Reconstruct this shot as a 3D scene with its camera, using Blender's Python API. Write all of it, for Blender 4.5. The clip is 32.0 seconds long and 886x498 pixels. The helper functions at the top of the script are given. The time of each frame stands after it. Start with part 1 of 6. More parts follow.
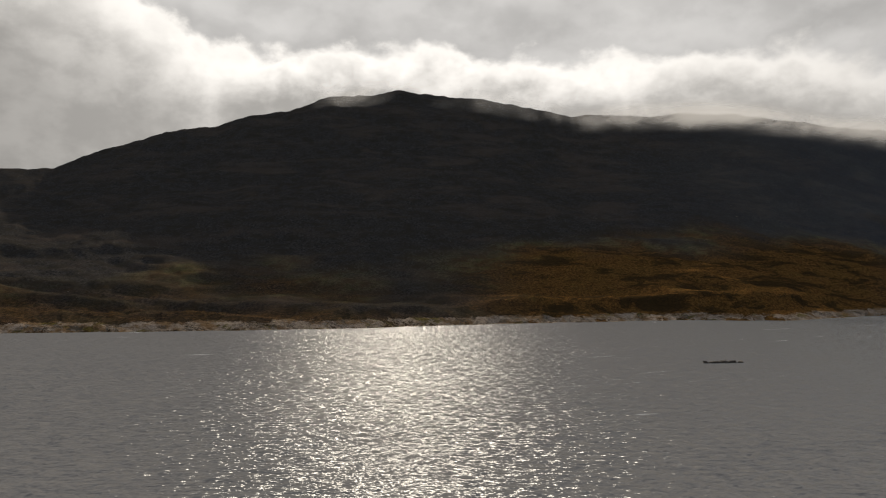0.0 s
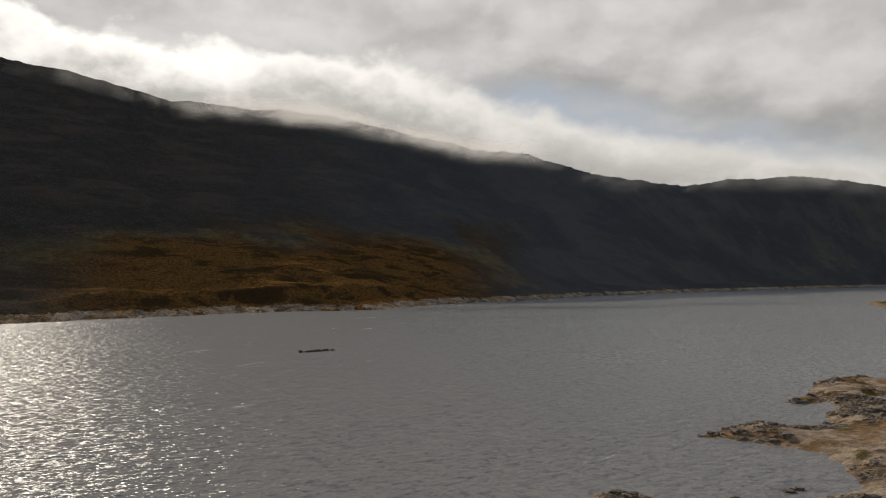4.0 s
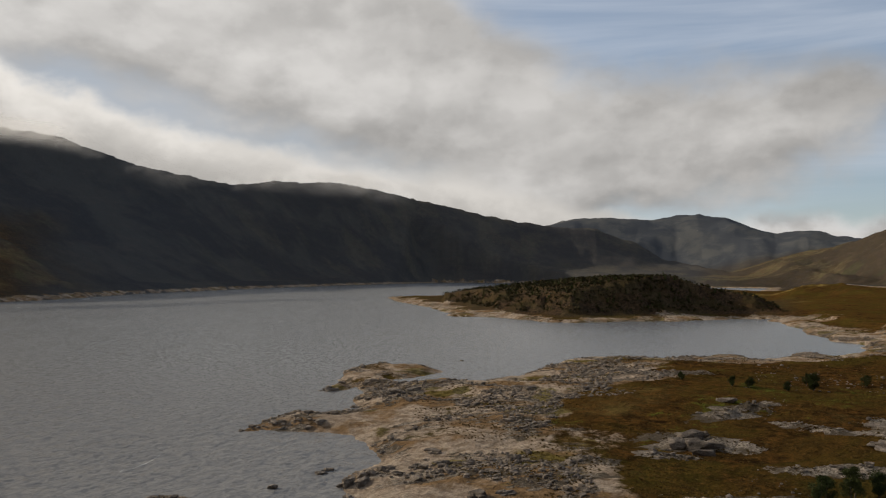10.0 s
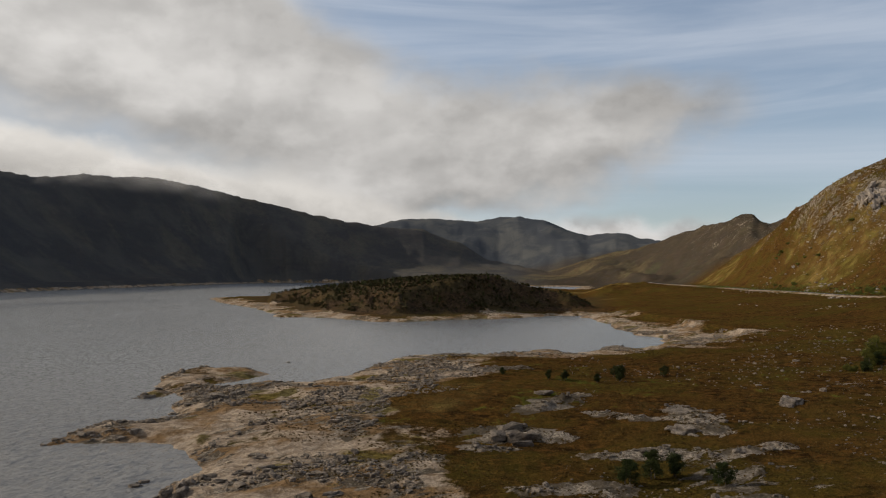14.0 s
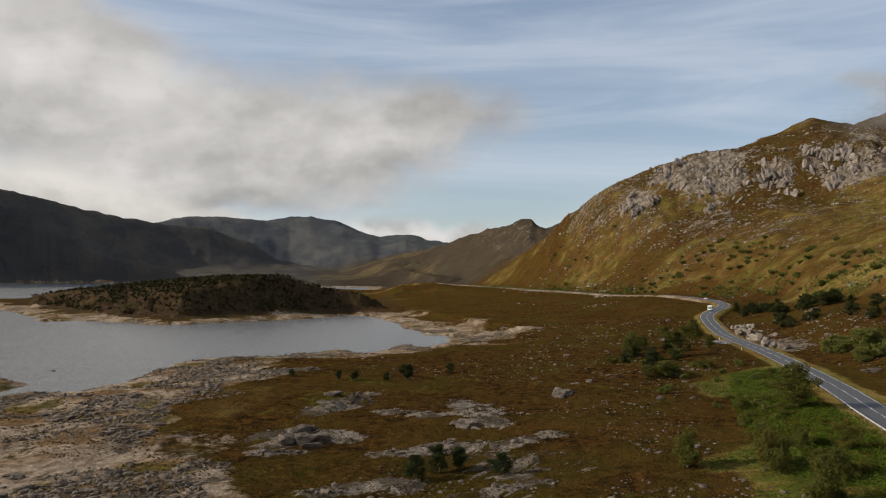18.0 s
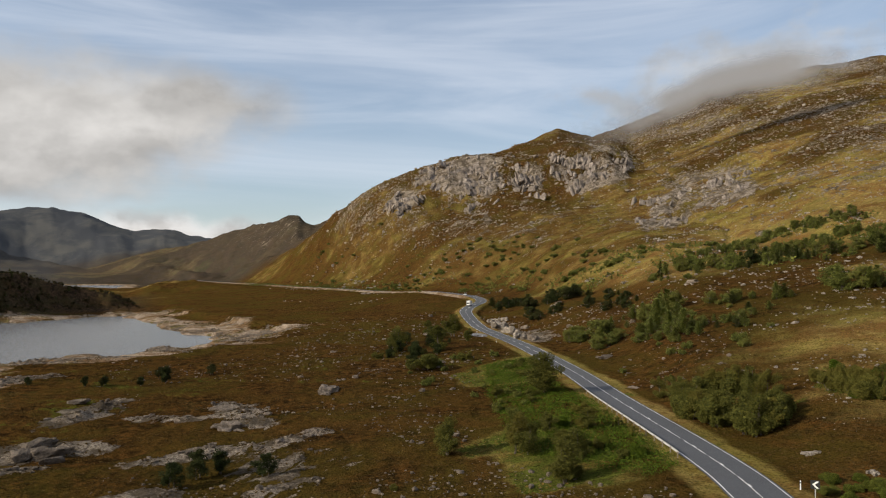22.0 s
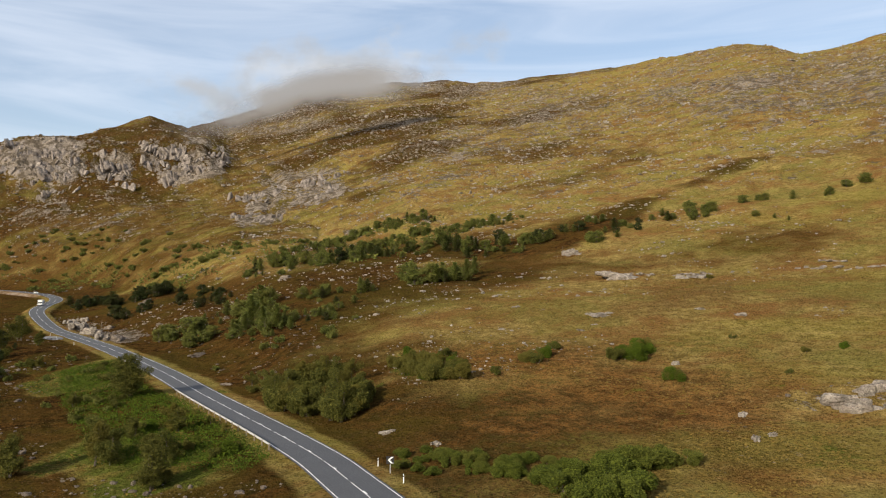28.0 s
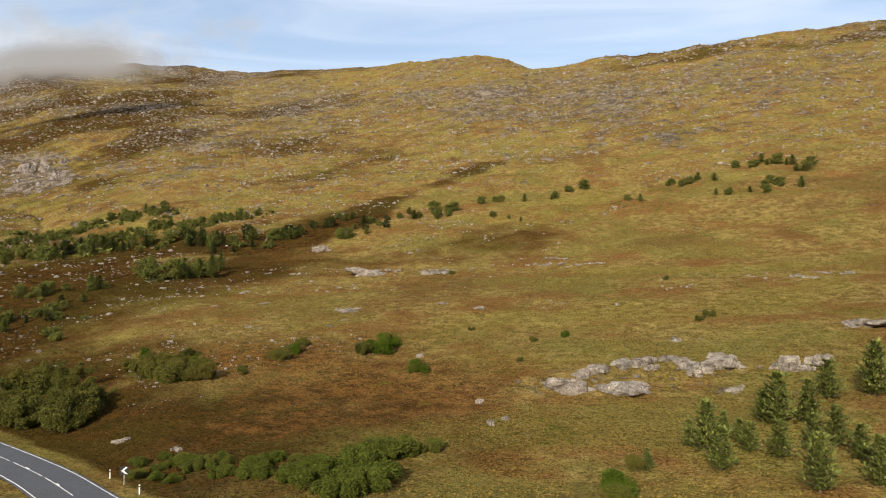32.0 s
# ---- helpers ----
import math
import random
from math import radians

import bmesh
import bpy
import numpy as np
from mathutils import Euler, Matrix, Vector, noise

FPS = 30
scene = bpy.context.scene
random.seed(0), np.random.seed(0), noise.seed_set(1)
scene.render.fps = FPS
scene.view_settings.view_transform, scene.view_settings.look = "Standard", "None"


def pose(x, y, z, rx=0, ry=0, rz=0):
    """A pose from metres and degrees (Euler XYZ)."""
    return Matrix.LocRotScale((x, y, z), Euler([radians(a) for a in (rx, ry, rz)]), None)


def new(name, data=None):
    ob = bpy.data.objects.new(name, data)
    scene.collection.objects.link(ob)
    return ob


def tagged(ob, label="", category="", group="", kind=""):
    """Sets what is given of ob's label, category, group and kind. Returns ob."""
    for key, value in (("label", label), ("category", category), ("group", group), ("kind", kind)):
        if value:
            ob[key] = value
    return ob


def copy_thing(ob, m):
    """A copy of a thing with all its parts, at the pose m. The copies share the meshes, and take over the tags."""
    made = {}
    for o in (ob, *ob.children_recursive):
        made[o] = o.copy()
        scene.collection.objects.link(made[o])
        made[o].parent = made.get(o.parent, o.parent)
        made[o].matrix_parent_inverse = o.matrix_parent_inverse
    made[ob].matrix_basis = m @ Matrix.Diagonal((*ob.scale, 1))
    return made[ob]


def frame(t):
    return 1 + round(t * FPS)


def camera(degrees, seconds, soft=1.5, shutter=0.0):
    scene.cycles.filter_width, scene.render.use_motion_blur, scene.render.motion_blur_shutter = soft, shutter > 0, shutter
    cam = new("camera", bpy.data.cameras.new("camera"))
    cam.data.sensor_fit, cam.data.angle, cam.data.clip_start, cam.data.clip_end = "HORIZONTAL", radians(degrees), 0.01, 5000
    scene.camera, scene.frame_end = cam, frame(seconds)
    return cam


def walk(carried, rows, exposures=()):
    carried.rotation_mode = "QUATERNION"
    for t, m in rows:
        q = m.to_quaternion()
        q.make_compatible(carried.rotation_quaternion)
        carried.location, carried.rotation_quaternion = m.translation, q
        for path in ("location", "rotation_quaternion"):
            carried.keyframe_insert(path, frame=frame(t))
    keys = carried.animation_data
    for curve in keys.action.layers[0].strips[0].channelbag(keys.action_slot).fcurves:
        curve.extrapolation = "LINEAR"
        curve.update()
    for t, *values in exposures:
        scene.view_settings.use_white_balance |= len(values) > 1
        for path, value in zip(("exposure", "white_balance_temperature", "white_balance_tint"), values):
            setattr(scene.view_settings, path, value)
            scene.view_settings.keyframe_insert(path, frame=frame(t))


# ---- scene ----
H = 32.0  # height of the eye above the loch
cam = camera(59.94, 32.0, 1.15)
ROWS = [  # seconds, turn, tilt, lean
    (0, -0.05, 2.45, -0.03),
    (0.5, -3.71, 2.38, -0.06),
    (1, -7.35, 2.31, -0.08),
    (1.5, -11.01, 2.23, -0.07),
    (2, -14.73, 2.12, -0.04),
    (2.5, -18.37, 2.01, -0.08),
    (4.5, -32.89, 1.91, -0.24),
    (5, -36.52, 1.87, -0.40),
    (5.5, -40.17, 1.84, -0.47),
    (6, -43.78, 1.81, -0.54),
    (6.5, -47.34, 1.79, -0.55),
    (7, -50.74, 1.80, -0.45),
    (7.5, -53.36, 1.83, -0.40),
    (8, -55.27, 1.85, -0.46),
    (8.5, -57.80, 1.88, -0.51),
    (9, -59.11, 1.90, -0.53),
    (9.5, -60.57, 1.91, -0.53),
    (10, -62.15, 1.94, -0.50),
    (10.5, -63.71, 1.97, -0.48),
    (11, -65.26, 1.99, -0.46),
    (11.5, -66.82, 2.00, -0.43),
    (12, -68.43, 2.01, -0.39),
    (12.5, -70.01, 2.01, -0.36),
    (13, -71.57, 2.01, -0.34),
    (13.5, -73.16, 2.02, -0.34),
    (14, -74.89, 2.02, -0.36),
    (14.5, -76.74, 2.04, -0.40),
    (16.5, -84.52, 2.09, -0.42),
    (17, -86.45, 2.14, -0.44),
    (17.5, -88.41, 2.16, -0.44),
    (18, -90.35, 2.17, -0.45),
    (18.5, -92.31, 2.16, -0.46),
    (19, -94.31, 2.15, -0.47),
    (19.5, -96.35, 2.15, -0.45),
    (20, -98.41, 2.14, -0.43),
    (20.5, -100.59, 2.12, -0.41),
    (21, -102.90, 2.10, -0.39),
    (21.5, -105.22, 2.08, -0.36),
    (22, -107.56, 2.07, -0.34),
    (22.5, -109.99, 2.07, -0.32),
    (23, -112.43, 2.07, -0.32),
    (23.5, -114.86, 2.05, -0.32),
    (24, -117.32, 2.02, -0.31),
    (24.5, -119.79, 1.99, -0.31),
    (25, -122.25, 1.97, -0.32),
    (25.5, -124.70, 1.97, -0.32),
    (27.5, -134.61, 1.96, -0.29),
    (28, -137.09, 1.93, -0.26),
    (28.5, -139.55, 1.89, -0.24),
    (29, -141.79, 1.86, -0.24),
    (29.5, -144.04, 1.84, -0.24),
    (30, -146.33, 1.82, -0.23),
    (30.5, -148.64, 1.80, -0.24),
    (31, -150.97, 1.80, -0.24),
    (31.5, -153.26, 1.78, -0.25),
    (32, -155.57, 1.73, -0.27),
]
EXPOSURES = [(0.0, -0.42), (2.0, -0.38), (6.0, -0.32), (9.0, -0.32), (13.0, -0.28), (16.0, -0.22), (20.0, -0.05), (24.0, 0.11), (28.0, 0.30), (32.0, 0.40)]
walk(cam, [(t, pose(0, 0, H, 90 + tilt, lean, turn)) for t, turn, tilt, lean in ROWS], EXPOSURES)

# ---- light: low autumn sun in the south, broken cloud ----
SUN_UP, SUN_BEARING = 24.5, -3.0
sun = new("sun", bpy.data.lights.new("sun", "SUN"))
sun.data.energy, sun.data.angle, sun.data.color = 4.8, radians(0.6), (1.0, 0.90, 0.74)
su, sb = radians(SUN_UP), radians(SUN_BEARING)
SUN_DIR = Vector((math.sin(sb) * math.cos(su), math.cos(sb) * math.cos(su), math.sin(su)))
sun.matrix_world = Matrix.Translation((0, 0, 300)) @ SUN_DIR.to_track_quat("Z", "Y").to_matrix().to_4x4()


# ---- node helpers ----
class Graph:
    """A small builder for shader nodes."""

    def __init__(self, tree):
        self.tree = tree

    def node(self, kind, **settings):
        n = self.tree.nodes.new(kind)
        for key, value in settings.items():
            setattr(n, key, value)
        return n

    def link(self, a, b):
        self.tree.links.new(a, b)

    def put(self, socket, value):
        if isinstance(value, bpy.types.NodeSocket):
            self.link(value, socket)
        else:
            socket.default_value = value

    def math(self, op, a, b=0.0, c=0.0):
        n = self.node("ShaderNodeMath", operation=op)
        for s, v in zip(n.inputs, (a, b, c)):
            self.put(s, v)
        return n.outputs[0]

    def step(self, v, low, high):
        n = self.node("ShaderNodeMapRange", interpolation_type="SMOOTHSTEP")
        for s, x in zip(n.inputs, (v, low, high, 0.0, 1.0)):
            self.put(s, x)
        return n.outputs[0]

    def remap(self, v, a, b, c, d):
        n = self.node("ShaderNodeMapRange")
        for s, x in zip(n.inputs, (v, a, b, c, d)):
            self.put(s, x)
        return n.outputs[0]

    def noise(self, vec, scale, detail=4.0, rough=0.55, distort=0.0):
        n = self.node("ShaderNodeTexNoise")
        self.link(vec, n.inputs["Vector"])
        for key, v in (("Scale", scale), ("Detail", detail), ("Roughness", rough), ("Distortion", distort)):
            n.inputs[key].default_value = v
        return n.outputs["Fac"]

    def mix(self, f, a, b, blend="MIX"):
        n = self.node("ShaderNodeMix", data_type="RGBA", blend_type=blend)
        self.put(n.inputs[0], f)
        self.put(n.inputs[6], a if isinstance(a, bpy.types.NodeSocket) else (*a, 1))
        self.put(n.inputs[7], b if isinstance(b, bpy.types.NodeSocket) else (*b, 1))
        return n.outputs[2]

    def attr(self, name):
        return self.node("ShaderNodeAttribute", attribute_name=name).outputs["Fac"]

    def stretch(self, vec, sx, sy, sz):
        n = self.node("ShaderNodeVectorMath", operation="MULTIPLY")
        self.link(vec, n.inputs[0])
        n.inputs[1].default_value = (sx, sy, sz)
        return n.outputs[0]

    def bump(self, height, distance, strength=1.0, normal=None):
        n = self.node("ShaderNodeBump")
        n.inputs["Strength"].default_value = strength
        n.inputs["Distance"].default_value = distance
        self.link(height, n.inputs["Height"])
        if normal is not None:
            self.link(normal, n.inputs["Normal"])
        return n.outputs[0]


def material(name):
    m = bpy.data.materials.new(name)
    m.use_nodes = True
    g = Graph(m.node_tree)
    shader = m.node_tree.nodes["Principled BSDF"]
    place = g.node("ShaderNodeNewGeometry").outputs["Position"]
    return m, g, shader, place


# ---- sky: blue with high streaks, and the cloud banks over the hills ----
world = bpy.data.worlds.new("world")
scene.world = world
world.use_nodes = True
w = Graph(world.node_tree)
back = world.node_tree.nodes["Background"]
ray = w.node("ShaderNodeTexCoord").outputs["Generated"]
split = w.node("ShaderNodeSeparateXYZ")
w.link(ray, split.inputs[0])
DEG = 57.29578
bearing = w.math("WRAP", w.math("MULTIPLY", w.math("ARCTAN2", split.outputs[0], split.outputs[1]), DEG), 260.0, -100.0)
up = w.math("MULTIPLY", w.math("ARCSINE", split.outputs[2]), DEG)
nishita = w.node("ShaderNodeTexSky", sky_type="NISHITA", sun_disc=False, sun_elevation=su, sun_rotation=sb, air_density=1.0, dust_density=0.6)
sun_side = w.node("ShaderNodeVectorMath", operation="DOT_PRODUCT")
w.link(ray, sun_side.inputs[0])
sun_side.inputs[1].default_value = SUN_DIR
toward = sun_side.outputs["Value"]

def profile_of(v, points):
    """A broken line through (in, out) points."""
    total = points[0][1]
    for (xa, ya), (xb, yb) in zip(points, points[1:]):
        total = w.math("ADD", w.remap(v, xa, xb, 0.0, yb - ya), total)
    return total


def above(v, line, soft):
    return w.step(w.math("SUBTRACT", v, line), -soft, soft)


def times(*factors):
    total = factors[0]
    for f in factors[1:]:
        total = w.math("MULTIPLY", total, f)
    return total


def plus(*terms):
    total = terms[0]
    for f in terms[1:]:
        total = w.math("ADD", total, f)
    return total


def inverse(v):
    return w.math("SUBTRACT", 1.0, v)


# clouds are drawn out along the horizon
drawn = w.node("ShaderNodeCombineXYZ")
w.link(w.math("MULTIPLY", bearing, 0.045), drawn.inputs[0])
w.link(w.math("MULTIPLY", up, 0.080), drawn.inputs[1])
lifted = w.node("ShaderNodeVectorMath", operation="ADD")
w.link(drawn.outputs[0], lifted.inputs[0])
lifted.inputs[1].default_value = (-0.05, 0.14, 0.0)
plane = drawn.outputs[0]
lump = w.noise(plane, 1.7, 8.0, 0.46, 0.15)
lump_above = w.noise(lifted.outputs[0], 1.7, 5.0, 0.48, 0.15)
billow = w.noise(w.stretch(plane, 1.3, 1.0, 1.0), 4.2, 7.0, 0.55, 0.1)
billow_above = w.noise(w.stretch(lifted.outputs[0], 1.3, 1.0, 1.0), 4.2, 4.0, 0.5, 0.1)
streaks = w.noise(w.stretch(plane, 0.45, 2.2, 1.0), 1.6, 7.0, 0.55, 0.7)
wisps = w.noise(w.stretch(plane, 0.7, 1.0, 1.0), 0.9, 4.0, 0.5, 0.3)
ragged_up = plus(up, times(w.math("SUBTRACT", lump, 0.5), 9.0), times(w.math("SUBTRACT", billow, 0.5), 4.0))
billowed_up = plus(up, times(w.math("SUBTRACT", billow, 0.5), w.remap(bearing, 8.0, 42.0, 6.5, 2.8)), times(w.math("SUBTRACT", lump, 0.5), 2.5))
# a bank of cloud rolls over the southern crest; a higher deck covers the south and thins to a tongue in the west
bank_top = profile_of(bearing, [(-60, 27), (-30, 25), (-23, 21), (-17, 16.4), (-3, 16.8), (9, 15.8), (22, 16.2), (29, 14.4), (34, 12.3), (40, 10.8), (47, 9.6), (53, 8.2), (60, 7.4), (68, 6.4), (78, 3.0)])
bank = inverse(above(billowed_up, bank_top, 0.75))
deck_top = profile_of(bearing, [(52, 40), (60, 24), (65, 19.0), (71, 15.8), (80, 14.4), (90, 13.6), (96, 11.8), (99, 9.0), (104, 0.0)])
deck_foot = profile_of(bearing, [(10, 8), (30, 13.6), (36, 13.2), (45, 11.8), (52, 9.2), (60, 6.5), (68, 3.2), (78, 4.6), (85, 6.4), (91, 8.6), (96, 10.6), (99, 12.0)])
deck = times(inverse(above(ragged_up, deck_top, 2.6)), above(ragged_up, deck_foot, 2.0))
holes = times(w.step(wisps, 0.54, 0.66), w.step(bearing, 24.0, 50.0), 0.62)
deck = times(deck, inverse(holes))
low_bank = times(inverse(above(billowed_up, 4.0, 0.8)), w.step(bearing, 78.0, 84.0), inverse(w.step(bearing, 92.0, 97.0)))
puff = w.math("SQRT", plus(w.math("POWER", w.math("DIVIDE", w.math("SUBTRACT", bearing, 127.0), 11.5), 2.0), w.math("POWER", w.math("DIVIDE", w.math("SUBTRACT", up, plus(13.4, times(w.math("SUBTRACT", bearing, 127.0), 0.17))), 2.9), 2.0)))
cap = times(inverse(w.step(plus(puff, times(w.math("SUBTRACT", billow, 0.5), 2.2), times(w.math("SUBTRACT", lump, 0.5), 1.4)), 0.35, 1.15)), 0.72)
thin = times(w.step(streaks, 0.32, 0.74), 0.48)
# cloud light: bright rims towards the hidden sun, dull bases
glow = w.math("POWER", w.step(toward, 0.74, 1.0), 1.4)
lit = w.step(w.math("SUBTRACT", lump, lump_above), -0.15, 0.15)
curl = w.step(w.math("SUBTRACT", billow, billow_above), -0.16, 0.16)
depth = w.math("SUBTRACT", bank_top, billowed_up)
rim = times(inverse(w.step(w.math("DIVIDE", depth, w.remap(bearing, -26.0, -12.0, 2.6, 1.0)), 0.2, 4.2)), w.remap(bearing, 42.0, 78.0, 1.0, 0.35))
bank_light = plus(w.remap(bearing, 5.0, 30.0, 0.40, 0.52), times(curl, 0.10), times(rim, plus(0.38, times(glow, 0.50))), times(glow, 0.16))
underside = inverse(w.step(w.math("SUBTRACT", ragged_up, deck_foot), 0.0, 5.5))
deck_light = plus(plus(w.remap(bearing, 10.0, 30.0, 0.49, 0.59), w.remap(bearing, 48.0, 75.0, 0.0, -0.11)), times(lit, 0.20), times(curl, 0.08), times(glow, 0.16), times(underside, -0.13))


def cloud_tone(light, tint):
    grey = w.node("ShaderNodeCombineColor")
    for k in grey.inputs:
        w.link(light, k)
    return w.mix(1.0, grey.outputs[0], tint, "MULTIPLY")


blue = w.node("ShaderNodeVectorMath", operation="SCALE")
w.link(nishita.outputs[0], blue.inputs[0])
blue.inputs["Scale"].default_value = 0.115
sky_colour = w.mix(thin, w.mix(0.30, blue.outputs[0], (0.56, 0.65, 0.82)), (0.76, 0.81, 0.90))
sky_colour = w.mix(times(inverse(w.step(bearing, 52.0, 72.0)), 0.62), sky_colour, (0.52, 0.53, 0.545))
sky_colour = w.mix(cap, sky_colour, cloud_tone(plus(0.46, times(curl, 0.14)), (1.0, 0.99, 0.98)))
sky_colour = w.mix(low_bank, sky_colour, cloud_tone(plus(0.52, times(curl, 0.30)), (1.0, 0.985, 0.97)))
sky_colour = w.mix(deck, sky_colour, cloud_tone(deck_light, (1.0, 0.97, 0.935)))
sky_colour = w.mix(bank, sky_colour, cloud_tone(bank_light, (1.0, 0.955, 0.895)))
w.link(sky_colour, back.inputs["Color"])
back.inputs["Strength"].default_value = 1.0


# ---- materials ----
def land_material():
    """Heather moor, grass, bracken and rock; the masks are laid out with the land."""
    m, g, s, place = material("moor")
    rock, bare, green, heath, hill_shade, far, fern = (g.attr(n) for n in ("rock", "bare", "green", "heath", "hill_shade", "far", "fern"))
    n1 = g.noise(place, 0.06, 7.0, 0.64)
    n2 = g.noise(place, 0.42, 7.0, 0.70)
    n3 = g.noise(place, 2.4, 5.0, 0.70)
    moss = g.noise(g.stretch(place, 1.0, 1.0, 2.0), 0.028, 8.0, 0.68, 0.6)
    ragged = g.math("ADD", g.math("MULTIPLY", g.math("SUBTRACT", n1, 0.5), 1.3), g.math("MULTIPLY", g.math("SUBTRACT", n2, 0.5), 0.9))
    edge = lambda mask, low=0.36, high=0.62: g.step(g.math("ADD", mask, ragged), low, high)
    grass = g.mix(g.step(n2, 0.36, 0.66), (0.175, 0.120, 0.034), (0.400, 0.290, 0.098))
    grass = g.mix(g.step(n1, 0.42, 0.62), grass, (0.235, 0.122, 0.040))
    grass = g.mix(g.math("MULTIPLY", g.step(moss, 0.46, 0.62), 0.6), grass, (0.185, 0.176, 0.040))
    lime = g.noise(g.stretch(place, 1.0, 1.0, 2.0), 0.017, 7.0, 0.66, 0.5)
    grass = g.mix(g.math("MULTIPLY", g.step(lime, 0.54, 0.64), 0.55), grass, g.mix(g.step(n2, 0.4, 0.6), (0.215, 0.180, 0.036), (0.330, 0.275, 0.070)))
    grass = g.mix(g.math("MULTIPLY", g.step(lime, 0.46, 0.36), 0.55), grass, (0.150, 0.085, 0.030))
    fresh = g.mix(g.step(n2, 0.34, 0.66), (0.026, 0.044, 0.008), (0.105, 0.132, 0.020))
    heather = g.mix(g.step(n2, 0.38, 0.62), (0.020, 0.011, 0.005), (0.114, 0.055, 0.015))
    heather = g.mix(g.math("MULTIPLY", g.step(n1, 0.42, 0.62), 0.8), heather, (0.092, 0.051, 0.013))
    heather = g.mix(g.math("MULTIPLY", g.step(moss, 0.45, 0.60), 0.62), heather, (0.070, 0.055, 0.011))
    col = g.mix(edge(heath, 0.16, 0.84), grass, heather)
    rust = g.mix(g.step(n2, 0.36, 0.64), (0.070, 0.036, 0.013), (0.270, 0.128, 0.036))
    col = g.mix(g.math("MULTIPLY", edge(fern, 0.2, 0.8), 0.7), col, rust)
    south = g.node("ShaderNodeSeparateXYZ")
    g.link(place, south.inputs[0])
    south_y = south.outputs[1]
    streak = g.noise(g.stretch(place, 0.012, 0.030, 0.06), 1.0, 8.0, 0.68, 0.6)
    col = g.mix(g.math("MULTIPLY", g.step(streak, 0.47, 0.57), g.math("MULTIPLY", fern, g.remap(south_y, 150.0, 300.0, 0.15, 0.8))), col, (0.026, 0.019, 0.010))
    col = g.mix(g.math("MULTIPLY", edge(green), 0.85), col, fresh)
    col = g.mix(g.math("MULTIPLY", g.step(n3, 0.47, 0.62), 0.58), col, (0.018, 0.013, 0.006))
    fleck = g.noise(place, 1.0, 5.0, 0.72)
    col = g.mix(g.math("MULTIPLY", g.step(fleck, 0.56, 0.68), g.remap(heath, 0.2, 0.8, 0.5, 0.12)), col, (0.34, 0.255, 0.105))
    # dark slope colour that carries the shade of the hills
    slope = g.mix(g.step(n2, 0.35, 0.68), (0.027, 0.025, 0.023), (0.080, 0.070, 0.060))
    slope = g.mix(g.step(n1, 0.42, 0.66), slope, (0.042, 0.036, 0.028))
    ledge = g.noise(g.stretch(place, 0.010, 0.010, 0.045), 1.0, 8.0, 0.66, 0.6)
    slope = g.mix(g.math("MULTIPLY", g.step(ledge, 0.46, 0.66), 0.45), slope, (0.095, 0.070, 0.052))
    # blue-grey painted over distant slopes in place of haze
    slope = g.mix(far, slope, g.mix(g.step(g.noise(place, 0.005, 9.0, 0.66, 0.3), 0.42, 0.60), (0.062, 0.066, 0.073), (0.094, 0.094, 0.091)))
    col = g.mix(g.math("MAXIMUM", hill_shade, far), col, slope)
    sand = g.mix(g.step(n2, 0.35, 0.65), (0.235, 0.172, 0.120), (0.485, 0.385, 0.288))
    sand = g.mix(g.math("MULTIPLY", g.step(n3, 0.46, 0.62), 0.6), sand, (0.17, 0.128, 0.092))
    sand = g.mix(g.math("MULTIPLY", g.step(n1, 0.46, 0.58), 0.9), sand, g.mix(g.step(n2, 0.4, 0.6), (0.135, 0.080, 0.036), (0.235, 0.140, 0.066)))
    sedge = g.noise(place, 0.055, 6.0, 0.62, 0.5)
    sand = g.mix(g.math("MULTIPLY", g.step(sedge, 0.56, 0.62), 0.85), sand, g.mix(g.step(n2, 0.4, 0.6), (0.060, 0.048, 0.012), (0.150, 0.118, 0.030)))
    col = g.mix(edge(bare), col, sand)
    # ribs of schist run slantwise through the turf
    turned = g.node("ShaderNodeMapping")
    turned.inputs["Rotation"].default_value = (0.0, 0.0, 0.6)
    g.link(place, turned.inputs["Vector"])
    rib = g.noise(g.stretch(turned.outputs[0], 0.45, 1.0, 1.2), 0.30, 8.0, 0.72, 0.5)
    stone = g.mix(g.step(n3, 0.38, 0.62), (0.13, 0.105, 0.082), (0.46, 0.385, 0.305))
    stone = g.mix(g.step(n2, 0.46, 0.62), stone, (0.24, 0.200, 0.160))
    stone = g.mix(g.math("MULTIPLY", g.step(n1, 0.46, 0.62), 0.45), stone, (0.13, 0.102, 0.074))
    crack = g.noise(g.stretch(place, 1.0, 1.0, 0.25), 0.11, 9.0, 0.72, 0.4)
    stone = g.mix(g.math("MULTIPLY", g.step(crack, 0.47, 0.53), 0.78), stone, (0.078, 0.060, 0.040))
    chips = g.math("ADD", g.math("MULTIPLY", g.math("SUBTRACT", n1, 0.5), 0.9), g.math("MULTIPLY", g.math("SUBTRACT", rib, 0.5), 2.6))
    bedrock = g.step(g.math("ADD", rock, chips), 0.46, 0.54)
    col = g.mix(bedrock, col, stone)
    g.link(col, s.inputs["Base Color"])
    s.inputs["Roughness"].default_value = 0.9
    s.inputs["Specular IOR Level"].default_value = 0.0
    rough = g.math("ADD", g.math("MULTIPLY", n2, 1.9), g.math("ADD", g.math("MULTIPLY", n3, 0.5), g.math("MULTIPLY", n1, 2.6)))
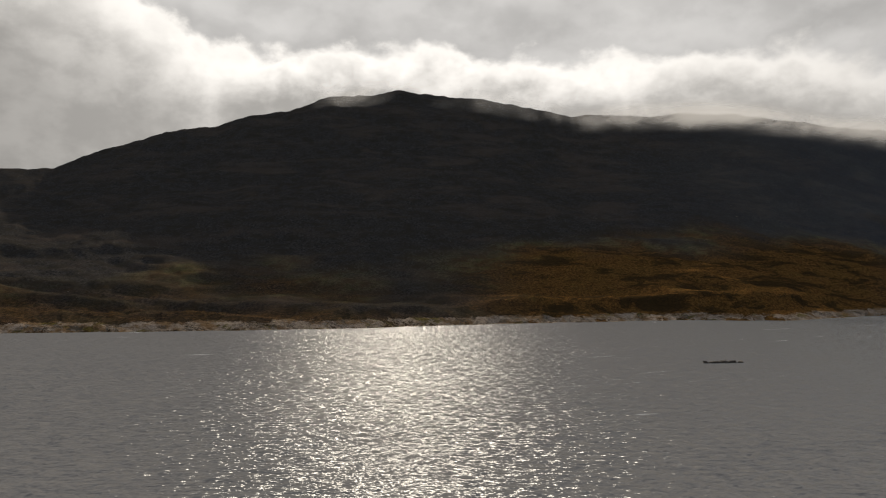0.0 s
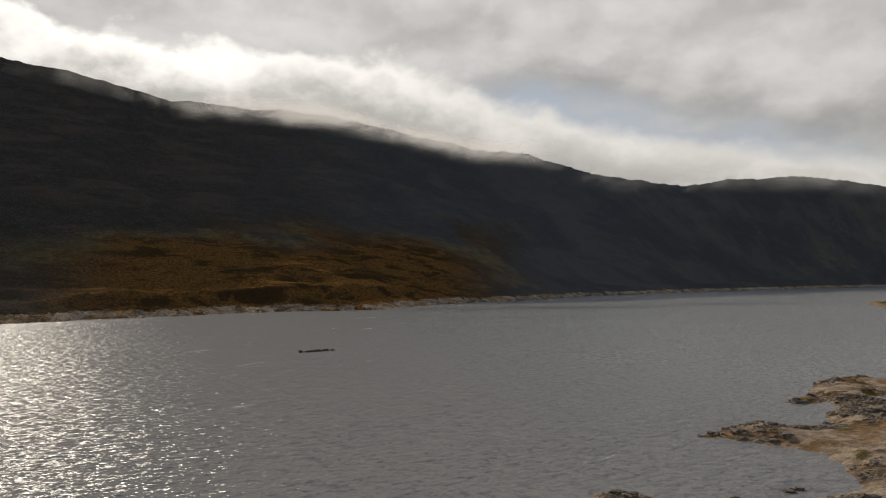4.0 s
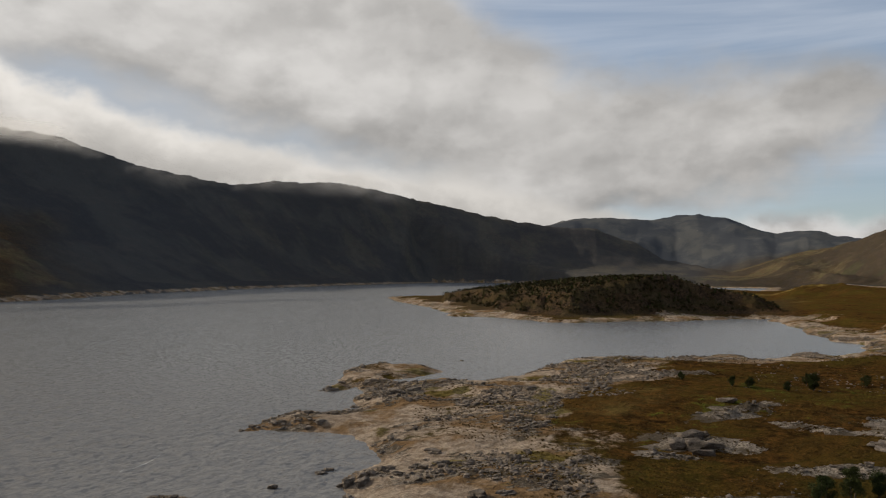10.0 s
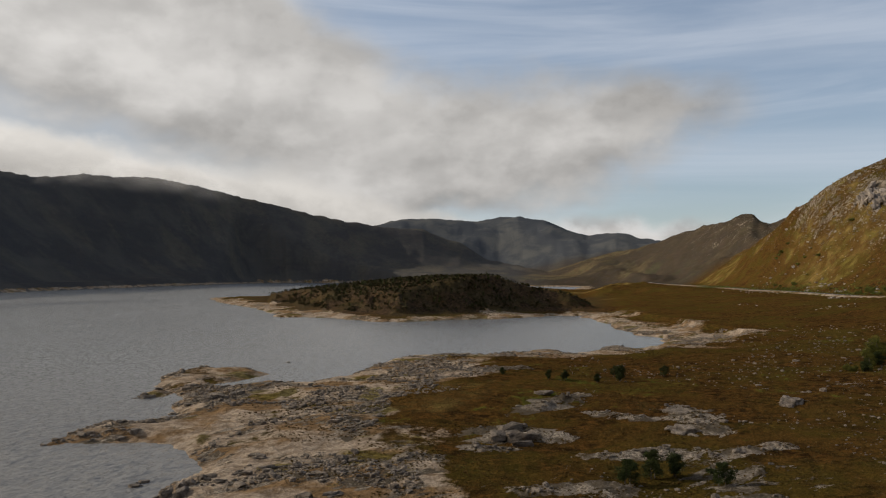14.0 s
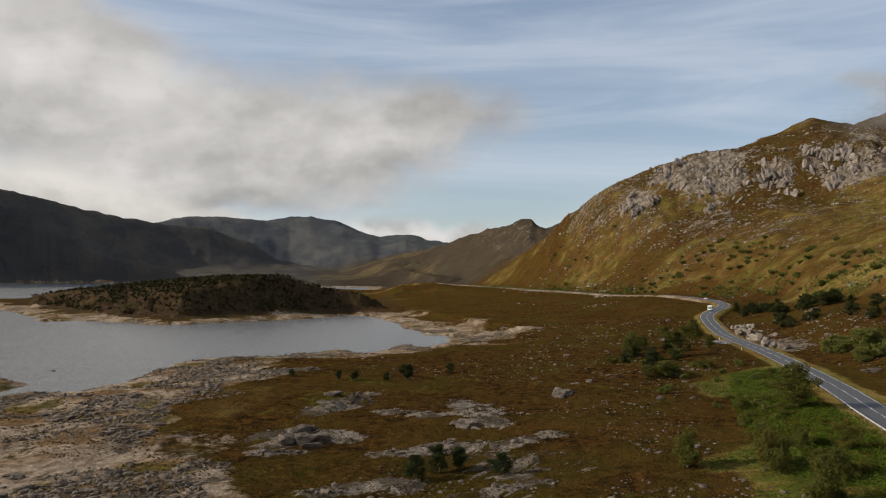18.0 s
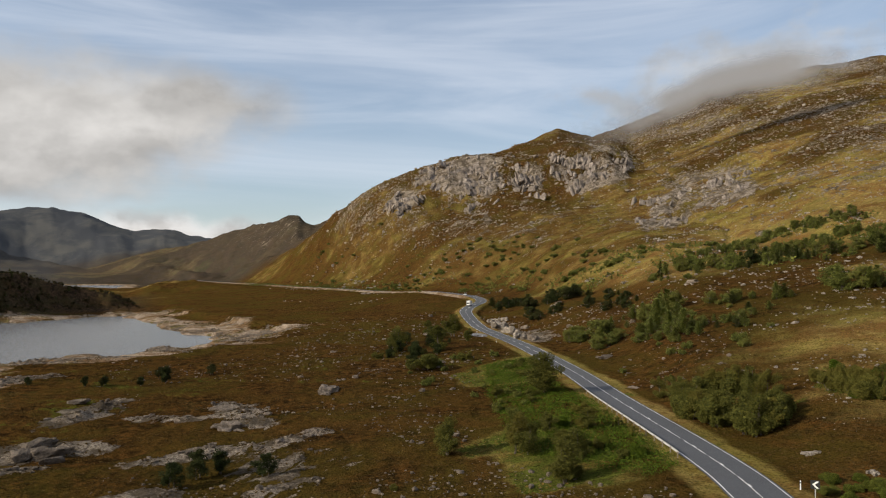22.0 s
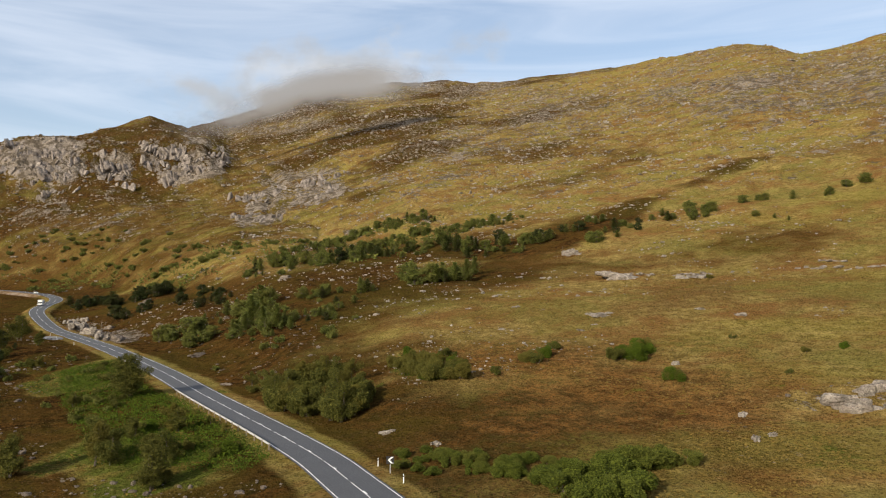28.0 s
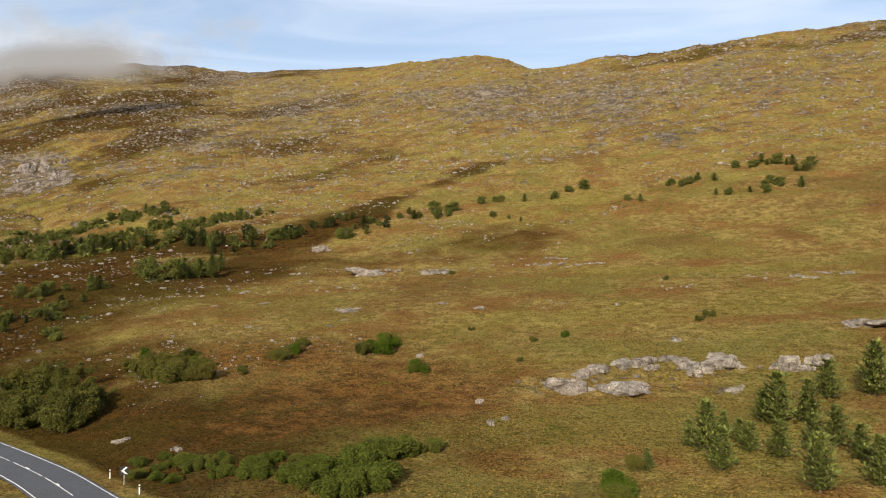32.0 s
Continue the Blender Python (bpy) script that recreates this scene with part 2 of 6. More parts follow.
    rough = g.math("ADD", rough, g.math("MULTIPLY", bedrock, g.math("ADD", g.math("MULTIPLY", rib, 1.6), g.math("MULTIPLY", crack, -3.0))))
    g.link(g.bump(rough, 0.9, 1.0), s.inputs["Normal"])
    return m


def water_material():
    """Loch water: a grey body painted for mirrored sky, under wind-ruffled facets that mirror sky, hill and sun."""
    m, g, s, place = material("loch_water")
    m.node_tree.nodes.remove(s)

    def facets(scale, detail, sx, sy):
        n = g.node("ShaderNodeTexNoise")
        g.link(g.stretch(place, sx, sy, 1.0), n.inputs["Vector"])
        n.inputs["Scale"].default_value, n.inputs["Detail"].default_value, n.inputs["Roughness"].default_value = scale, detail, 0.6
        v = g.node("ShaderNodeVectorMath", operation="SUBTRACT")
        g.link(n.outputs["Color"], v.inputs[0])
        v.inputs[1].default_value = (0.5, 0.5, 0.5)
        return v.outputs[0]

    # wind drives long ruffles and short chop; slicks and the lee of the shores lie calmer
    slick = g.noise(g.stretch(place, 0.35, 1.0, 1.0), 0.008, 5.0, 0.6, 0.6)
    xyz = g.node("ShaderNodeSeparateXYZ")
    g.link(place, xyz.inputs[0])
    bay = g.math("MULTIPLY", g.step(xyz.outputs[0], 90.0, 230.0), g.math("SUBTRACT", 1.0, g.step(xyz.outputs[1], 120.0, 300.0)))
    wind = g.math("MULTIPLY", g.remap(slick, 0.35, 0.65, 0.72, 1.12), g.remap(bay, 0.0, 1.0, 1.0, 0.4))
    slope = g.node("ShaderNodeVectorMath", operation="ADD")
    g.link(facets(2.0, 2.0, 0.6, 1.0), slope.inputs[0])
    g.link(facets(0.75, 3.0, 0.5, 1.0), slope.inputs[1])
    scaled = g.node("ShaderNodeVectorMath", operation="SCALE")
    g.link(slope.outputs[0], scaled.inputs[0])
    g.link(g.math("MULTIPLY", wind, 1.35), scaled.inputs["Scale"])
    tilted = g.node("ShaderNodeVectorMath", operation="MULTIPLY_ADD")
    g.link(scaled.outputs[0], tilted.inputs[0])
    tilted.inputs[1].default_value, tilted.inputs[2].default_value = (1.15, 1.0, 0.0), (0.0, 0.0, 1.0)
    unit = g.node("ShaderNodeVectorMath", operation="NORMALIZE")
    g.link(tilted.outputs[0], unit.inputs[0])
    body, gloss, mixed = g.node("ShaderNodeBsdfDiffuse"), g.node("ShaderNodeBsdfGlossy", distribution="BECKMANN"), g.node("ShaderNodeMixShader")
    gloss.inputs["Color"].default_value = (0.92, 0.92, 0.92, 1)
    gloss.inputs["Roughness"].default_value = 0.27
    fresnel = g.node("ShaderNodeFresnel")
    fresnel.inputs["IOR"].default_value = 1.333
    # streaks of wind-blown foam
    turned = g.node("ShaderNodeMapping")
    turned.inputs["Rotation"].default_value = (0.0, 0.0, -0.50)
    g.link(place, turned.inputs["Vector"])
    drift = g.noise(g.stretch(turned.outputs[0], 0.10, 0.75, 1.0), 0.30, 5.0, 0.62, 0.8)
    patch = g.noise(g.stretch(turned.outputs[0], 0.5, 1.0, 1.0), 0.016, 3.0, 0.5)
    foam = g.math("MULTIPLY", g.math("SUBTRACT", 1.0, bay), g.math("MULTIPLY", g.step(drift, 0.63, 0.70), g.step(patch, 0.54, 0.61)))
    # mirroring is cut on the sun's side, as if cloud veiled the beam
    off_glint = g.step(g.math("SUBTRACT", xyz.outputs[0], g.math("MULTIPLY", xyz.outputs[1], 0.3)), -60.0, 220.0)
    # body colour raised to a pale grey that replaces lost sky reflection
    sky_grey = g.mix(off_glint, (0.168, 0.161, 0.155), (0.160, 0.160, 0.160))
    g.link(g.mix(foam, sky_grey, (0.50, 0.49, 0.48)), body.inputs["Color"])
    for n in (gloss, fresnel, body):
        g.link(unit.outputs[0], n.inputs["Normal"])
    g.link(g.math("MULTIPLY", fresnel.outputs[0], g.math("MULTIPLY", g.remap(off_glint, 0.0, 1.0, 0.145, 0.62), g.remap(foam, 0.0, 1.0, 1.0, 0.3))), mixed.inputs[0])
    g.link(body.outputs[0], mixed.inputs[1])
    g.link(gloss.outputs[0], mixed.inputs[2])
    g.link(mixed.outputs[0], m.node_tree.nodes["Material Output"].inputs["Surface"])
    return m


MOOR, WATER = land_material(), water_material()

# ---- the lie of the land: shores and road in metres, crests by bearing and rise seen from the viewpoint ----
SHORE_ROCKY = [
    (91.795, 62.398), (96.609, 67.979), (99.962, 70.572), (104.57, 71.149), (108.81, 70.058), (113.91, 71.606),
    (117.93, 74.754), (123.84, 81.077), (128.36, 87.435), (128.56, 93.163), (125.64, 99.616), (123.13, 106.52),
    (119.39, 109), (130.72, 113.13), (139, 111.9), (142.59, 106.57), (148.59, 102.88), (153.38, 103.92),
    (163.11, 110.19), (175.37, 115.54), (183.96, 125.51), (192.03, 136.86), (207.22, 145.91), (219.46, 149.82),
    (229.02, 142.04), (235.95, 132.36), (226.83, 118.23), (209.21, 121.38), (200.23, 125.15), (192.33, 113.46),
    (207.46, 110.43), (206.78, 98.727), (219.6, 95.273), (229.1, 90.743),
]
SHORE_BAY = [
    (253.43, 95.442), (288.82, 92.206), (301.69, 77.215), (297.49, 64.726), (316.41, 52.322), (334.42, 45.57),
    (323.4, 34.834), (316, 29.587), (327.36, 24.944), (355.4, 20.947), (364.51, 12.802), (350.18, 6.4291),
    (364.11, -0.56443), (384.44, -6.1509), (415.4, -6.6615), (432.83, -2.1285), (436.82, 7.9821), (519.58, 27.018),
    (644.58, 55.768),
]
SHORE_HEADLAND = [
    (634.54, 77.333), (573.94, 111.95), (552.34, 141.46), (511.95, 163.59), (502.25, 185.21), (531.46, 222.94),
    (542.27, 255.83), (525.16, 273.65), (571.95, 295.48), (671.12, 371.4), (763.29, 459.78),
]
ISLET = [
    (173.2, 129.56), (180.27, 130.84), (184.91, 128.14), (180.14, 123.28), (174.17, 124.47),
]
SKERRY = [
    (70.401, 85.039), (75.323, 88.373), (79.611, 87.448), (80.996, 83.302), (77.933, 78.283),
]
SHORE_SOUTH = [
    (-274.89, 479.5), (-182.91, 496.63), (-70.657, 527.57), (50.98, 593.05), (198.04, 647.12), (288.7, 640.72),
    (427.28, 749.11), (557.68, 800.05), (784.31, 925.59), (1175, 1080), (1893, 1293), (2789, 1488),
    (2934, 1176),
]
ROCKS_AWASH = [
    (258.49, 128.12), (103.2, 75.256), (100.71, 75.117), (90.515, 76.243),
]
REEF = [
    (103.89, 305.13), (110.66, 304.1), (118.81, 307.33),
]
ROAD = [
    (-60, 2, 8.6), (10.61, -29.74, 8.8), (42.6, -45.74, 9), (65.73, -55.9, 9), (84.81, -62.96, 9),
    (131.5, -76.08, 9), (174.18, -88.49, 9), (232.08, -101.74, 9.4), (287.95, -114.15, 8.84), (332.91, -122.8, 9.07),
    (372.44, -131.29, 11.09), (396.45, -138.81, 12.53), (417.17, -149.56, 14.06), (436.79, -162.39, 15.88), (469.55, -171.82, 17.26),
    (515.55, -176.73, 18.28), (613.92, -180.84, 18.6), (672.02, -156.48, 17.44), (817.74, -142.14, 17.4), (993.18, -116.56, 17.17),
    (1247, -87.18, 17.75), (1600, -28.51, 18), (1900, 8.19, 19.14),
]
HEADLAND_CREST = [
    (62.25, -1.2312), (65.553, -0.92817), (68.058, -0.66464), (70.578, -0.39829), (74.364, -0.080916), (76.878, -0.023621),
    (78.958, 0.11427), (80.608, -0.37492), (82.649, -0.81412), (84.66, -1.2869), (85.851, -1.7612),
]
CREST_SOUTH = [
    (-30.057, 7.241), (-26.953, 7.4575), (-23.337, 9.1376), (-18.933, 10.666), (-16.432, 11.012), (-14.271, 12.002),
    (-10.632, 12.772), (-8.57, 13.372), (-6.4803, 13.436), (-3.189, 14.027), (0.72262, 13.645), (4.9629, 13.033),
    (9.5584, 12.062), (13.54, 11.894), (20.306, 11.515), (24.366, 10.828), (27.845, 10.079), (31.04, 9.3644),
    (35.549, 9.0097), (38.485, 7.9326), (42.712, 6.8784), (46.942, 6.2827), (49.459, 6.7022), (54.427, 6.7909),
    (58.055, 6.1238), (60.797, 5.4682), (64.576, 4.6775), (67.468, 4.034), (68.137, 3.9552), (70.59, 3.6602),
    (73.398, 3.4435), (76.137, 2.4182), (78.043, 1.2158), (79.906, 0.82701),
]
CREST_FAR = [
    (60, 2.0), (66, 3.2), (68.138, 3.7058), (69.98, 3.8686), (71.8, 4.3949), (73.793, 4.5), (77.288, 4.2954), (80.468, 4.6745),
    (82.454, 4.3976), (84.033, 3.597), (85.573, 3.1149), (87.568, 3.2662), (88.986, 2.663), (90.129, 2.3734), (91.5, 1.9), (94, 1.5),
]
CREST_WEST = [
    (82.678, 0.24251), (83.938, 0.67289), (85.199, 1.1033), (87.302, 1.5383), (89.397, 2.1796), (93.549, 3.4392),
    (96.608, 4.169), (98.013, 3.706),
]
CREST_CRAG = [
    (98.2, 3.7662), (100.58, 5.5035), (103.02, 6.5125), (104.88, 7.1347), (105.49, 7.8939), (108.42, 8.8615),
    (112.23, 9.0277), (114.34, 9.2414), (117.3, 9.5598), (119.81, 9.2824), (121.47, 7.9385), (124.74, 7.056),
]
CREST_NORTH = [
    (112.23, 9.0277), (113.07, 9.5708), (116.03, 10.6), (118.55, 10.04), (121.47, 10.886), (123.93, 12.023),
    (126.36, 13.033), (128.74, 13.49), (133.32, 13.925), (136.95, 14.037), (137.69, 13.936), (144.45, 14.303),
    (150.26, 14.612), (154.49, 15.208), (157.88, 15.73), (160.42, 15.383), (162.11, 14.753), (164.61, 14.799),
    (167.48, 15.267), (172.66, 15.526), (177.2, 15.954), (181.47, 15.912), (185.72, 15.898),
]


def lattice(ix, iy, seed):
    """Hash of lattice corners to 0..1."""
    h = (ix.astype(np.int64) * 374761393 + iy.astype(np.int64) * 668265263 + seed * 1442695041) & 0x7FFFFFFF
    h = ((h ^ (h >> 13)) * 1274126177) & 0x7FFFFFFF
    return ((h ^ (h >> 16)) & 0xFFFF) / 65535.0


def value_noise(x, y, seed):
    ix, iy = np.floor(x), np.floor(y)
    fx, fy = x - ix, y - iy
    fx, fy = fx * fx * fx * (fx * (fx * 6 - 15) + 10), fy * fy * fy * (fy * (fy * 6 - 15) + 10)
    a, b = lattice(ix, iy, seed), lattice(ix + 1, iy, seed)
    c, d = lattice(ix, iy + 1, seed), lattice(ix + 1, iy + 1, seed)
    return (a + (b - a) * fx) * (1 - fy) + (c + (d - c) * fx) * fy - 0.5


def fbm(x, y, size, octaves=4, seed=0, gain=0.5):
    """Rolling noise of about -0.5 to 0.5; size is the longest wave in metres."""
    total, amp = np.zeros_like(x), 1.0
    for i in range(octaves):
        c, s = math.cos(0.7 * i), math.sin(0.7 * i)
        total += amp * value_noise((c * x + s * y) / size + 17.3 * i, (c * y - s * x) / size - 9.1 * i, seed + i)
        size, amp = size / 2.03, amp * gain
    return total


def ridged(x, y, size, octaves=4, seed=0):
    total, amp = np.zeros_like(x), 1.0
    for i in range(octaves):
        c, s = math.cos(0.9 * i), math.sin(0.9 * i)
        total += amp * (1 - 2 * np.abs(2 * value_noise((c * x + s * y) / size + 5.3 * i, (c * y - s * x) / size, seed + i)))
        size, amp = size / 2.1, amp * 0.5
    return total


def smooth(v, low, high):
    t = np.clip((v - low) / (high - low), 0, 1)
    return t * t * (3 - 2 * t)


def inside_distance(x, y, outline):
    """Metres to the outline, positive inside it."""
    best, within = np.full(x.shape, 1e9), np.zeros(x.shape, bool)
    n = len(outline)
    for i in range(n):
        (ax, ay), (bx, by) = outline[i], outline[(i + 1) % n]
        dx, dy = bx - ax, by - ay
        u = np.clip(((x - ax) * dx + (y - ay) * dy) / max(dx * dx + dy * dy, 1e-9), 0, 1)
        best = np.minimum(best, (x - ax - u * dx) ** 2 + (y - ay - u * dy) ** 2)
        if ay != by:
            within ^= ((ay > y) != (by > y)) & (x < dx * (y - ay) / dy + ax)
    return np.where(within, 1, -1) * np.sqrt(best)


def spline(points, step):
    """A smooth line through the points, in about equal steps."""
    p = [np.array(q, float) for q in points]
    p = [2 * p[0] - p[1]] + p + [2 * p[-1] - p[-2]]
    out = []
    for i in range(1, len(p) - 2):
        n = max(2, int(np.linalg.norm(p[i + 1] - p[i]) / step))
        for k in range(n):
            t = k / n
            out.append(0.5 * (2 * p[i] + (p[i + 1] - p[i - 1]) * t + (2 * p[i - 1] - 5 * p[i] + 4 * p[i + 1] - p[i + 2]) * t * t + (3 * p[i] - p[i - 1] - 3 * p[i + 1] + p[i + 2]) * t ** 3))
    out.append(p[-2])
    return np.array(out)


ROAD_LINE = spline(ROAD, 4.0)
ROAD_LINE[:, 2] += 1.3 * smooth(np.hypot(ROAD_LINE[:, 0], ROAD_LINE[:, 1]), 340, 420)
LOCH = [(-400, 120), (-150, 60), (0, 45), (70, 55)] + SHORE_ROCKY + SHORE_BAY + SHORE_HEADLAND + [(900, 560), (1200, 520), (1700, 640), (2300, 760), (2850, 900)] + SHORE_SOUTH[::-1] + [(-500, 430), (-1500, 500), (-1500, 200)]
LOCHLET = [(1500, 180), (1750, 130), (2000, 190), (2500, 210), (2500, 420), (1900, 400), (1600, 300)]


def along(table, b, left=None, right=None):
    t = np.array(table)
    return np.interp(b, t[:, 0], t[:, 1], left, right)


# bearing, distance and rise of each line of the slopes
FOOT = [(-60, 560, -2.8), (-30, 600, -2.3), (0, 690, -1.3), (15, 740, -0.9), (24, 820, -0.8), (34, 1040, -0.9), (46, 1750, -0.6), (60, 2900, 0.0), (72, 3150, 0.2), (80, 3250, 0.2), (84, 2550, -0.4), (88, 2250, -0.4), (91, 1650, -0.5), (94, 1290, -0.6), (97, 1040, -0.75), (100, 890, -0.9), (104, 740, -1.0), (110, 630, -0.9), (118, 420, -0.8), (124, 230, -3.2), (134, 150, -6.0), (145, 135, -6.7), (160, 125, -6.9), (175, 120, -6.6), (190, 120, -6.5)]
MIDDLE = [(-60, 800, 2.0), (-30, 800, 0.5), (-10, 840, 2.0), (0, 880, 2.5), (12, 950, 3.4), (20, 1050, 3.6), (30, 1250, 3.0), (46, 1950, 1.0), (60, 3060, 1.2), (72, 3400, 0.8), (80, 3500, 0.35), (84, 2750, -0.1), (88, 2450, 0.0), (91, 1690, -0.3), (94, 1350, 0.35), (97, 1130, 1.3), (100, 1010, 2.3), (104, 950, 4.0), (108, 940, 5.4), (118, 880, 5.8), (124, 560, 3.6), (134, 330, 1.4), (145, 280, 1.0), (160, 250, 0.6), (175, 240, 1.0), (190, 240, 1.0)]
SHOULDER_AT = [(-60, 1150), (0, 1250), (24, 1400), (46, 2200), (60, 3230), (72, 3600), (80, 3680), (84, 2950), (88, 2650), (91, 1730), (94, 1420), (97, 1250), (100, 1150), (104, 1090), (110, 1060), (120, 1040), (126, 860), (134, 640), (145, 560), (160, 520), (175, 480), (190, 480)]
CREST_AT = [(-60, 1450), (-10, 1450), (10, 1520), (24, 1650), (40, 2100), (50, 2700), (60, 3420), (70, 3700), (79, 3800), (84, 3300), (88, 3150), (92, 2750), (95, 2250), (98, 2000), (104, 1600), (112, 1450), (122, 1750), (136, 1750), (150, 1500), (162, 1150), (175, 1050), (190, 1050)]
CREST = CREST_SOUTH + [q for q in CREST_WEST if 82 < q[0] < 93] + [(94, 3.5), (95.4, 3.84), (96.1, 4.14), (96.9, 4.2), (97.3, 3.84), (98, 3.5), (103, 4.6), (108, 7.6)] + CREST_NORTH
SHOULDER = [(84, 0.1), (88, 0.4), (90.5, -0.1), (91.9, 0.15), (93.1, 0.72), (94, 1.1), (95.2, 1.6), (96.5, 2.4), (97.9, 3.5), (98.8, 3.9), (99.4, 4.4), (100.4, 5.1), (101.4, 5.95), (103.4, 7.15)] + [q for q in CREST_CRAG[:-1] if q[0] > 104.9] + [(126, 7.4), (134, 7.6), (145, 8.0), (160, 9.0), (175, 10.0), (190, 10.2)]


# bare slabs of rock: two ends and a half width
SLABS = [
    (127.6, 9.6, 130.8, -1.6, 2.1), (130.8, -1.6, 132.1, -12.0, 2.5), (132.1, -12.0, 136.7, -21.1, 2.2), (103.1, 16.8, 108.5, 4.9, 2.7),
    (104.1, -7.2, 106.5, -14.9, 1.7), (140.3, 28.2, 140.9, 19.9, 4.0), (163.5, 25.6, 177.5, 17.3, 2.7), (163.6, 8.7, 159.8, 2.7, 2.7),
    (174.8, -5.3, 152.4, -10.6, 3.3), (128.8, 29.8, 128.3, 22.9, 1.6), (119.8, 38.6, 119.2, 33.9, 1.5), (119.4, -11.7, 122.9, -17.2, 2.3),
    (216.7, 57.0, 235.8, 38.8, 2.6), (375.3, -142.7, 260.2, -118.0, 6.6), (170.5, 21.8, 184.9, 17.4, 2.8), (34.9, -110.9, 18.8, -118.8, 5.5),
    (16.3, -118.8, 6.2, -120.9, 3.5), (124.3, -207.8, 113.6, -214.1, 2.0), (102.0, -210.5, 95.0, -215.9, 1.9), (-8.7, -150.7, -14.8, -154.0, 2.1),
]

# outlines of the thickets
BRACKEN = [
    (194.5, -73.5), (200.2, -88.8), (153.1, -74.6), (129.8, -70.5), (102.0, -62.2), (91.0, -59.7), (82.1, -56.7), (79.0, -50.0),
    (86.3, -47.8), (93.8, -45.7), (101.3, -43.8), (120.2, -49.3), (151.3, -58.0),
]
THICKET = [
    (122.4, -76.6), (127.0, -87.2), (115.6, -92.4), (97.0, -85.5), (90.5, -79.8), (92.2, -76.5), (106.7, -76.5), (122.5, -78.6),
]
GORSE_PATCH = [
    (71.1, -66.2), (67.4, -71.3), (58.2, -71.5), (51.3, -74.1), (48.9, -81.2), (45.6, -82.4), (36.3, -65.6), (41.9, -63.1),
    (45.7, -67.5), (54.2, -66.7), (62.6, -66.2),
]
CLUMP = [
    (100.9, -94.5), (106.5, -104.3), (97.9, -109.1), (84.4, -98.3), (89.2, -92.4),
]
PINE_GROVE = [
    (236.1, -121.6), (247.3, -142.8), (253.5, -161.0), (229.7, -153.9), (186.2, -133.5), (159.5, -115.2), (185.4, -117.7), (195.2, -110.4),
]
MOOR_GROVE = [
    (236.8, -53.4), (282.8, -71.0), (297.2, -90.2), (261.2, -87.6), (216.5, -69.2), (191.7, -55.2), (199.8, -53.3),
]
BRACKEN_BIRCHES = [
    (143.1, -66.6, 7.4), (208.9, -92.6, 4.0), (105.6, -45.0, 6.0), (100.2, -44.4, 4.9), (108.9, -35.1, 5.1), (93.7, -48.2, 4.2),
    (106.2, -57.0, 3.6), (84.7, -42.4, 3.0), (250.2, -63.5, 7.4), (109.8, -52.2, 3.3), (259.6, -91.2, 4.1), (147.5, -58.6, 2.8),
    (207.4, -73.4, 3.3), (105.8, -62.2, 1.8), (99.6, -60.8, 1.7), (84.9, -44.1, 2.4),
]
STRAND = [
    (93.5, 72.4), (124.4, 107.8), (172.5, 128.7), (215.5, 150.0), (234.1, 122.8), (252.7, 97.3), (257.9, 70.0),
    (250.2, 45.1), (185.5, 46.0), (168.9, 58.0), (147.1, 49.3), (125.4, 50.3), (96.4, 37.0),
]


# bare rock faces of the crag and of the slabs by the burn: bearing and rise seen from the viewpoint
CRAG_FACES = [
    [(105.0, 7.1), (106.6, 8.2), (109.1, 8.9), (112.2, 8.9), (111.9, 7.7), (111.4, 6.1), (109.4, 6.1), (107.7, 6.4)],
    [(103.2, 5.0), (104.9, 6.7), (106.0, 6.1), (104.9, 4.7)],
    [(109.0, 4.5), (110.0, 6.0), (111.2, 5.6), (111.0, 4.6)],
    [(112.4, 6.8), (113.1, 8.5), (115.0, 8.5), (115.0, 6.0), (114.2, 5.9)],
    [(115.3, 9.0), (118.9, 9.6), (121.6, 8.8), (121.1, 7.6), (119.4, 7.0), (117.8, 6.4), (116.1, 6.8), (115.6, 7.9)],
    [(122.3, 5.8), (125.4, 6.5), (125.8, 5.7), (124.0, 5.0), (122.7, 4.8)],
    [(121.7, 3.4), (122.4, 4.2), (125.8, 5.4), (127.1, 7.1), (129.8, 8.0), (129.8, 5.4), (125.8, 4.7), (124.5, 3.4)],
]


def soft_along(table, b):
    return sum(along(table, b + k) for k in (-2.4, -1.2, 0.0, 1.2, 2.4)) / 5


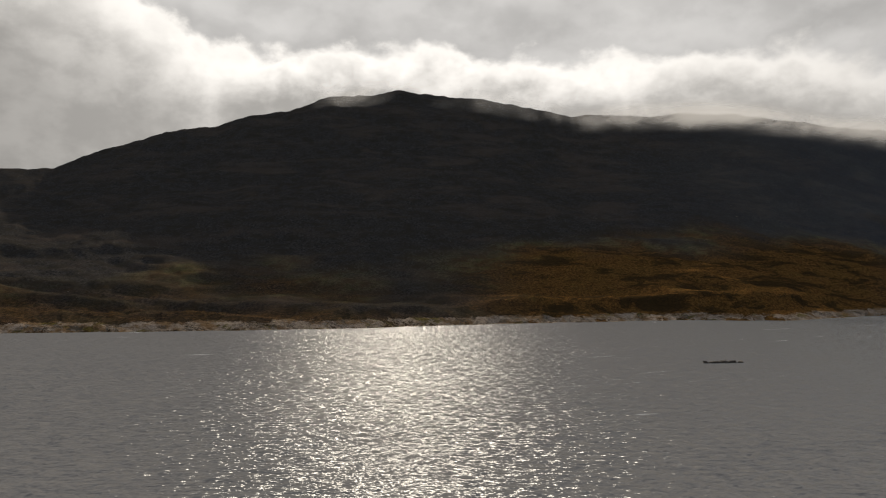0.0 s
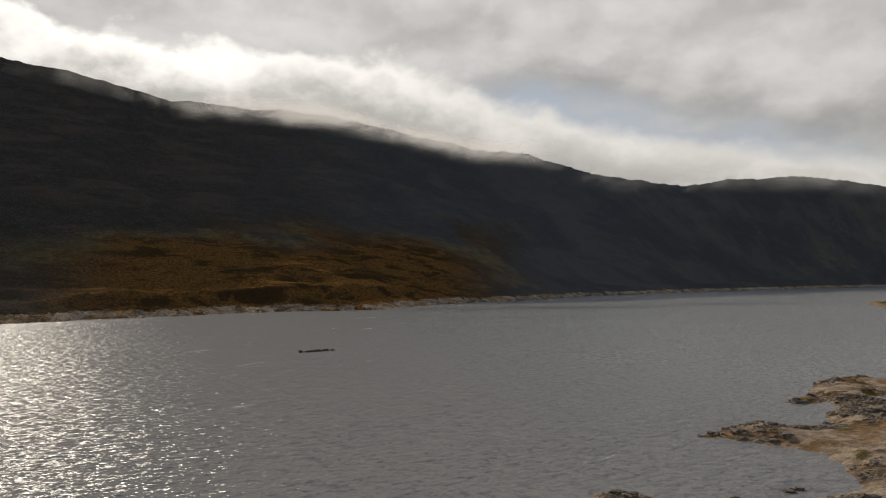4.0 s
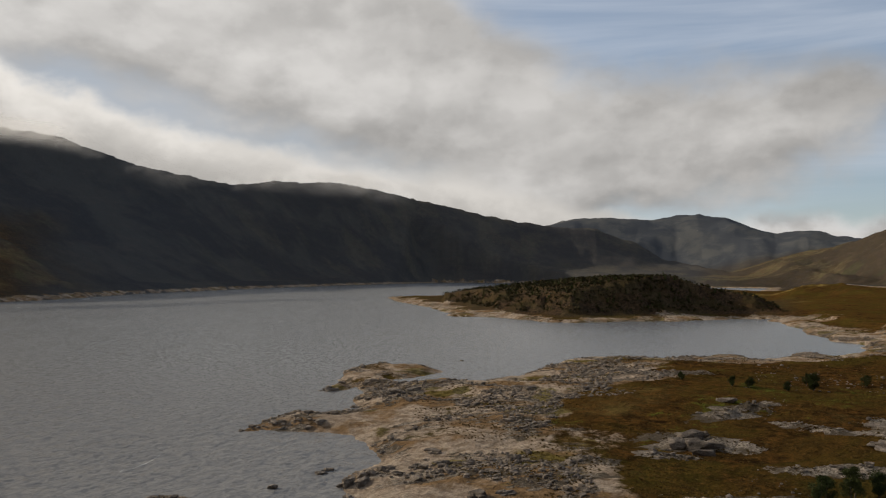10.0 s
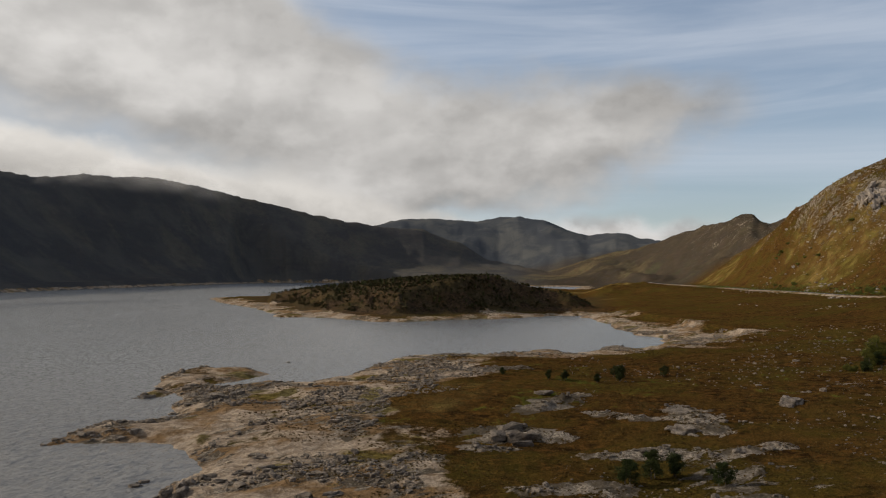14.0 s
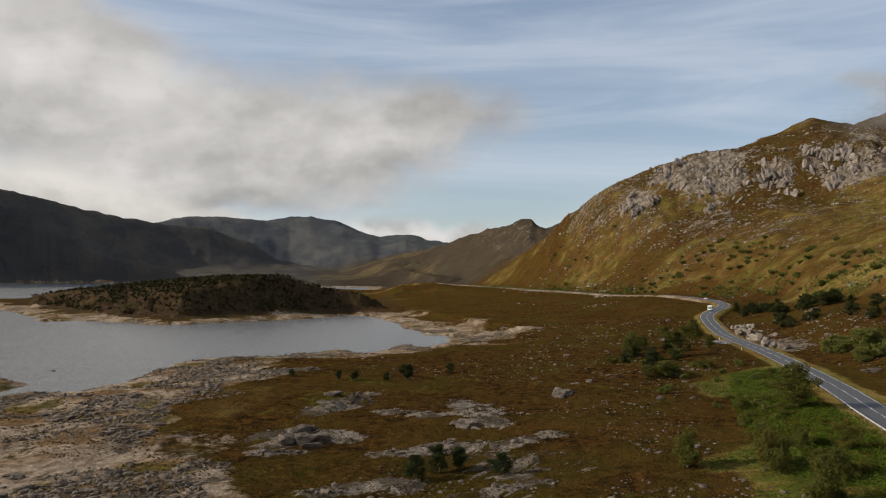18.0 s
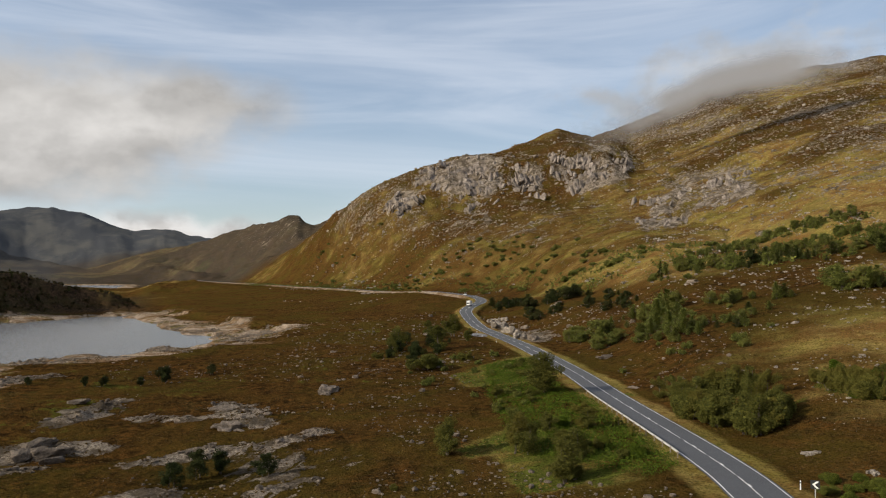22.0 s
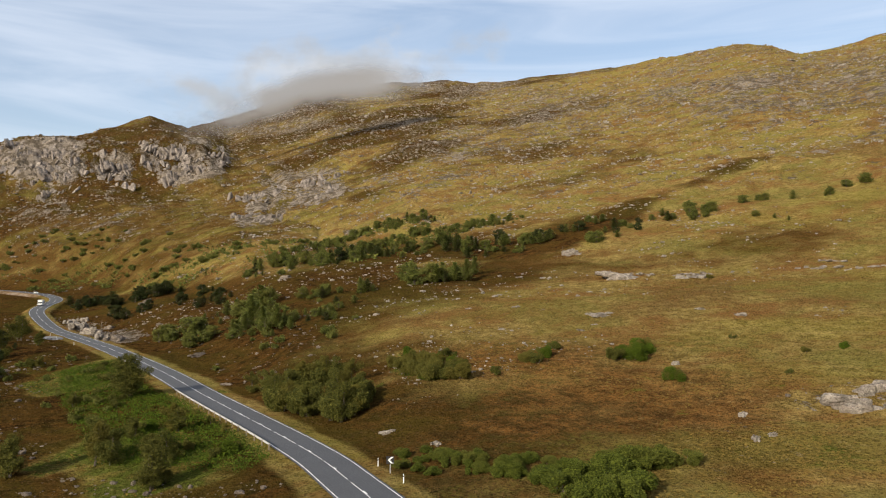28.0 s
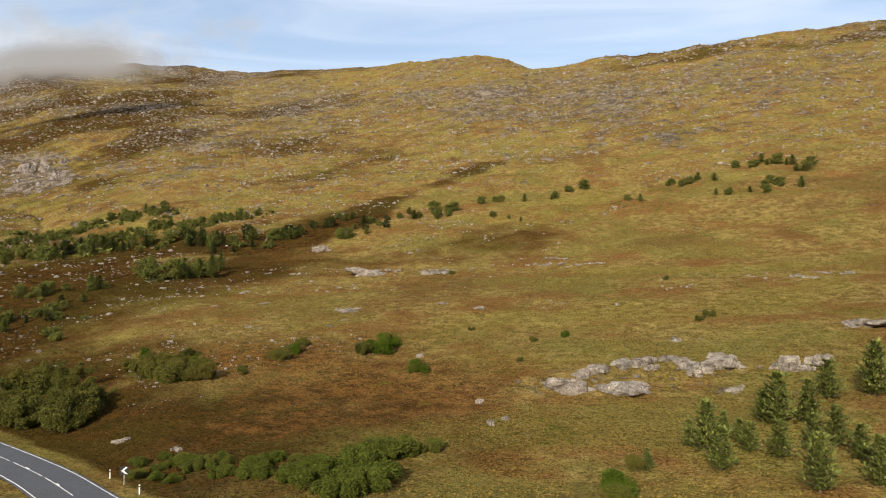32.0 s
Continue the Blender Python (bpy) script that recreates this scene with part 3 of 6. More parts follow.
def slopes(b, d):
    """The bare lie of the hills and the moor, without water, road or roughness."""
    bw = np.clip(b, -60, 190)
    foot_d, foot_r = soft_along([q[:2] for q in FOOT], bw), soft_along([(q[0], q[2]) for q in FOOT], bw)
    mid_d, mid_r = soft_along([q[:2] for q in MIDDLE], bw), soft_along([(q[0], q[2]) for q in MIDDLE], bw)
    sh_d, crest_d = soft_along(SHOULDER_AT, bw), along(CREST_AT, bw)
    crest_r = along(CREST, bw) + 0.12
    south_sh = mid_r + (crest_r - mid_r) * 0.55
    sh_r = south_sh + (along(SHOULDER, bw) - south_sh) * smooth(bw, 78, 84)
    far_r = along(CREST_FAR, bw, 1.5, 1.5)
    rise = lambda dist, r: H + dist * np.tan(np.radians(r))
    near_z = along([(-60, 4.0), (60, 3.0), (90, 3.5), (110, 5.0), (122, 7.5), (135, 9.5), (150, 11.0), (190, 12.0)], bw)
    moor_z = along([(-60, 2.0), (60, 3.0), (95, 5.5), (105, 9.0), (118, 10.0), (125, 9.0), (190, 10.0)], bw)
    moor_d = np.minimum(along([(-60, 300), (95, 380), (110, 300), (122, 130), (135, 90), (190, 80)], bw), foot_d * 0.75)
    # a hollow parts the crag's flank from the hill behind it
    dip_d = sh_d + 0.35 * (crest_d - sh_d)
    dip_z = 0.65 * rise(sh_d, sh_r) + 0.35 * rise(crest_d, crest_r) - 50 * smooth(bw, 86, 90) * (1 - smooth(bw, 98.2, 99.6))
    lines = [(np.zeros_like(d), near_z), (np.minimum(60.0, moor_d * 0.7), near_z), (moor_d, moor_z), (foot_d, rise(foot_d, foot_r)), (mid_d, rise(mid_d, mid_r)), (sh_d, rise(sh_d, sh_r)), (dip_d, dip_z), (crest_d, rise(crest_d, crest_r)),
             (crest_d + 0.35 * (4700 - crest_d), 0.55 * rise(crest_d, crest_r)), (np.full_like(d, 4650.0), rise(4650.0, far_r)), (np.full_like(d, 6000.0), rise(4650.0, far_r) * 0.3)]
    z = np.zeros_like(d)
    for i in range(len(lines) - 1):
        (da, za), (db, zb) = lines[i], lines[i + 1]
        t = np.clip((d - da) / np.maximum(db - da, 1e-6), 0, 1)
        z = np.where((d >= da) & (d <= db), za + (zb - za) * t, z)
    return z


def height(x, y):
    """The land's height, its distance inside the loch's outline (positive in water) and its distance from the road."""
    b = np.degrees(np.arctan2(x, y))
    b = np.where(b < -100, b + 360, b)
    d = np.hypot(x, y)
    top = along(CREST_AT, np.clip(b, -60, 190))
    shoulder = soft_along(SHOULDER_AT, np.clip(b, -60, 190))
    slack = smooth(np.abs(d / top - 1), 0.05, 0.2) * smooth(np.abs(d / shoulder - 1), 0.05, 0.2) * smooth(b, 88, 94) * smooth(d, 350, 700)
    true_b, b = b, b + 0.45 * slack * fbm(x, y, 160, 4, 29)
    ease = 0.025 * (1 - 0.55 * np.exp(-((d / top - 1) / 0.09) ** 2))
    z = 0.25 * slopes(b, d * (1 - ease)) + 0.5 * slopes(b, d) + 0.25 * slopes(b, d * (1 + ease))
    b = true_b
    # the wooded headland
    crest = along(HEADLAND_CREST, b, -3.0, -3.0)
    hd = along([(60, 830), (66, 760), (72, 690), (80, 650), (86, 640)], b)
    hump = (H + hd * np.tan(np.radians(crest))) * (1 - smooth(np.abs(d - hd), 0, 240))
    hump = np.where((b > 60) & (b < 90), hump, 0) * (1 - smooth(b, 84, 88))
    on = smooth(b, 57, 61) * (1 - smooth(b, 84, 90)) * smooth(d, 400, 450) * (1 - smooth(d, 1100, 1500))
    z = z + (np.maximum(hump, 3.0) - z) * on
    # hummocks and rough ground, stronger higher up
    wild = smooth(z, 14, 90) * (1 - 0.45 * smooth(b, 86, 90) * (1 - smooth(b, 100, 105)) * smooth(d, 600, 750) * (1 - smooth(d, 1400, 1700)))
    north = smooth(b, 84, 92)
    z = z + fbm(x, y, 60, 5, 3) * (1.2 + (6 - 1 * north) * wild * smooth(d, 200, 900)) + fbm(x, y, 9, 4, 11) * (0.5 + 1.8 * wild) * (1 - smooth(d, 900, 2200))
    z = z + ridged(x, y, 330, 5, 21) * (3 + 3 * north) * wild * smooth(d, 600, 1500)
    # corries and spurs of the far mountains, hummocks at the foot of the southern slope
    spurs = ridged(x, y * 0.55, 620, 5, 35)
    z = z + spurs * 46 * smooth(d, 3900, 4150) * (1 - 0.95 * np.exp(-((d - 4650) / 200) ** 2)) * (1 - smooth(b, 92, 96))
    knobs = smooth(y - 0.45 * x, 330, 460) * (1 - smooth(z, 60, 110)) * (1 - smooth(b, 36, 46))
    z = z + knobs * (ridged(x * 0.42, y, 62, 4, 37) * 4.2 + fbm(x * 0.6, y, 26, 3, 38) * 3.0)
    # gullies and buttresses on the crag
    face = smooth(b, 98, 102) * (1 - smooth(b, 119, 123)) * smooth(d, 860, 950) * (1 - smooth(d, 1060, 1130))
    face = face * (1 - smooth(d, 985, 1050))
    z = z + face * (ridged(x * 1.6, y, 55, 5, 25) * 7 + ridged(x, y, 24, 3, 24) * 3)
    z = z + fbm(x, y, 60, 5, 27) * 2.5 * smooth(b, 98, 103) * (1 - smooth(b, 104, 112)) * smooth(d, 700, 800) * (1 - smooth(d, 1050, 1200))
    burn = np.abs(b - (125.0 + 2.6 * fbm(d, d * 0, 160, 3, 26) - 0.006 * (d - 700)))
    z = z - 5.0 * np.exp(-(burn / 0.35) ** 2) * smooth(d, 380, 600) * (1 - smooth(d, 1200, 1500))
    # slabs stand a little proud
    for ax, ay, bx, by, half in SLABS:
        dx, dy = bx - ax, by - ay
        u = np.clip(((x - ax) * dx + (y - ay) * dy) / max(dx * dx + dy * dy, 1e-6), 0, 1)
        z = z + (1 - smooth(np.hypot(x - ax - u * dx, y - ay - u * dy), 0.4 * half, 1.4 * half)) * (0.15 + 0.45 * ridged(x, y, 6, 4, 99)) * min(1.0, half / 3)
    # shores
    lochlet = inside_distance(x, y, LOCHLET)
    inner = np.maximum(inside_distance(x, y, LOCH), lochlet)
    z = np.where(lochlet < 0, np.minimum(z, 2.0 - 0.03 * lochlet + 0.0035 * np.maximum(-lochlet - 60, 0) ** 2), z)
    for isle in (ISLET, SKERRY):
        inner = np.where(inner > 0, np.minimum(inner, -inside_distance(x, y, isle)), inner)
    jag = np.clip(d / 260.0, 0.5, 2.4)
    inner = inner + jag * (fbm(x, y, 14, 4, 31) * 3.2 + fbm(x, y, 3.2, 3, 41) * 1.4)
    bank = -inner
    far_side = smooth(y - 0.45 * x, 300, 420)
    shore_cap = 0.10 + 0.055 * bank + 0.9 * smooth(bank, 0, 5) + np.maximum(0, ridged(x, y, 16, 4, 51)) * 0.55 * smooth(bank, 0, 8) + 0.02 * np.maximum(bank - 25, 0) ** 2 + 0.22 * far_side * np.maximum(bank, 0)
    z = np.where(bank > 0, np.minimum(z, shore_cap), np.maximum(-4.0, 0.12 * bank - 0.05))
    # the road lies on its own bench
    gap, level = np.full(d.shape, 1e9), np.zeros_like(d)
    near = (np.hypot(x - 300, y + 60) < 1900) & (y < 160)
    xs, ys = x[near], y[near]
    bestg, bestl = np.full(xs.shape, 1e9), np.zeros(xs.shape)
    for p, q in zip(ROAD_LINE[:-1:2], ROAD_LINE[2::2]):
        dx, dy = q[0] - p[0], q[1] - p[1]
        u = np.clip(((xs - p[0]) * dx + (ys - p[1]) * dy) / (dx * dx + dy * dy), 0, 1)
        g = np.hypot(xs - p[0] - u * dx, ys - p[1] - u * dy)
        hit = g < bestg
        bestg, bestl = np.where(hit, g, bestg), np.where(hit, p[2] + u * (q[2] - p[2]), bestl)
    gap[near], level[near] = bestg, bestl
    k = 1 - smooth(gap, 5.5, 5.5 + np.clip(d * 0.12, 12, 110))
    z = z + (level - 0.12 - 1.5 * smooth(gap, 4.5, 8.0) * smooth(d, 340, 420) - z) * k
    west = smooth(b, 85, 87) * (1 - smooth(b, 98, 102)) * smooth(d, 950, 1150) * (1 - smooth(d, 2900, 3300)) * smooth(bank, 60, 200) * smooth(gap, 25, 110)
    z = z + west * (1 - 0.85 * np.exp(-((d / top - 1) / 0.05) ** 2)) * (ridged(x * 0.7, y * 1.3, 170, 5, 43) * 8 + fbm(x, y, 60, 4, 44) * 8)
    return z, inner, gap, b, d


def ground_masks(X, Y, Z, inner, gap, b, d):
    """What covers the land: rock, bare sand, green growth, heather; and the tones for shaded and far hills."""
    bank = -inner
    north = smooth(b, 86, 94)
    rise_deg = np.degrees(np.arctan2(Z - H, d))
    far_side = smooth(Y - 0.45 * X, 300, 420)
    headland = smooth(b, 57, 60) * (1 - smooth(b, 86, 90)) * smooth(d, 420, 480) * (1 - smooth(d, 1100, 1300))
    drawdown = smooth(bank, -2.5, -1.0) * (1 - smooth(bank + 30 * fbm(X, Y, 40, 4, 61) * (1 - far_side), 18 - 6 * headland - 10 * far_side, 48 - 26 * far_side - 16 * headland)) * (d < 3200)
    drawdown = np.maximum(drawdown, smooth(inside_distance(X, Y, STRAND) + 16 * fbm(X, Y, 24, 4, 64), -1, 7) * smooth(bank, -2.5, -1.0))
    stony = ridged(X, Y, 22, 4, 71)
    rock = np.clip(drawdown * (0.02 + 0.46 * smooth(stony, -0.1, 0.7)), 0, 1)
    # bare rock: the crag, the slabs beside the burn, scattered ribs on the open hill and on the moor
    hill = smooth(rise_deg, -1.0, 4.0) * north
    slab = np.zeros_like(X)
    for ax, ay, bx, by, half in SLABS:
        dx, dy = bx - ax, by - ay
        u = np.clip(((X - ax) * dx + (Y - ay) * dy) / max(dx * dx + dy * dy, 1e-6), 0, 1)
        away = np.hypot(X - ax - u * dx, Y - ay - u * dy) + half * 1.6 * fbm(X, Y, 7, 4, 97)
        slab = np.maximum(slab, 1 - smooth(away, 0.5 * half, 2.0 * half))
    faces = np.maximum.reduce([inside_distance(b + 0.5 * fbm(X, Y, 50, 3, 85), rise_deg + 0.9 * fbm(X, Y, 40, 4, 84), q) for q in CRAG_FACES])
    crag = smooth(faces, -0.35, 0.25) * (0.66 + 0.7 * fbm(X * 1.5, Y, 60, 4, 81)) * (d < 1130)
    flank = smooth(b, 97, 100) * (1 - smooth(b, 105, 107)) * smooth(rise_deg, 2.0, 4.0) * (0.24 + 0.5 * fbm(X, Y, 70, 4, 86))
    slabs = np.exp(-((b - 126.2) / 4.0) ** 2) * smooth(rise_deg, 3.0, 4.0) * (1 - smooth(rise_deg, 8.0, 9.5)) * (0.40 + 0.7 * fbm(X, Y, 60, 3, 82))
    crag = np.maximum(crag, flank)
    tops = smooth(rise_deg, 4.5, 10.5) * north * (0.30 + 0.45 * fbm(X, Y, 130, 4, 83)) * (1 - 0.8 * smooth(b, 104, 110) * (1 - smooth(b, 118.5, 120.5)))
    tops = np.maximum(tops, smooth(rise_deg, 9.0, 10.5) * smooth(b, 119, 122) * (1 - smooth(b, 146, 154)) * (0.36 + 0.5 * fbm(X, Y, 70, 4, 87)))
    ribs = hill * smooth(d, 260, 480) * (0.23 + 0.38 * np.maximum(0, ridged(X, Y, 46, 4, 91) + 0.5 * fbm(X, Y, 220, 3, 92) - 0.75))
    moor_ribs = (1 - hill) * north * (1 - smooth(d, 230, 320)) * smooth(fbm(X, Y, 55, 4, 95), 0.20, 0.36) * 0.45 * (1 - smooth(b, 112, 118))
    rock = np.maximum.reduce([rock, crag, slabs, tops, ribs, moor_ribs, 0.74 * slab * smooth(400 - d - 260 * smooth(b, 126, 134), 0, 60)])
    bare = drawdown * (0.55 + 0.45 * smooth(fbm(X, Y, 18, 4, 62), -0.25, 0.12))
    # heather low down and in long bands across the hill; bracken gold on the open slopes
    band = np.exp(-((rise_deg - along([(119.0, -2.3), (125.6, -0.9), (132.3, 0.8), (139.8, 2.0), (146.2, 3.2), (152.0, 5.5), (156.2, 7.2), (161.7, 8.9)], b) - 1.0 * fbm(X, Y, 90, 4, 103)) / 0.85) ** 2) * smooth(b, 118, 128) * (1 - smooth(b, 158, 164))
    low = (1 - smooth(rise_deg, -3.0, 0.5)) * (1 - smooth(b, 126, 146) * smooth(rise_deg, -9.5, -7.0))
    heath = np.clip(0.30 - 0.25 * smooth(b, 158, 174) * (1 - smooth(rise_deg, 2, 5)) + 0.75 * low * (1 - smooth(b, 112, 136)) + 0.50 * low + 1.2 * band * smooth(fbm(X, Y, 50, 5, 107), -0.45, 0.05) + 1.1 * fbm(X, Y, 90, 5, 101) + 0.5 * smooth(b, 88, 91) * smooth(d, 520, 680) * (1 - smooth(b, 112, 130)) + 0.7 * smooth(rise_deg, 14.3, 15.3) * smooth(b, 163, 168) + 0.55 * smooth(rise_deg, 6, 10) * (1 - smooth(b, 136, 152)) + 0.2 * (1 - smooth(np.hypot(X - 70, Y + 105), 20, 60)) - 0.20 * hill + (0.45 + 1.5 * fbm(X, Y, 190, 5, 108)) * (1 - smooth(b, 94, 99)) * smooth(d, 800, 1100), 0, 1)
    green = np.clip(smooth(fbm(X, Y, 50, 5, 111), 0.0, 0.4) * (0.16 + 0.12 * smooth(b, 120, 150)), 0, 1)
    green = np.maximum(green, 0.30 * smooth(fbm(X, Y, 70, 5, 113), -0.04, 0.16) * (1 - smooth(b, 104, 116)) * (d < 420))
    lush = np.maximum(inside_distance(X, Y, BRACKEN), inside_distance(X, Y, CLUMP))
    lush = smooth(lush + 22 * fbm(X, Y, 22, 5, 115), -2, 6) * (d < 400)
    green = np.maximum(green, 0.5 * smooth(fbm(X, Y, 130, 5, 112), 0.06, 0.22) * smooth(b, 84, 88) * (1 - smooth(b, 98, 103)) * smooth(d, 1500, 1700) * (1 - smooth(rise_deg, 0.8, 2.2)))
    green, heath = np.maximum(green, 0.62 * lush), heath * (1 - 0.8 * lush)
    heath = heath * (1 - 0.15 * drawdown)
    # the far shore: painted dark for shade, with one long sunlit fan of bracken at its foot
    heath = np.maximum(heath, 0.64 * smooth(b, 88, 91) * smooth(d, 400, 520) * (1 - smooth(b, 114, 140)) * (1 - drawdown))
    heath = np.clip(heath + 0.12 * smooth(b, 118, 126) * (1 - smooth(b, 132, 150)) - 0.30 * smooth(b, 142, 165), 0, 1)
    fan = smooth(b, -4, 9) * (1 - smooth(b, 28, 37)) * (1 - smooth(rise_deg + 2.5 * fbm(X, Y, 150, 4, 131), 1.6 + 0.0 * b, 4.2))
    fan = np.maximum(fan, 0.55 * (1 - smooth(rise_deg + 3 * fbm(X, Y, 120, 4, 132), -2.2, 1.2)) * (1 - smooth(b, 30, 40)))
    # backlit and clouded southern slope, its shade put in as dark colour
    hill_shade = np.maximum((1 - smooth(b, 80, 84)) * smooth(d, 450, 520) * (1 - np.clip(fan, 0, 1)) * (1 - 0.12 * smooth(b, 38, 52)) * (1 - smooth(d, 3850, 4050)), smooth(d, 2500, 3500) * 0.3)
    wood = smooth(b, 59, 62) * (1 - smooth(b, 84, 88)) * smooth(d, 430, 470) * (1 - smooth(d, 1000, 1100)) * smooth(Z, 1.5, 3.5)
    hill_shade = np.where((d > 450) & (d < 1100) & (b > 57) & (b < 90), 0.0, hill_shade)
    heath = np.maximum(np.maximum(heath, np.clip(fan, 0, 1) * (0.85 + 0.4 * ridged(X, Y, 60, 4, 133))), wood)
    # cloud shade on the headland, half as strong, in the same dark colour
    hill_shade = np.maximum(hill_shade, 0.45 * wood)
    # the western hill behind the crag is darkened for cloud shade too
    hill_shade = np.maximum(hill_shade, 0.75 * (1 - smooth(b, 98.5, 99.5)) * smooth(d, 1450, 1650))
    # far range in full, southern ridge in part: where the painted haze lies
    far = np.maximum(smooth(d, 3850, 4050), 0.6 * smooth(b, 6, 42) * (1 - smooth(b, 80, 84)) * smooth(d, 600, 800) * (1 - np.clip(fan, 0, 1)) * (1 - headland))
    verge = 1 - smooth(gap, 4.5, 7.5 + 2 * fbm(X, Y, 8, 3, 121))
    green, heath, bare, rock = np.maximum(green, 0.3 * verge * (d < 500)), heath * (1 - verge), bare * (1 - verge), rock * (1 - verge)
    bare = np.maximum(bare, 0.9 * (1 - smooth(gap, 6.5, 9.0)) * smooth(d, 480, 540))
    fern = np.maximum(np.clip(fan, 0, 1), 0.8 * (1 - smooth(np.hypot(X - 62, Y + 108) + 30 * fbm(X, Y, 30, 4, 151), 12, 42)))
    return {"fern": fern, "rock": rock, "bare": bare, "green": green, "heath": heath, "hill_shade": hill_shade, "far": far}


def build_land():
    bearings = np.concatenate([np.arange(-34, 190, 0.15), np.arange(190, 326, 1.6)])
    dists = np.concatenate([[0.05, 6.0, 14.0], np.geomspace(22, 4950, 540)])
    B, D = np.meshgrid(np.radians(bearings), dists)
    X, Y = D * np.sin(B), D * np.cos(B)
    Z, inner, gap, b, d = height(X, Y)
    nr, nc = X.shape
    verts = np.stack([X, Y, Z], -1).reshape(-1, 3)
    i, j = np.meshgrid(np.arange(nr - 1), np.arange(nc), indexing="ij")
    k = (j + 1) % nc
    faces = np.stack([i * nc + j, i * nc + k, (i + 1) * nc + k, (i + 1) * nc + j], -1).reshape(-1, 4)[:, ::-1]
    mesh = bpy.data.meshes.new("ground")
    mesh.vertices.add(len(verts))
    mesh.vertices.foreach_set("co", verts.ravel())
    mesh.loops.add(faces.size)
    mesh.loops.foreach_set("vertex_index", faces.ravel().astype(np.int32))
    mesh.polygons.add(len(faces))
    mesh.polygons.foreach_set("loop_start", np.arange(0, faces.size, 4, dtype=np.int32))
    mesh.update(calc_edges=True)
    mesh.polygons.foreach_set("use_smooth", np.ones(len(faces), bool))
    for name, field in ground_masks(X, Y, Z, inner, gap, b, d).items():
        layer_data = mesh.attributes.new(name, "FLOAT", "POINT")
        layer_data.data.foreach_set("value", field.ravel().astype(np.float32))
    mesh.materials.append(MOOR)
    return tagged(new("ground", mesh), "heather moor, grassy hillsides and stony loch shore", "ground", kind="structure")


ground = build_land()

bm = bmesh.new()
bmesh.ops.create_circle(bm, cap_ends=True, segments=64, radius=4900)
mesh = bpy.data.meshes.new("water")
bm.to_mesh(mesh)
bm.free()
mesh.materials.append(WATER)
water = tagged(new("water", mesh), "grey rippled loch water under a bright sky", "water", kind="structure")


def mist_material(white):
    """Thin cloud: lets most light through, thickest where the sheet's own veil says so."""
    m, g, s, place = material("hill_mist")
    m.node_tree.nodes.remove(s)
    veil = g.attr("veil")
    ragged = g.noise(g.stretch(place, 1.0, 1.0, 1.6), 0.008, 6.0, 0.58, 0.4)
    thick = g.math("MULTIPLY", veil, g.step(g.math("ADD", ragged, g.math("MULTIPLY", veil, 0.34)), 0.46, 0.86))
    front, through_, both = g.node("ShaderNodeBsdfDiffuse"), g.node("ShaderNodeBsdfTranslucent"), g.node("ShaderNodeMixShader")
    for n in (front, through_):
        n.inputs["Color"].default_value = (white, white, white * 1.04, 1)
    # fixed normals keep the sheet evenly bright whichever way it faces
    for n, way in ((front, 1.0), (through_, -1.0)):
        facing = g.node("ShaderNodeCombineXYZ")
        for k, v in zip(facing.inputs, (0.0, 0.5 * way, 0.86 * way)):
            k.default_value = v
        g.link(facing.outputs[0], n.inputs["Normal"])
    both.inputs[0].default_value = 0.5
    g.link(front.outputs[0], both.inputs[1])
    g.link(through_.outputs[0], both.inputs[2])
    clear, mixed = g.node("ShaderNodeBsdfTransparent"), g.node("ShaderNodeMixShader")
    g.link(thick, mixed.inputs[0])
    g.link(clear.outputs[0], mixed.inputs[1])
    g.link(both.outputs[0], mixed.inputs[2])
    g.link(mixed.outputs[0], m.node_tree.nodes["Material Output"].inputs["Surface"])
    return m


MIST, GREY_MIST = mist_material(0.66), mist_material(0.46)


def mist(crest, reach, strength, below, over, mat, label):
    """Cloud drifting over a crest, shown on one thin upright sheet, thinning at every edge."""
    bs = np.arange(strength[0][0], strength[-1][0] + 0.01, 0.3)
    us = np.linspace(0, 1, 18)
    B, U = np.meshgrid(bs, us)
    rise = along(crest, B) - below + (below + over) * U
    # the sheet stands just before the nearest slope that reaches its hem
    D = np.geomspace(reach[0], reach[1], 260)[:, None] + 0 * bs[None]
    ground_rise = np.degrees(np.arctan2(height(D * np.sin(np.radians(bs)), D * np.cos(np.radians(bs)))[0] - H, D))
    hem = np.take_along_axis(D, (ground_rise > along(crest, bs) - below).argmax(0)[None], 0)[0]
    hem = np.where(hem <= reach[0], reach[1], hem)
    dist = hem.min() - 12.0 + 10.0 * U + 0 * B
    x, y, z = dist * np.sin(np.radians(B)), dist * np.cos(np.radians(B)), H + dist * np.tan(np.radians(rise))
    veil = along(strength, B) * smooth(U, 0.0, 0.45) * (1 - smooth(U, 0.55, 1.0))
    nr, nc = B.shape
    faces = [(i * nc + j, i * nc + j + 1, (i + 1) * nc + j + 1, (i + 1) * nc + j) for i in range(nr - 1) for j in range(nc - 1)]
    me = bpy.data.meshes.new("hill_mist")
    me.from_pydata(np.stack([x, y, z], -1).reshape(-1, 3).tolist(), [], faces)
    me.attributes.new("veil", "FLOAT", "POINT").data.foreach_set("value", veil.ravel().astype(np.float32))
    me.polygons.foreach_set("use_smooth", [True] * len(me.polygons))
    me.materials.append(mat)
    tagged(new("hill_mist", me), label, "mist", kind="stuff")


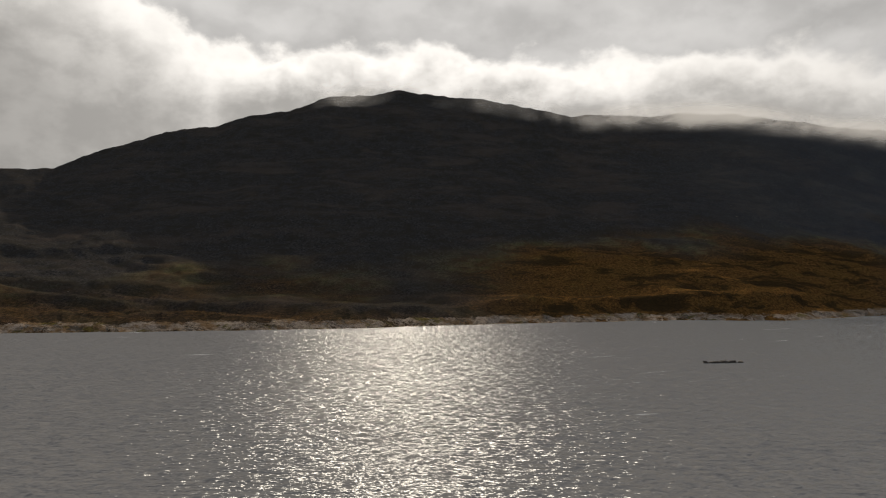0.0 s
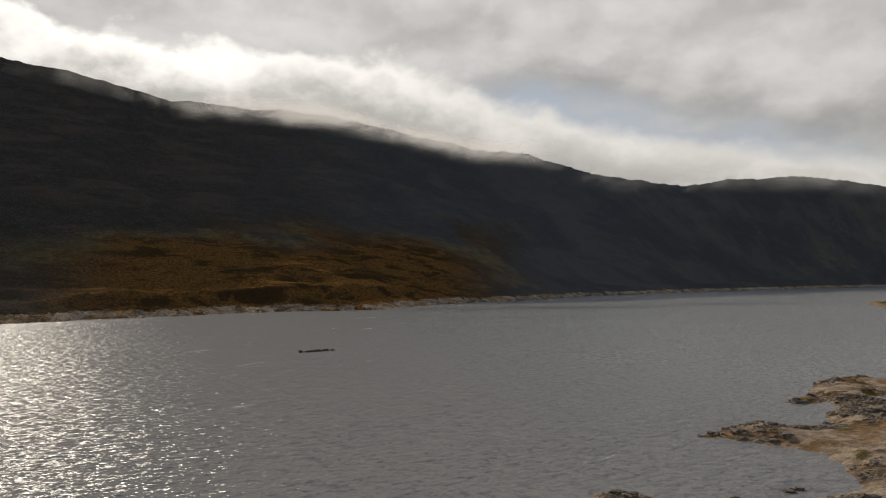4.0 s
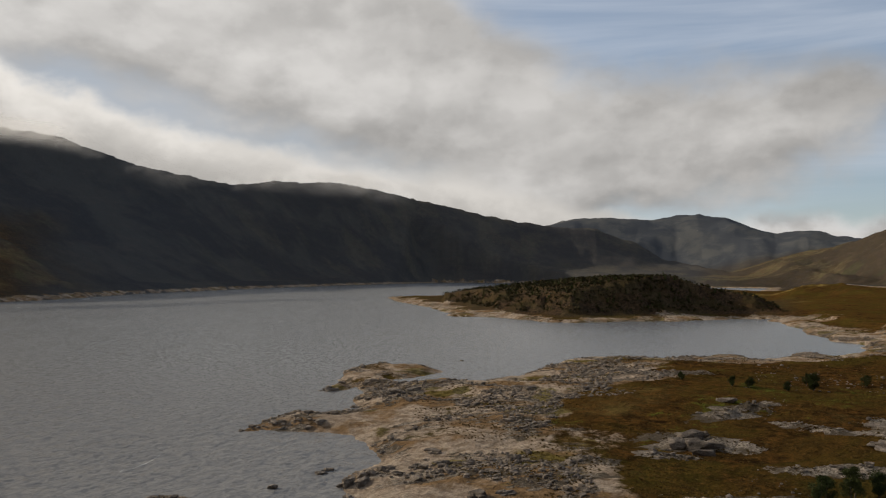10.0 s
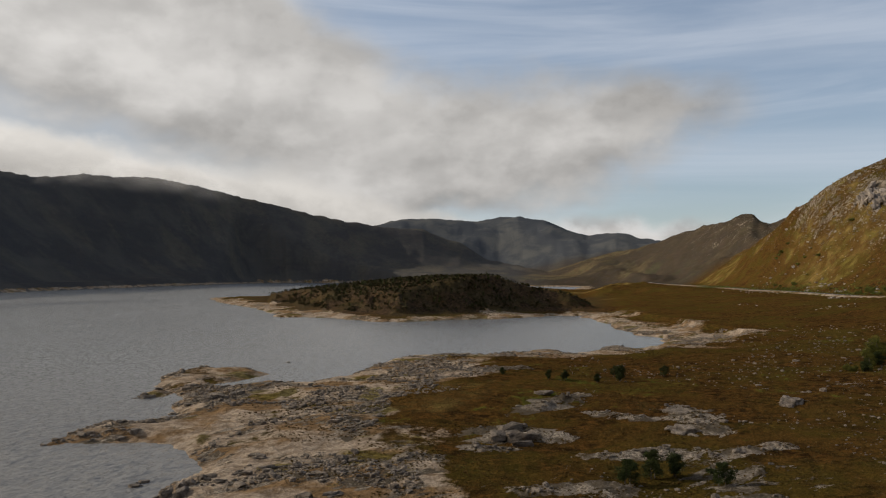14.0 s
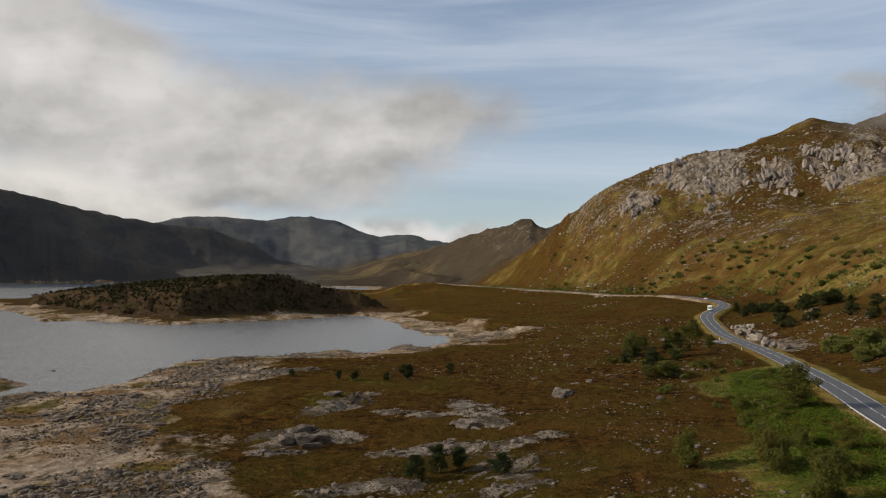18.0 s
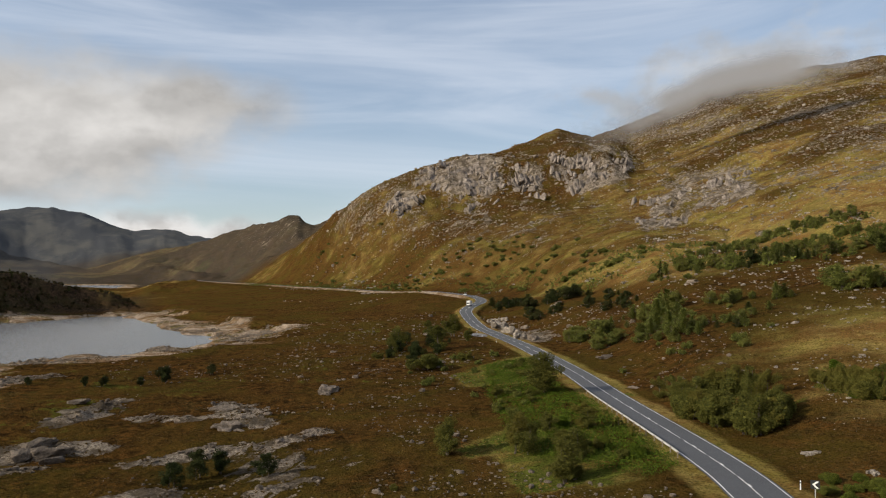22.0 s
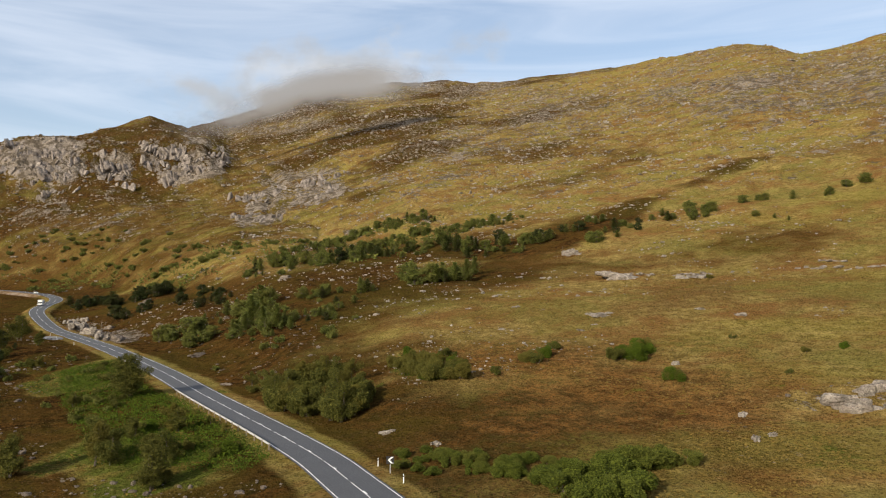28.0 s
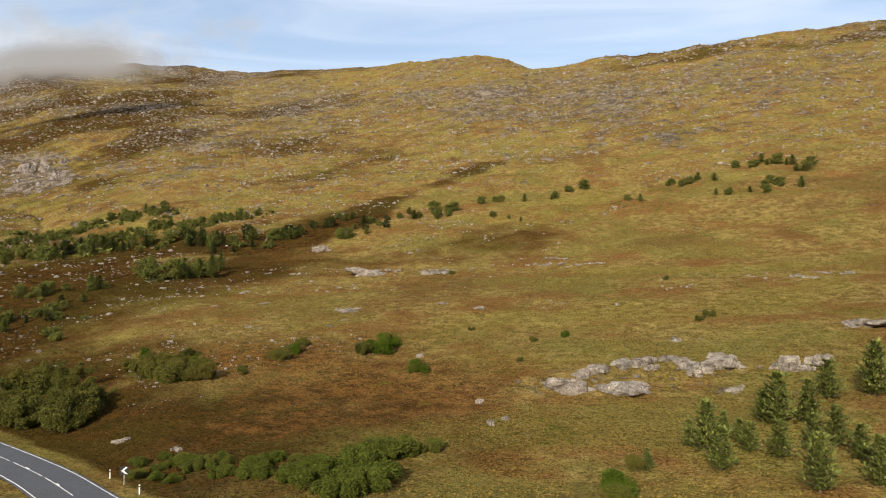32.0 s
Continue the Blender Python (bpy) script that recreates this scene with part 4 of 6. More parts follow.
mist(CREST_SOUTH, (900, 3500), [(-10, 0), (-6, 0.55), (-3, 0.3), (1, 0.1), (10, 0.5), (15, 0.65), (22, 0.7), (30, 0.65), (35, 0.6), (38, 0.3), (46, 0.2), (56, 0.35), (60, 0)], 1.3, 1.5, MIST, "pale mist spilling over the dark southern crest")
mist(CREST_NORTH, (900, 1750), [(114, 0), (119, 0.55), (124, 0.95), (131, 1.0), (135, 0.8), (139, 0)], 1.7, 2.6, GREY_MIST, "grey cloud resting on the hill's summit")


def ribbon(name, offsets, lift, mat, parent=None, crown=0.0, first=0, last=None, line=None):
    """A strip along the road between two offsets from its middle line."""
    pts = (ROAD_LINE if line is None else line)[first:last]
    t = np.gradient(pts, axis=0)
    t /= np.linalg.norm(t[:, :2], axis=1)[:, None]
    n = np.stack([-t[:, 1], t[:, 0]], -1)
    verts, faces, w_ = [], [], len(offsets)
    for p, q in zip(pts, n):
        for o in offsets:
            verts.append((p[0] + q[0] * o, p[1] + q[1] * o, p[2] + lift - crown * abs(o)))
    for i in range(len(pts) - 1):
        for k in range(w_ - 1):
            faces.append((i * w_ + k + 1, i * w_ + k, (i + 1) * w_ + k, (i + 1) * w_ + k + 1))
    me = bpy.data.meshes.new(name)
    me.from_pydata(verts, [], faces)
    me.materials.append(mat)
    ob = new(name, me)
    ob.parent = parent
    return ob


def asphalt_material():
    m, g, s, place = material("asphalt")
    col = g.mix(g.noise(place, 0.4, 5.0), (0.040, 0.042, 0.048), (0.075, 0.077, 0.084))
    g.link(g.mix(g.step(g.noise(place, 9.0, 3.0), 0.45, 0.7), col, (0.10, 0.10, 0.105)), s.inputs["Base Color"])
    s.inputs["Roughness"].default_value = 0.8
    return m


def paint_material():
    m, g, s, place = material("road_paint")
    g.link(g.mix(g.step(g.noise(place, 1.2, 5.0), 0.4, 0.7), (0.78, 0.78, 0.76), (0.5, 0.5, 0.48)), s.inputs["Base Color"])
    s.inputs["Roughness"].default_value = 0.7
    return m


ASPHALT, PAINT = asphalt_material(), paint_material()
road = tagged(ribbon("road", (-3.4, -1.7, 0, 1.7, 3.4), 0.06, ASPHALT, crown=0.012), "grey two-lane asphalt road winding over the moor", "road", kind="structure")
for side in (-3.05, 3.05):
    ribbon("edge_line", (side - 0.065, side + 0.065), 0.075, PAINT, road, 0.012)

# ---- helpers for things ----
rnd = random.Random(7)


def ground_at(points):
    """Heights of the ground under (x, y) points."""
    p = np.array(points, float)
    return height(p[:, 0], p[:, 1])[0]


def link_mesh(name, verts, faces, mat, parent=None, label="", smooth_faces=False):
    me = bpy.data.meshes.new(name)
    me.from_pydata(verts, [], faces)
    me.materials.append(mat)
    if smooth_faces:
        me.polygons.foreach_set("use_smooth", [True] * len(me.polygons))
    ob = new(name, me)
    ob.parent = parent
    if label:
        ob["label"] = label
    return ob


def part(name, bm, mat, parent, label=""):
    """Links a bmesh as one mesh under a thing or part."""
    me = bpy.data.meshes.new(name)
    bm.to_mesh(me)
    bm.free()
    me.materials.append(mat)
    ob = new(name, me)
    ob.parent = parent
    if label:
        ob["label"] = label
    return ob


def empty(name, label, category, group=""):
    return tagged(new(name), label, category, group)


def plain_material(name, colour, rough=0.6, metal=0.0, wear=0.25, size=3.0):
    m, g, s, place = material(name)
    local = g.node("ShaderNodeTexCoord").outputs["Object"]
    dark = tuple(c * (1 - wear) for c in colour)
    g.link(g.mix(g.step(g.noise(local, size, 5.0), 0.35, 0.7), colour, dark), s.inputs["Base Color"])
    s.inputs["Roughness"].default_value, s.inputs["Metallic"].default_value = rough, metal
    return m


def leaf_material(name, dark, light, turn):
    """Foliage: dark to light from leaf to leaf, with a third autumn tone from plant to plant."""
    m, g, s, place = material(name)
    island = g.node("ShaderNodeNewGeometry").outputs["Random Per Island"]
    each = g.node("ShaderNodeObjectInfo").outputs["Random"]
    col = g.mix(island, dark, light)
    col = g.mix(g.math("MULTIPLY", g.step(each, 0.35, 1.0), 0.7), col, turn)
    g.link(col, s.inputs["Base Color"])
    s.inputs["Roughness"].default_value = 0.7
    s.inputs["Specular IOR Level"].default_value = 0.05
    return m


def stone_material(name, shade, dark, light, grain=1.0):
    m, g, s, place = material(name)
    n1, n2 = g.noise(place, 0.7 * grain, 6.0, 0.65), g.noise(place, 5.0 * grain, 5.0, 0.65)
    each = g.node("ShaderNodeObjectInfo").outputs["Random"]
    island = g.node("ShaderNodeNewGeometry").outputs["Random Per Island"]
    col = g.mix(g.step(n1, 0.36, 0.66), dark, light)
    col = g.mix(g.step(n2, 0.48, 0.64), col, (0.10, 0.088, 0.078))
    col = g.mix(g.math("MULTIPLY", g.math("ADD", each, island), 0.3), col, (0.22, 0.180, 0.145))
    col = g.mix(g.math("MULTIPLY", g.step(g.noise(place, 0.07, 5.0, 0.6), 0.46, 0.60), shade), col, (0.085, 0.068, 0.055))
    g.link(col, s.inputs["Base Color"])
    s.inputs["Roughness"].default_value = 0.88
    s.inputs["Specular IOR Level"].default_value = 0.1
    crack = g.noise(g.stretch(place, 0.5, 1.0, 1.6) if grain == 1.0 else g.stretch(place, 1.0, 1.0, 0.35), 1.1 * grain, 6.0, 0.7, 0.6)
    col = g.mix(g.math("MULTIPLY", g.step(crack, 0.52, 0.58), 0.45), col, (0.045, 0.038, 0.032))
    g.link(col, s.inputs["Base Color"])
    g.link(g.bump(g.math("SUBTRACT", g.math("ADD", n1, g.math("MULTIPLY", n2, 0.4)), crack), 0.6 / grain ** 0.7, 1.0), s.inputs["Normal"])
    return m


def tussock_material():
    """Takes the tone of the ground it grows from: brown heather low down, straw higher up."""
    m, g, s, place = material("tussock")
    island = g.node("ShaderNodeNewGeometry").outputs["Random Per Island"]
    tone = g.attr("heath")
    low = g.mix(island, (0.056, 0.037, 0.014), (0.112, 0.068, 0.022))
    high = g.mix(island, (0.145, 0.098, 0.025), (0.235, 0.165, 0.044))
    g.link(g.mix(g.step(tone, 0.25, 0.75), high, low), s.inputs["Base Color"])
    s.inputs["Roughness"].default_value = 0.9
    s.inputs["Specular IOR Level"].default_value = 0.0
    return m


TUSSOCK = tussock_material()
BARK = plain_material("bark", (0.12, 0.095, 0.075), 0.9, 0, 0.5, 6)
PINE_BARK = plain_material("pine_bark", (0.11, 0.07, 0.045), 0.9, 0, 0.5, 6)
BIRCH_LEAF = leaf_material("birch_leaves", (0.030, 0.036, 0.009), (0.128, 0.124, 0.026), (0.118, 0.098, 0.020))
NEEDLE = leaf_material("pine_needles", (0.055, 0.078, 0.018), (0.240, 0.260, 0.064), (0.130, 0.145, 0.038))
DARK_NEEDLE = leaf_material("spruce_needles", (0.018, 0.028, 0.008), (0.090, 0.108, 0.028), (0.066, 0.076, 0.020))
GORSE_LEAF = leaf_material("gorse_leaves", (0.023, 0.034, 0.006), (0.118, 0.138, 0.020), (0.100, 0.098, 0.020))
BRACKEN_LEAF = leaf_material("bracken_fronds", (0.026, 0.048, 0.005), (0.088, 0.124, 0.011), (0.075, 0.082, 0.013))
HEATH_SCRUB = leaf_material("heath_scrub", (0.014, 0.012, 0.006), (0.046, 0.037, 0.015), (0.040, 0.034, 0.012))
SHRUB_LEAF = leaf_material("shrub_leaves", (0.040, 0.052, 0.012), (0.155, 0.165, 0.038), (0.120, 0.118, 0.028))
DARK_LEAF = leaf_material("dark_leaves", (0.014, 0.022, 0.008), (0.050, 0.060, 0.018), (0.045, 0.042, 0.014))
SHORE_STONE = stone_material("shore_schist", 0.45, (0.125, 0.097, 0.074), (0.38, 0.305, 0.235))
CRAG_STONE = stone_material("crag_rock", 0.3, (0.19, 0.160, 0.135), (0.46, 0.395, 0.345), 0.16)
STONE, PALE_STONE = stone_material("schist", 0.6, (0.12, 0.096, 0.076), (0.37, 0.302, 0.238)), stone_material("pale_schist", 0.15, (0.23, 0.200, 0.165), (0.58, 0.510, 0.430))


# ---- plants: unit height, scaled where they stand ----
def tube(verts, faces, a, b, ra, rb, sides=5):
    a, b = Vector(a), Vector(b)
    q = (b - a).to_track_quat("Z", "Y")
    base = len(verts)
    for p, r in ((a, ra), (b, rb)):
        for k in range(sides):
            t = 2 * math.pi * k / sides
            verts.append(p + q @ Vector((r * math.cos(t), r * math.sin(t), 0)))
    for k in range(sides):
        n = (k + 1) % sides
        faces.append((base + k, base + n, base + sides + n, base + sides + k))


def leaf(verts, faces, p, size, r, droop=0.0):
    """One small folded spray of foliage."""
    d = Vector((r.gauss(0, 1), r.gauss(0, 1), r.gauss(0, 0.7) - droop)).normalized()
    s = d.orthogonal().normalized()
    s = s * math.cos(r.random() * 6.3) + d.cross(s) * math.sin(r.random() * 6.3)
    i = len(verts)
    up_ = d.cross(s) * size * 0.25
    verts += [p - d * size, p + s * size * 0.55 + up_, p + d * size, p - s * size * 0.55 + up_]
    faces += [(i, i + 1, i + 2), (i, i + 2, i + 3)]


def broadleaf(name, seed, spread, leaves, leaf_size, mat, label, category, stems=1, low=0.18):
    r = random.Random(seed)
    root = empty(name, label, category)
    tv, tf, cv, cf = [], [], [], []
    blobs = []
    for s in range(stems):
        foot = Vector((r.uniform(-0.12, 0.12) * (stems > 1), r.uniform(-0.12, 0.12) * (stems > 1), -0.06))
        lean = Vector((r.uniform(-0.1, 0.1), r.uniform(-0.1, 0.1), 0))
        knots = [foot + lean * k + Vector((r.uniform(-0.02, 0.02), r.uniform(-0.02, 0.02), 0.94 * k)) for k in (0, 0.25, 0.5, 0.75, 1.0)]
        for k in range(4):
            tube(tv, tf, knots[k], knots[k + 1], 0.030 * (1 - 0.22 * k), 0.030 * (1 - 0.22 * (k + 1)), 6)
        for k in range(9):
            h = r.uniform(low, 0.9)
            a = r.random() * 6.283
            start = knots[0].lerp(knots[4], h)
            reach = spread * (0.35 + 0.65 * math.sin(math.pi * min(1, (h - low) / (1 - low) * 0.8 + 0.18))) * r.uniform(0.6, 1.1)
            tip = start + Vector((math.cos(a) * reach, math.sin(a) * reach, r.uniform(0.02, 0.16)))
            tube(tv, tf, start, tip, 0.011, 0.003, 4)
            blobs += [(tip, r.uniform(0.10, 0.19)), (start.lerp(tip, 0.55), r.uniform(0.10, 0.18))]
        blobs.append((knots[4], 0.10))
    for k in range(leaves):
        c, rad = r.choice(blobs)
        d = Vector((r.gauss(0, 1), r.gauss(0, 1), r.gauss(0, 0.8))).normalized() * rad * r.random() ** 0.4
        p = c + d
        if p.z > 0.02:
            leaf(cv, cf, p, leaf_size * r.uniform(0.6, 1.3), r, 0.2)
    link_mesh("trunk", tv, tf, BARK, root)
    link_mesh("crown", cv, cf, mat, root)
    return root


def conifer(name, seed, spread, rows, mat, label, category, ragged=0.5):
    r = random.Random(seed)
    root = empty(name, label, category)
    tv, tf, cv, cf = [], [], [], []
    tube(tv, tf, (0, 0, -0.05), (0, 0, 0.55), 0.026, 0.016, 6)
    tube(tv, tf, (0, 0, 0.55), (0.01, 0.0, 0.97), 0.016, 0.004, 5)
    for k in range(rows):
        h = 0.08 + 0.88 * (k / rows)
        reach = spread * (1 - h) ** 0.6 * (0.72 + 0.28 * math.sin(k * 2.3 + seed)) + 0.02
        n = max(5, int(10 * (1 - h)) + 3)
        turn = r.random() * 6.3
        for q in range(n):
            a = turn + 6.283 * q / n + r.uniform(-0.25, 0.25)
            L = reach * r.uniform(1 - ragged, 1 + ragged)
            tip = Vector((math.cos(a) * L, math.sin(a) * L, h + L * r.uniform(0.1, 0.8)))
            start = Vector((0, 0, h))
            tube(tv, tf, start, tip, 0.006, 0.002, 3)
            for u in np.linspace(0.15, 1.0, 9):
                for _ in range(2):
                    p = start.lerp(tip, u) + Vector((r.gauss(0, 0.012), r.gauss(0, 0.012), r.gauss(0, 0.012)))
                    d = (tip - start).normalized() * 0.042 + Vector((r.gauss(0, 0.02), r.gauss(0, 0.02), 0.02))
                    s = d.cross(Vector((0, 0, 1))).normalized() * 0.017
                    i = len(cv)
                    cv += [p - d * 0.5, p + s, p + d, p - s + Vector((0, 0, 0.006))]
                    cf += [(i, i + 1, i + 2), (i, i + 2, i + 3)]
    link_mesh("trunk", tv, tf, PINE_BARK, root)
    link_mesh("crown", cv, cf, mat, root)
    return root


def bush(name, seed, leaves, leaf_size, mat, label, category, flat=0.75):
    r = random.Random(seed)
    root = empty(name, label, category)
    tv, tf, cv, cf, blobs = [], [], [], [], []
    for k in range(10):
        a, reach = r.random() * 6.283, r.uniform(0.15, 0.62)
        tip = Vector((math.cos(a) * reach, math.sin(a) * reach, r.uniform(0.25, 0.8) * (1 - 0.5 * reach)))
        tube(tv, tf, (0.04 * math.cos(a), 0.04 * math.sin(a), -0.15), tip, 0.022, 0.006, 4)
        blobs.append((tip, r.uniform(0.20, 0.34)))
    for k in range(leaves):
        c, rad = r.choice(blobs)
        d = Vector((r.gauss(0, 1), r.gauss(0, 1), r.gauss(0, 1))).normalized() * rad * r.random() ** 0.3
        p = c + d
        if p.z < 0:
            p.z = -p.z * 0.3
        leaf(cv, cf, p, leaf_size * r.uniform(0.6, 1.3), r)
    link_mesh("stem", tv, tf, BARK, root)
    link_mesh("foliage", cv, cf, mat, root)
    return root


def plant_all(kinds, spots, group, wide=1.0):
    """Stands copies of the kinds on the ground at (x, y, height)."""
    p = np.array([q[:2] for q in spots])
    z, _, gap_, _, _ = height(p[:, 0], p[:, 1])
    for (x, y, h), g, off_road in zip(spots, z, gap_):
        k = rnd.choice(kinds)
        if off_road < 4.2 + 0.35 * h:
            continue
        s = Matrix.Diagonal((h * wide * rnd.uniform(0.85, 1.15), h * wide * rnd.uniform(0.85, 1.15), h, 1))
        ob = copy_thing(k, Matrix.Identity(4))
        ob.matrix_basis = pose(x, y, float(g) - 0.08 * min(h, 2), 0, 0, rnd.uniform(0, 360)) @ s
        tagged(ob, group=group)


def remove_kinds(kinds):
    for k in kinds:
        for c in list(k.children_recursive):
            bpy.data.objects.remove(c)
        bpy.data.objects.remove(k)


# ---- rocks ----
def hull_block(bm, r, centre, size, points=22):
    """One angular block: the hull of strewn points, knocked off at the corners."""
    made = []
    for _ in range(points):
        d = Vector((r.gauss(0, 1), r.gauss(0, 1), r.gauss(0, 1)))
        d = Vector([math.copysign(abs(c) ** 0.55, c) for c in d.normalized()])
        made.append(bm.verts.new(Vector(centre) + Vector([c * s_ * 0.5 * r.uniform(0.82, 1.0) for c, s_ in zip(d, size)])))
    hull = bmesh.ops.convex_hull(bm, input=made)
    loose = [v for v in made if v.is_valid and not v.link_faces]
    bmesh.ops.delete(bm, geom=loose, context="VERTS")


def rock_mesh(name, seed, blocks, mat=STONE):
    """A weathered outcrop of a few angular blocks leaning together, of unit size."""
    r = random.Random(seed)
    bm = bmesh.new()
    for k in range(blocks):
        a = r.random() * 6.283
        off = 0.0 if k == 0 else r.uniform(0.22, 0.46)
        s_ = r.uniform(0.6, 0.85) if k == 0 else r.uniform(0.22, 0.5)
        hull_block(bm, r, (off * math.cos(a), off * math.sin(a), r.uniform(-0.12, 0.05)), (s_, s_ * r.uniform(0.55, 0.95), s_ * r.uniform(0.6, 1.0)))
    bmesh.ops.bevel(bm, geom=list(bm.edges), offset=0.012, segments=1, affect="EDGES")
    bmesh.ops.subdivide_edges(bm, edges=[e for e in bm.edges if e.calc_length() > 0.16], cuts=1, use_grid_fill=True)
    for v in bm.verts:
        v.co += Vector((noise.noise(v.co * 5 + Vector((seed, 0, 0))), noise.noise(v.co * 5 + Vector((0, seed, 0))), noise.noise(v.co * 5 + Vector((0, 0, seed))))) * 0.035
    me = bpy.data.meshes.new(name)
    bm.to_mesh(me)
    bm.free()
    me.materials.append(mat)
    return me


ROCKS = [rock_mesh("boulder", 100 + k, 1 + k % 2) for k in range(6)]
CRAGS = [rock_mesh("outcrop", 200 + k, 6 + k % 3) for k in range(6)]
PALE_CRAGS = [rock_mesh("outcrop", 210 + k, 7 + k % 3, PALE_STONE) for k in range(5)]


def set_rocks(name, spots, label, group, sink=0.3, squash=1.0, shapes=ROCKS, least=-9.0):
    z = np.maximum(ground_at([q[:2] for q in spots]), least)
    for (x, y, w_, h), g in zip(spots, z):
        ob = tagged(new(name, rnd.choice(shapes)), label, "rock", group)
        tall = max(h, 0.25 * w_) * squash
        ob.matrix_basis = pose(x, y, float(g) + tall * (0.42 - sink), rnd.uniform(-9, 9), rnd.uniform(-9, 9), rnd.uniform(0, 360)) @ Matrix.Diagonal((w_ * rnd.uniform(1.05, 1.3), w_ * rnd.uniform(0.8, 1.1), tall * 1.5, 1))


def stone_field(name, label, places, sizes, seed, mat=STONE):
    """Loose stones too many to count, in one mesh."""
    r = np.random.default_rng(seed)
    ico = bmesh.new()
    bmesh.ops.create_icosphere(ico, subdivisions=1, radius=0.5)
    ico.verts.ensure_lookup_table()
    base = np.array([v.co[:] for v in ico.verts])
    tri = np.array([[v.index for v in f.verts] for f in ico.faces])
    ico.free()
    n = len(places)
    z = ground_at(places)
    shape = base[None] * (1 + 0.6 * (r.random((n, len(base), 1)) - 0.5))
    shape[..., 2] = np.minimum(shape[..., 2], 0.42 * (0.6 + 0.7 * r.random((n, 1))))
    turn = r.random(n) * 6.283
    c, s = np.cos(turn)[:, None], np.sin(turn)[:, None]
    sx, sy, sz = sizes * (0.8 + 0.7 * r.random(n)), sizes * (0.6 + 0.5 * r.random(n)), sizes * (0.45 + 0.4 * r.random(n))
    px, py, pz = shape[..., 0] * sx[:, None], shape[..., 1] * sy[:, None], shape[..., 2] * sz[:, None]
    v = np.stack([places[:, :1] + c * px - s * py, places[:, 1:2] + s * px + c * py, z[:, None] + 0.18 * sz[:, None] + pz], -1).reshape(-1, 3)
    f = (tri[None] + (np.arange(n) * len(base))[:, None, None]).reshape(-1, 3)
    me = bpy.data.meshes.new(name)
    me.from_pydata(v.tolist(), [], f.tolist())
    me.materials.append(mat)
    return tagged(new(name, me), label, "stones", kind="stuff")


# ---- where things stand: x, y and height, or x, y, width and height, in metres ----
BIRCHES = [
    (142.1, -66.4, 7.5), (207.5, -91.4, 4.0), (189.2, -85.5, 2.4), (264.0, -67.7, 6.4), (241.3, -59.7, 4.4), (237.5, -73.9, 7.7),
    (296.0, -87.3, 5.4), (285.7, -93.9, 8.0), (273.9, -97.4, 3.6), (110.1, -35.7, 4.9), (102.7, -44.0, 5.1), (114.7, -48.6, 3.8),
    (107.3, -57.3, 3.8), (84.5, -42.3, 4.7), (95.9, -47.8, 3.3), (112.4, -53.0, 2.6),
]
MOOR_TREES = [
    (111.5, 3.0, 3.8), (116.4, -0.0, 4.3), (117.7, -3.2, 3.6), (113.6, -9.5, 3.5), (215.0, 8.1, 4.7), (230.1, -3.9, 3.4),
    (210.0, 13.8, 2.5), (210.1, 22.3, 2.5), (233.1, -56.3, 3.2), (216.4, 40.8, 2.3), (221.7, 9.7, 3.6), (207.6, 26.4, 2.8),
    (209.0, 22.7, 2.2),
]
ROADSIDE_BIRCHES = [
    (128.6, -84.5, 4.3), (118.6, -82.1, 4.7), (108.3, -78.3, 5.1), (102.2, -78.3, 5.9), (96.7, -77.8, 6.0), (92.1, -76.7, 6.2),
    (94.6, -81.7, 5.5), (117.6, -87.6, 5.4), (113.9, -89.8, 5.3), (110.3, -90.6, 4.8), (130.7, -88.5, 3.5),
]
LOW_BUSHES = [
    (202.1, -58.9, 5.6), (209.8, -72.9, 2.9), (205.4, -61.5, 4.4), (88.3, -54.5, 2.0), (95.7, -53.5, 1.8), (149.9, -59.6, 2.1),
    (235.8, -53.4, 2.5), (96.0, -24.1, 1.0), (97.4, -94.9, 3.8), (91.6, -93.8, 4.4), (88.7, -95.4, 3.8), (85.7, -96.7, 3.6),
    (96.5, -101.3, 3.1), (82.4, -101.5, 1.3), (70.0, -120.3, 2.9), (68.0, -122.2, 3.7), (69.0, -128.0, 3.2), (55.6, -113.2, 2.6),
    (80.4, -110.9, 2.4), (81.9, -115.5, 2.5), (83.3, -120.1, 1.9), (81.6, -101.1, 1.1),
]
SLOPE_BUSHES = [
    (69.1, -128.0, 3.4), (70.5, -125.1, 2.3), (56.1, -113.7, 2.4), (71.9, -125.6, 2.1), (38.6, -140.2, 1.5), (14.7, -156.8, 1.9),
    (43.3, -135.8, 1.3), (58.2, -142.0, 1.1), (15.3, -85.1, 2.2), (15.4, -76.3, 3.0), (91.6, -208.0, 1.7), (15.8, -152.6, 1.4),
    (84.0, -121.1, 1.7), (82.4, -111.2, 2.7), (82.5, -115.4, 2.3), (102.4, -98.5, 3.2), (102.5, -103.1, 2.6), (92.0, -99.4, 3.0),
    (91.5, -103.5, 2.3), (83.6, -103.5, 1.2), (41.3, -121.9, 1.0), (29.1, -202.1, 1.5),
]
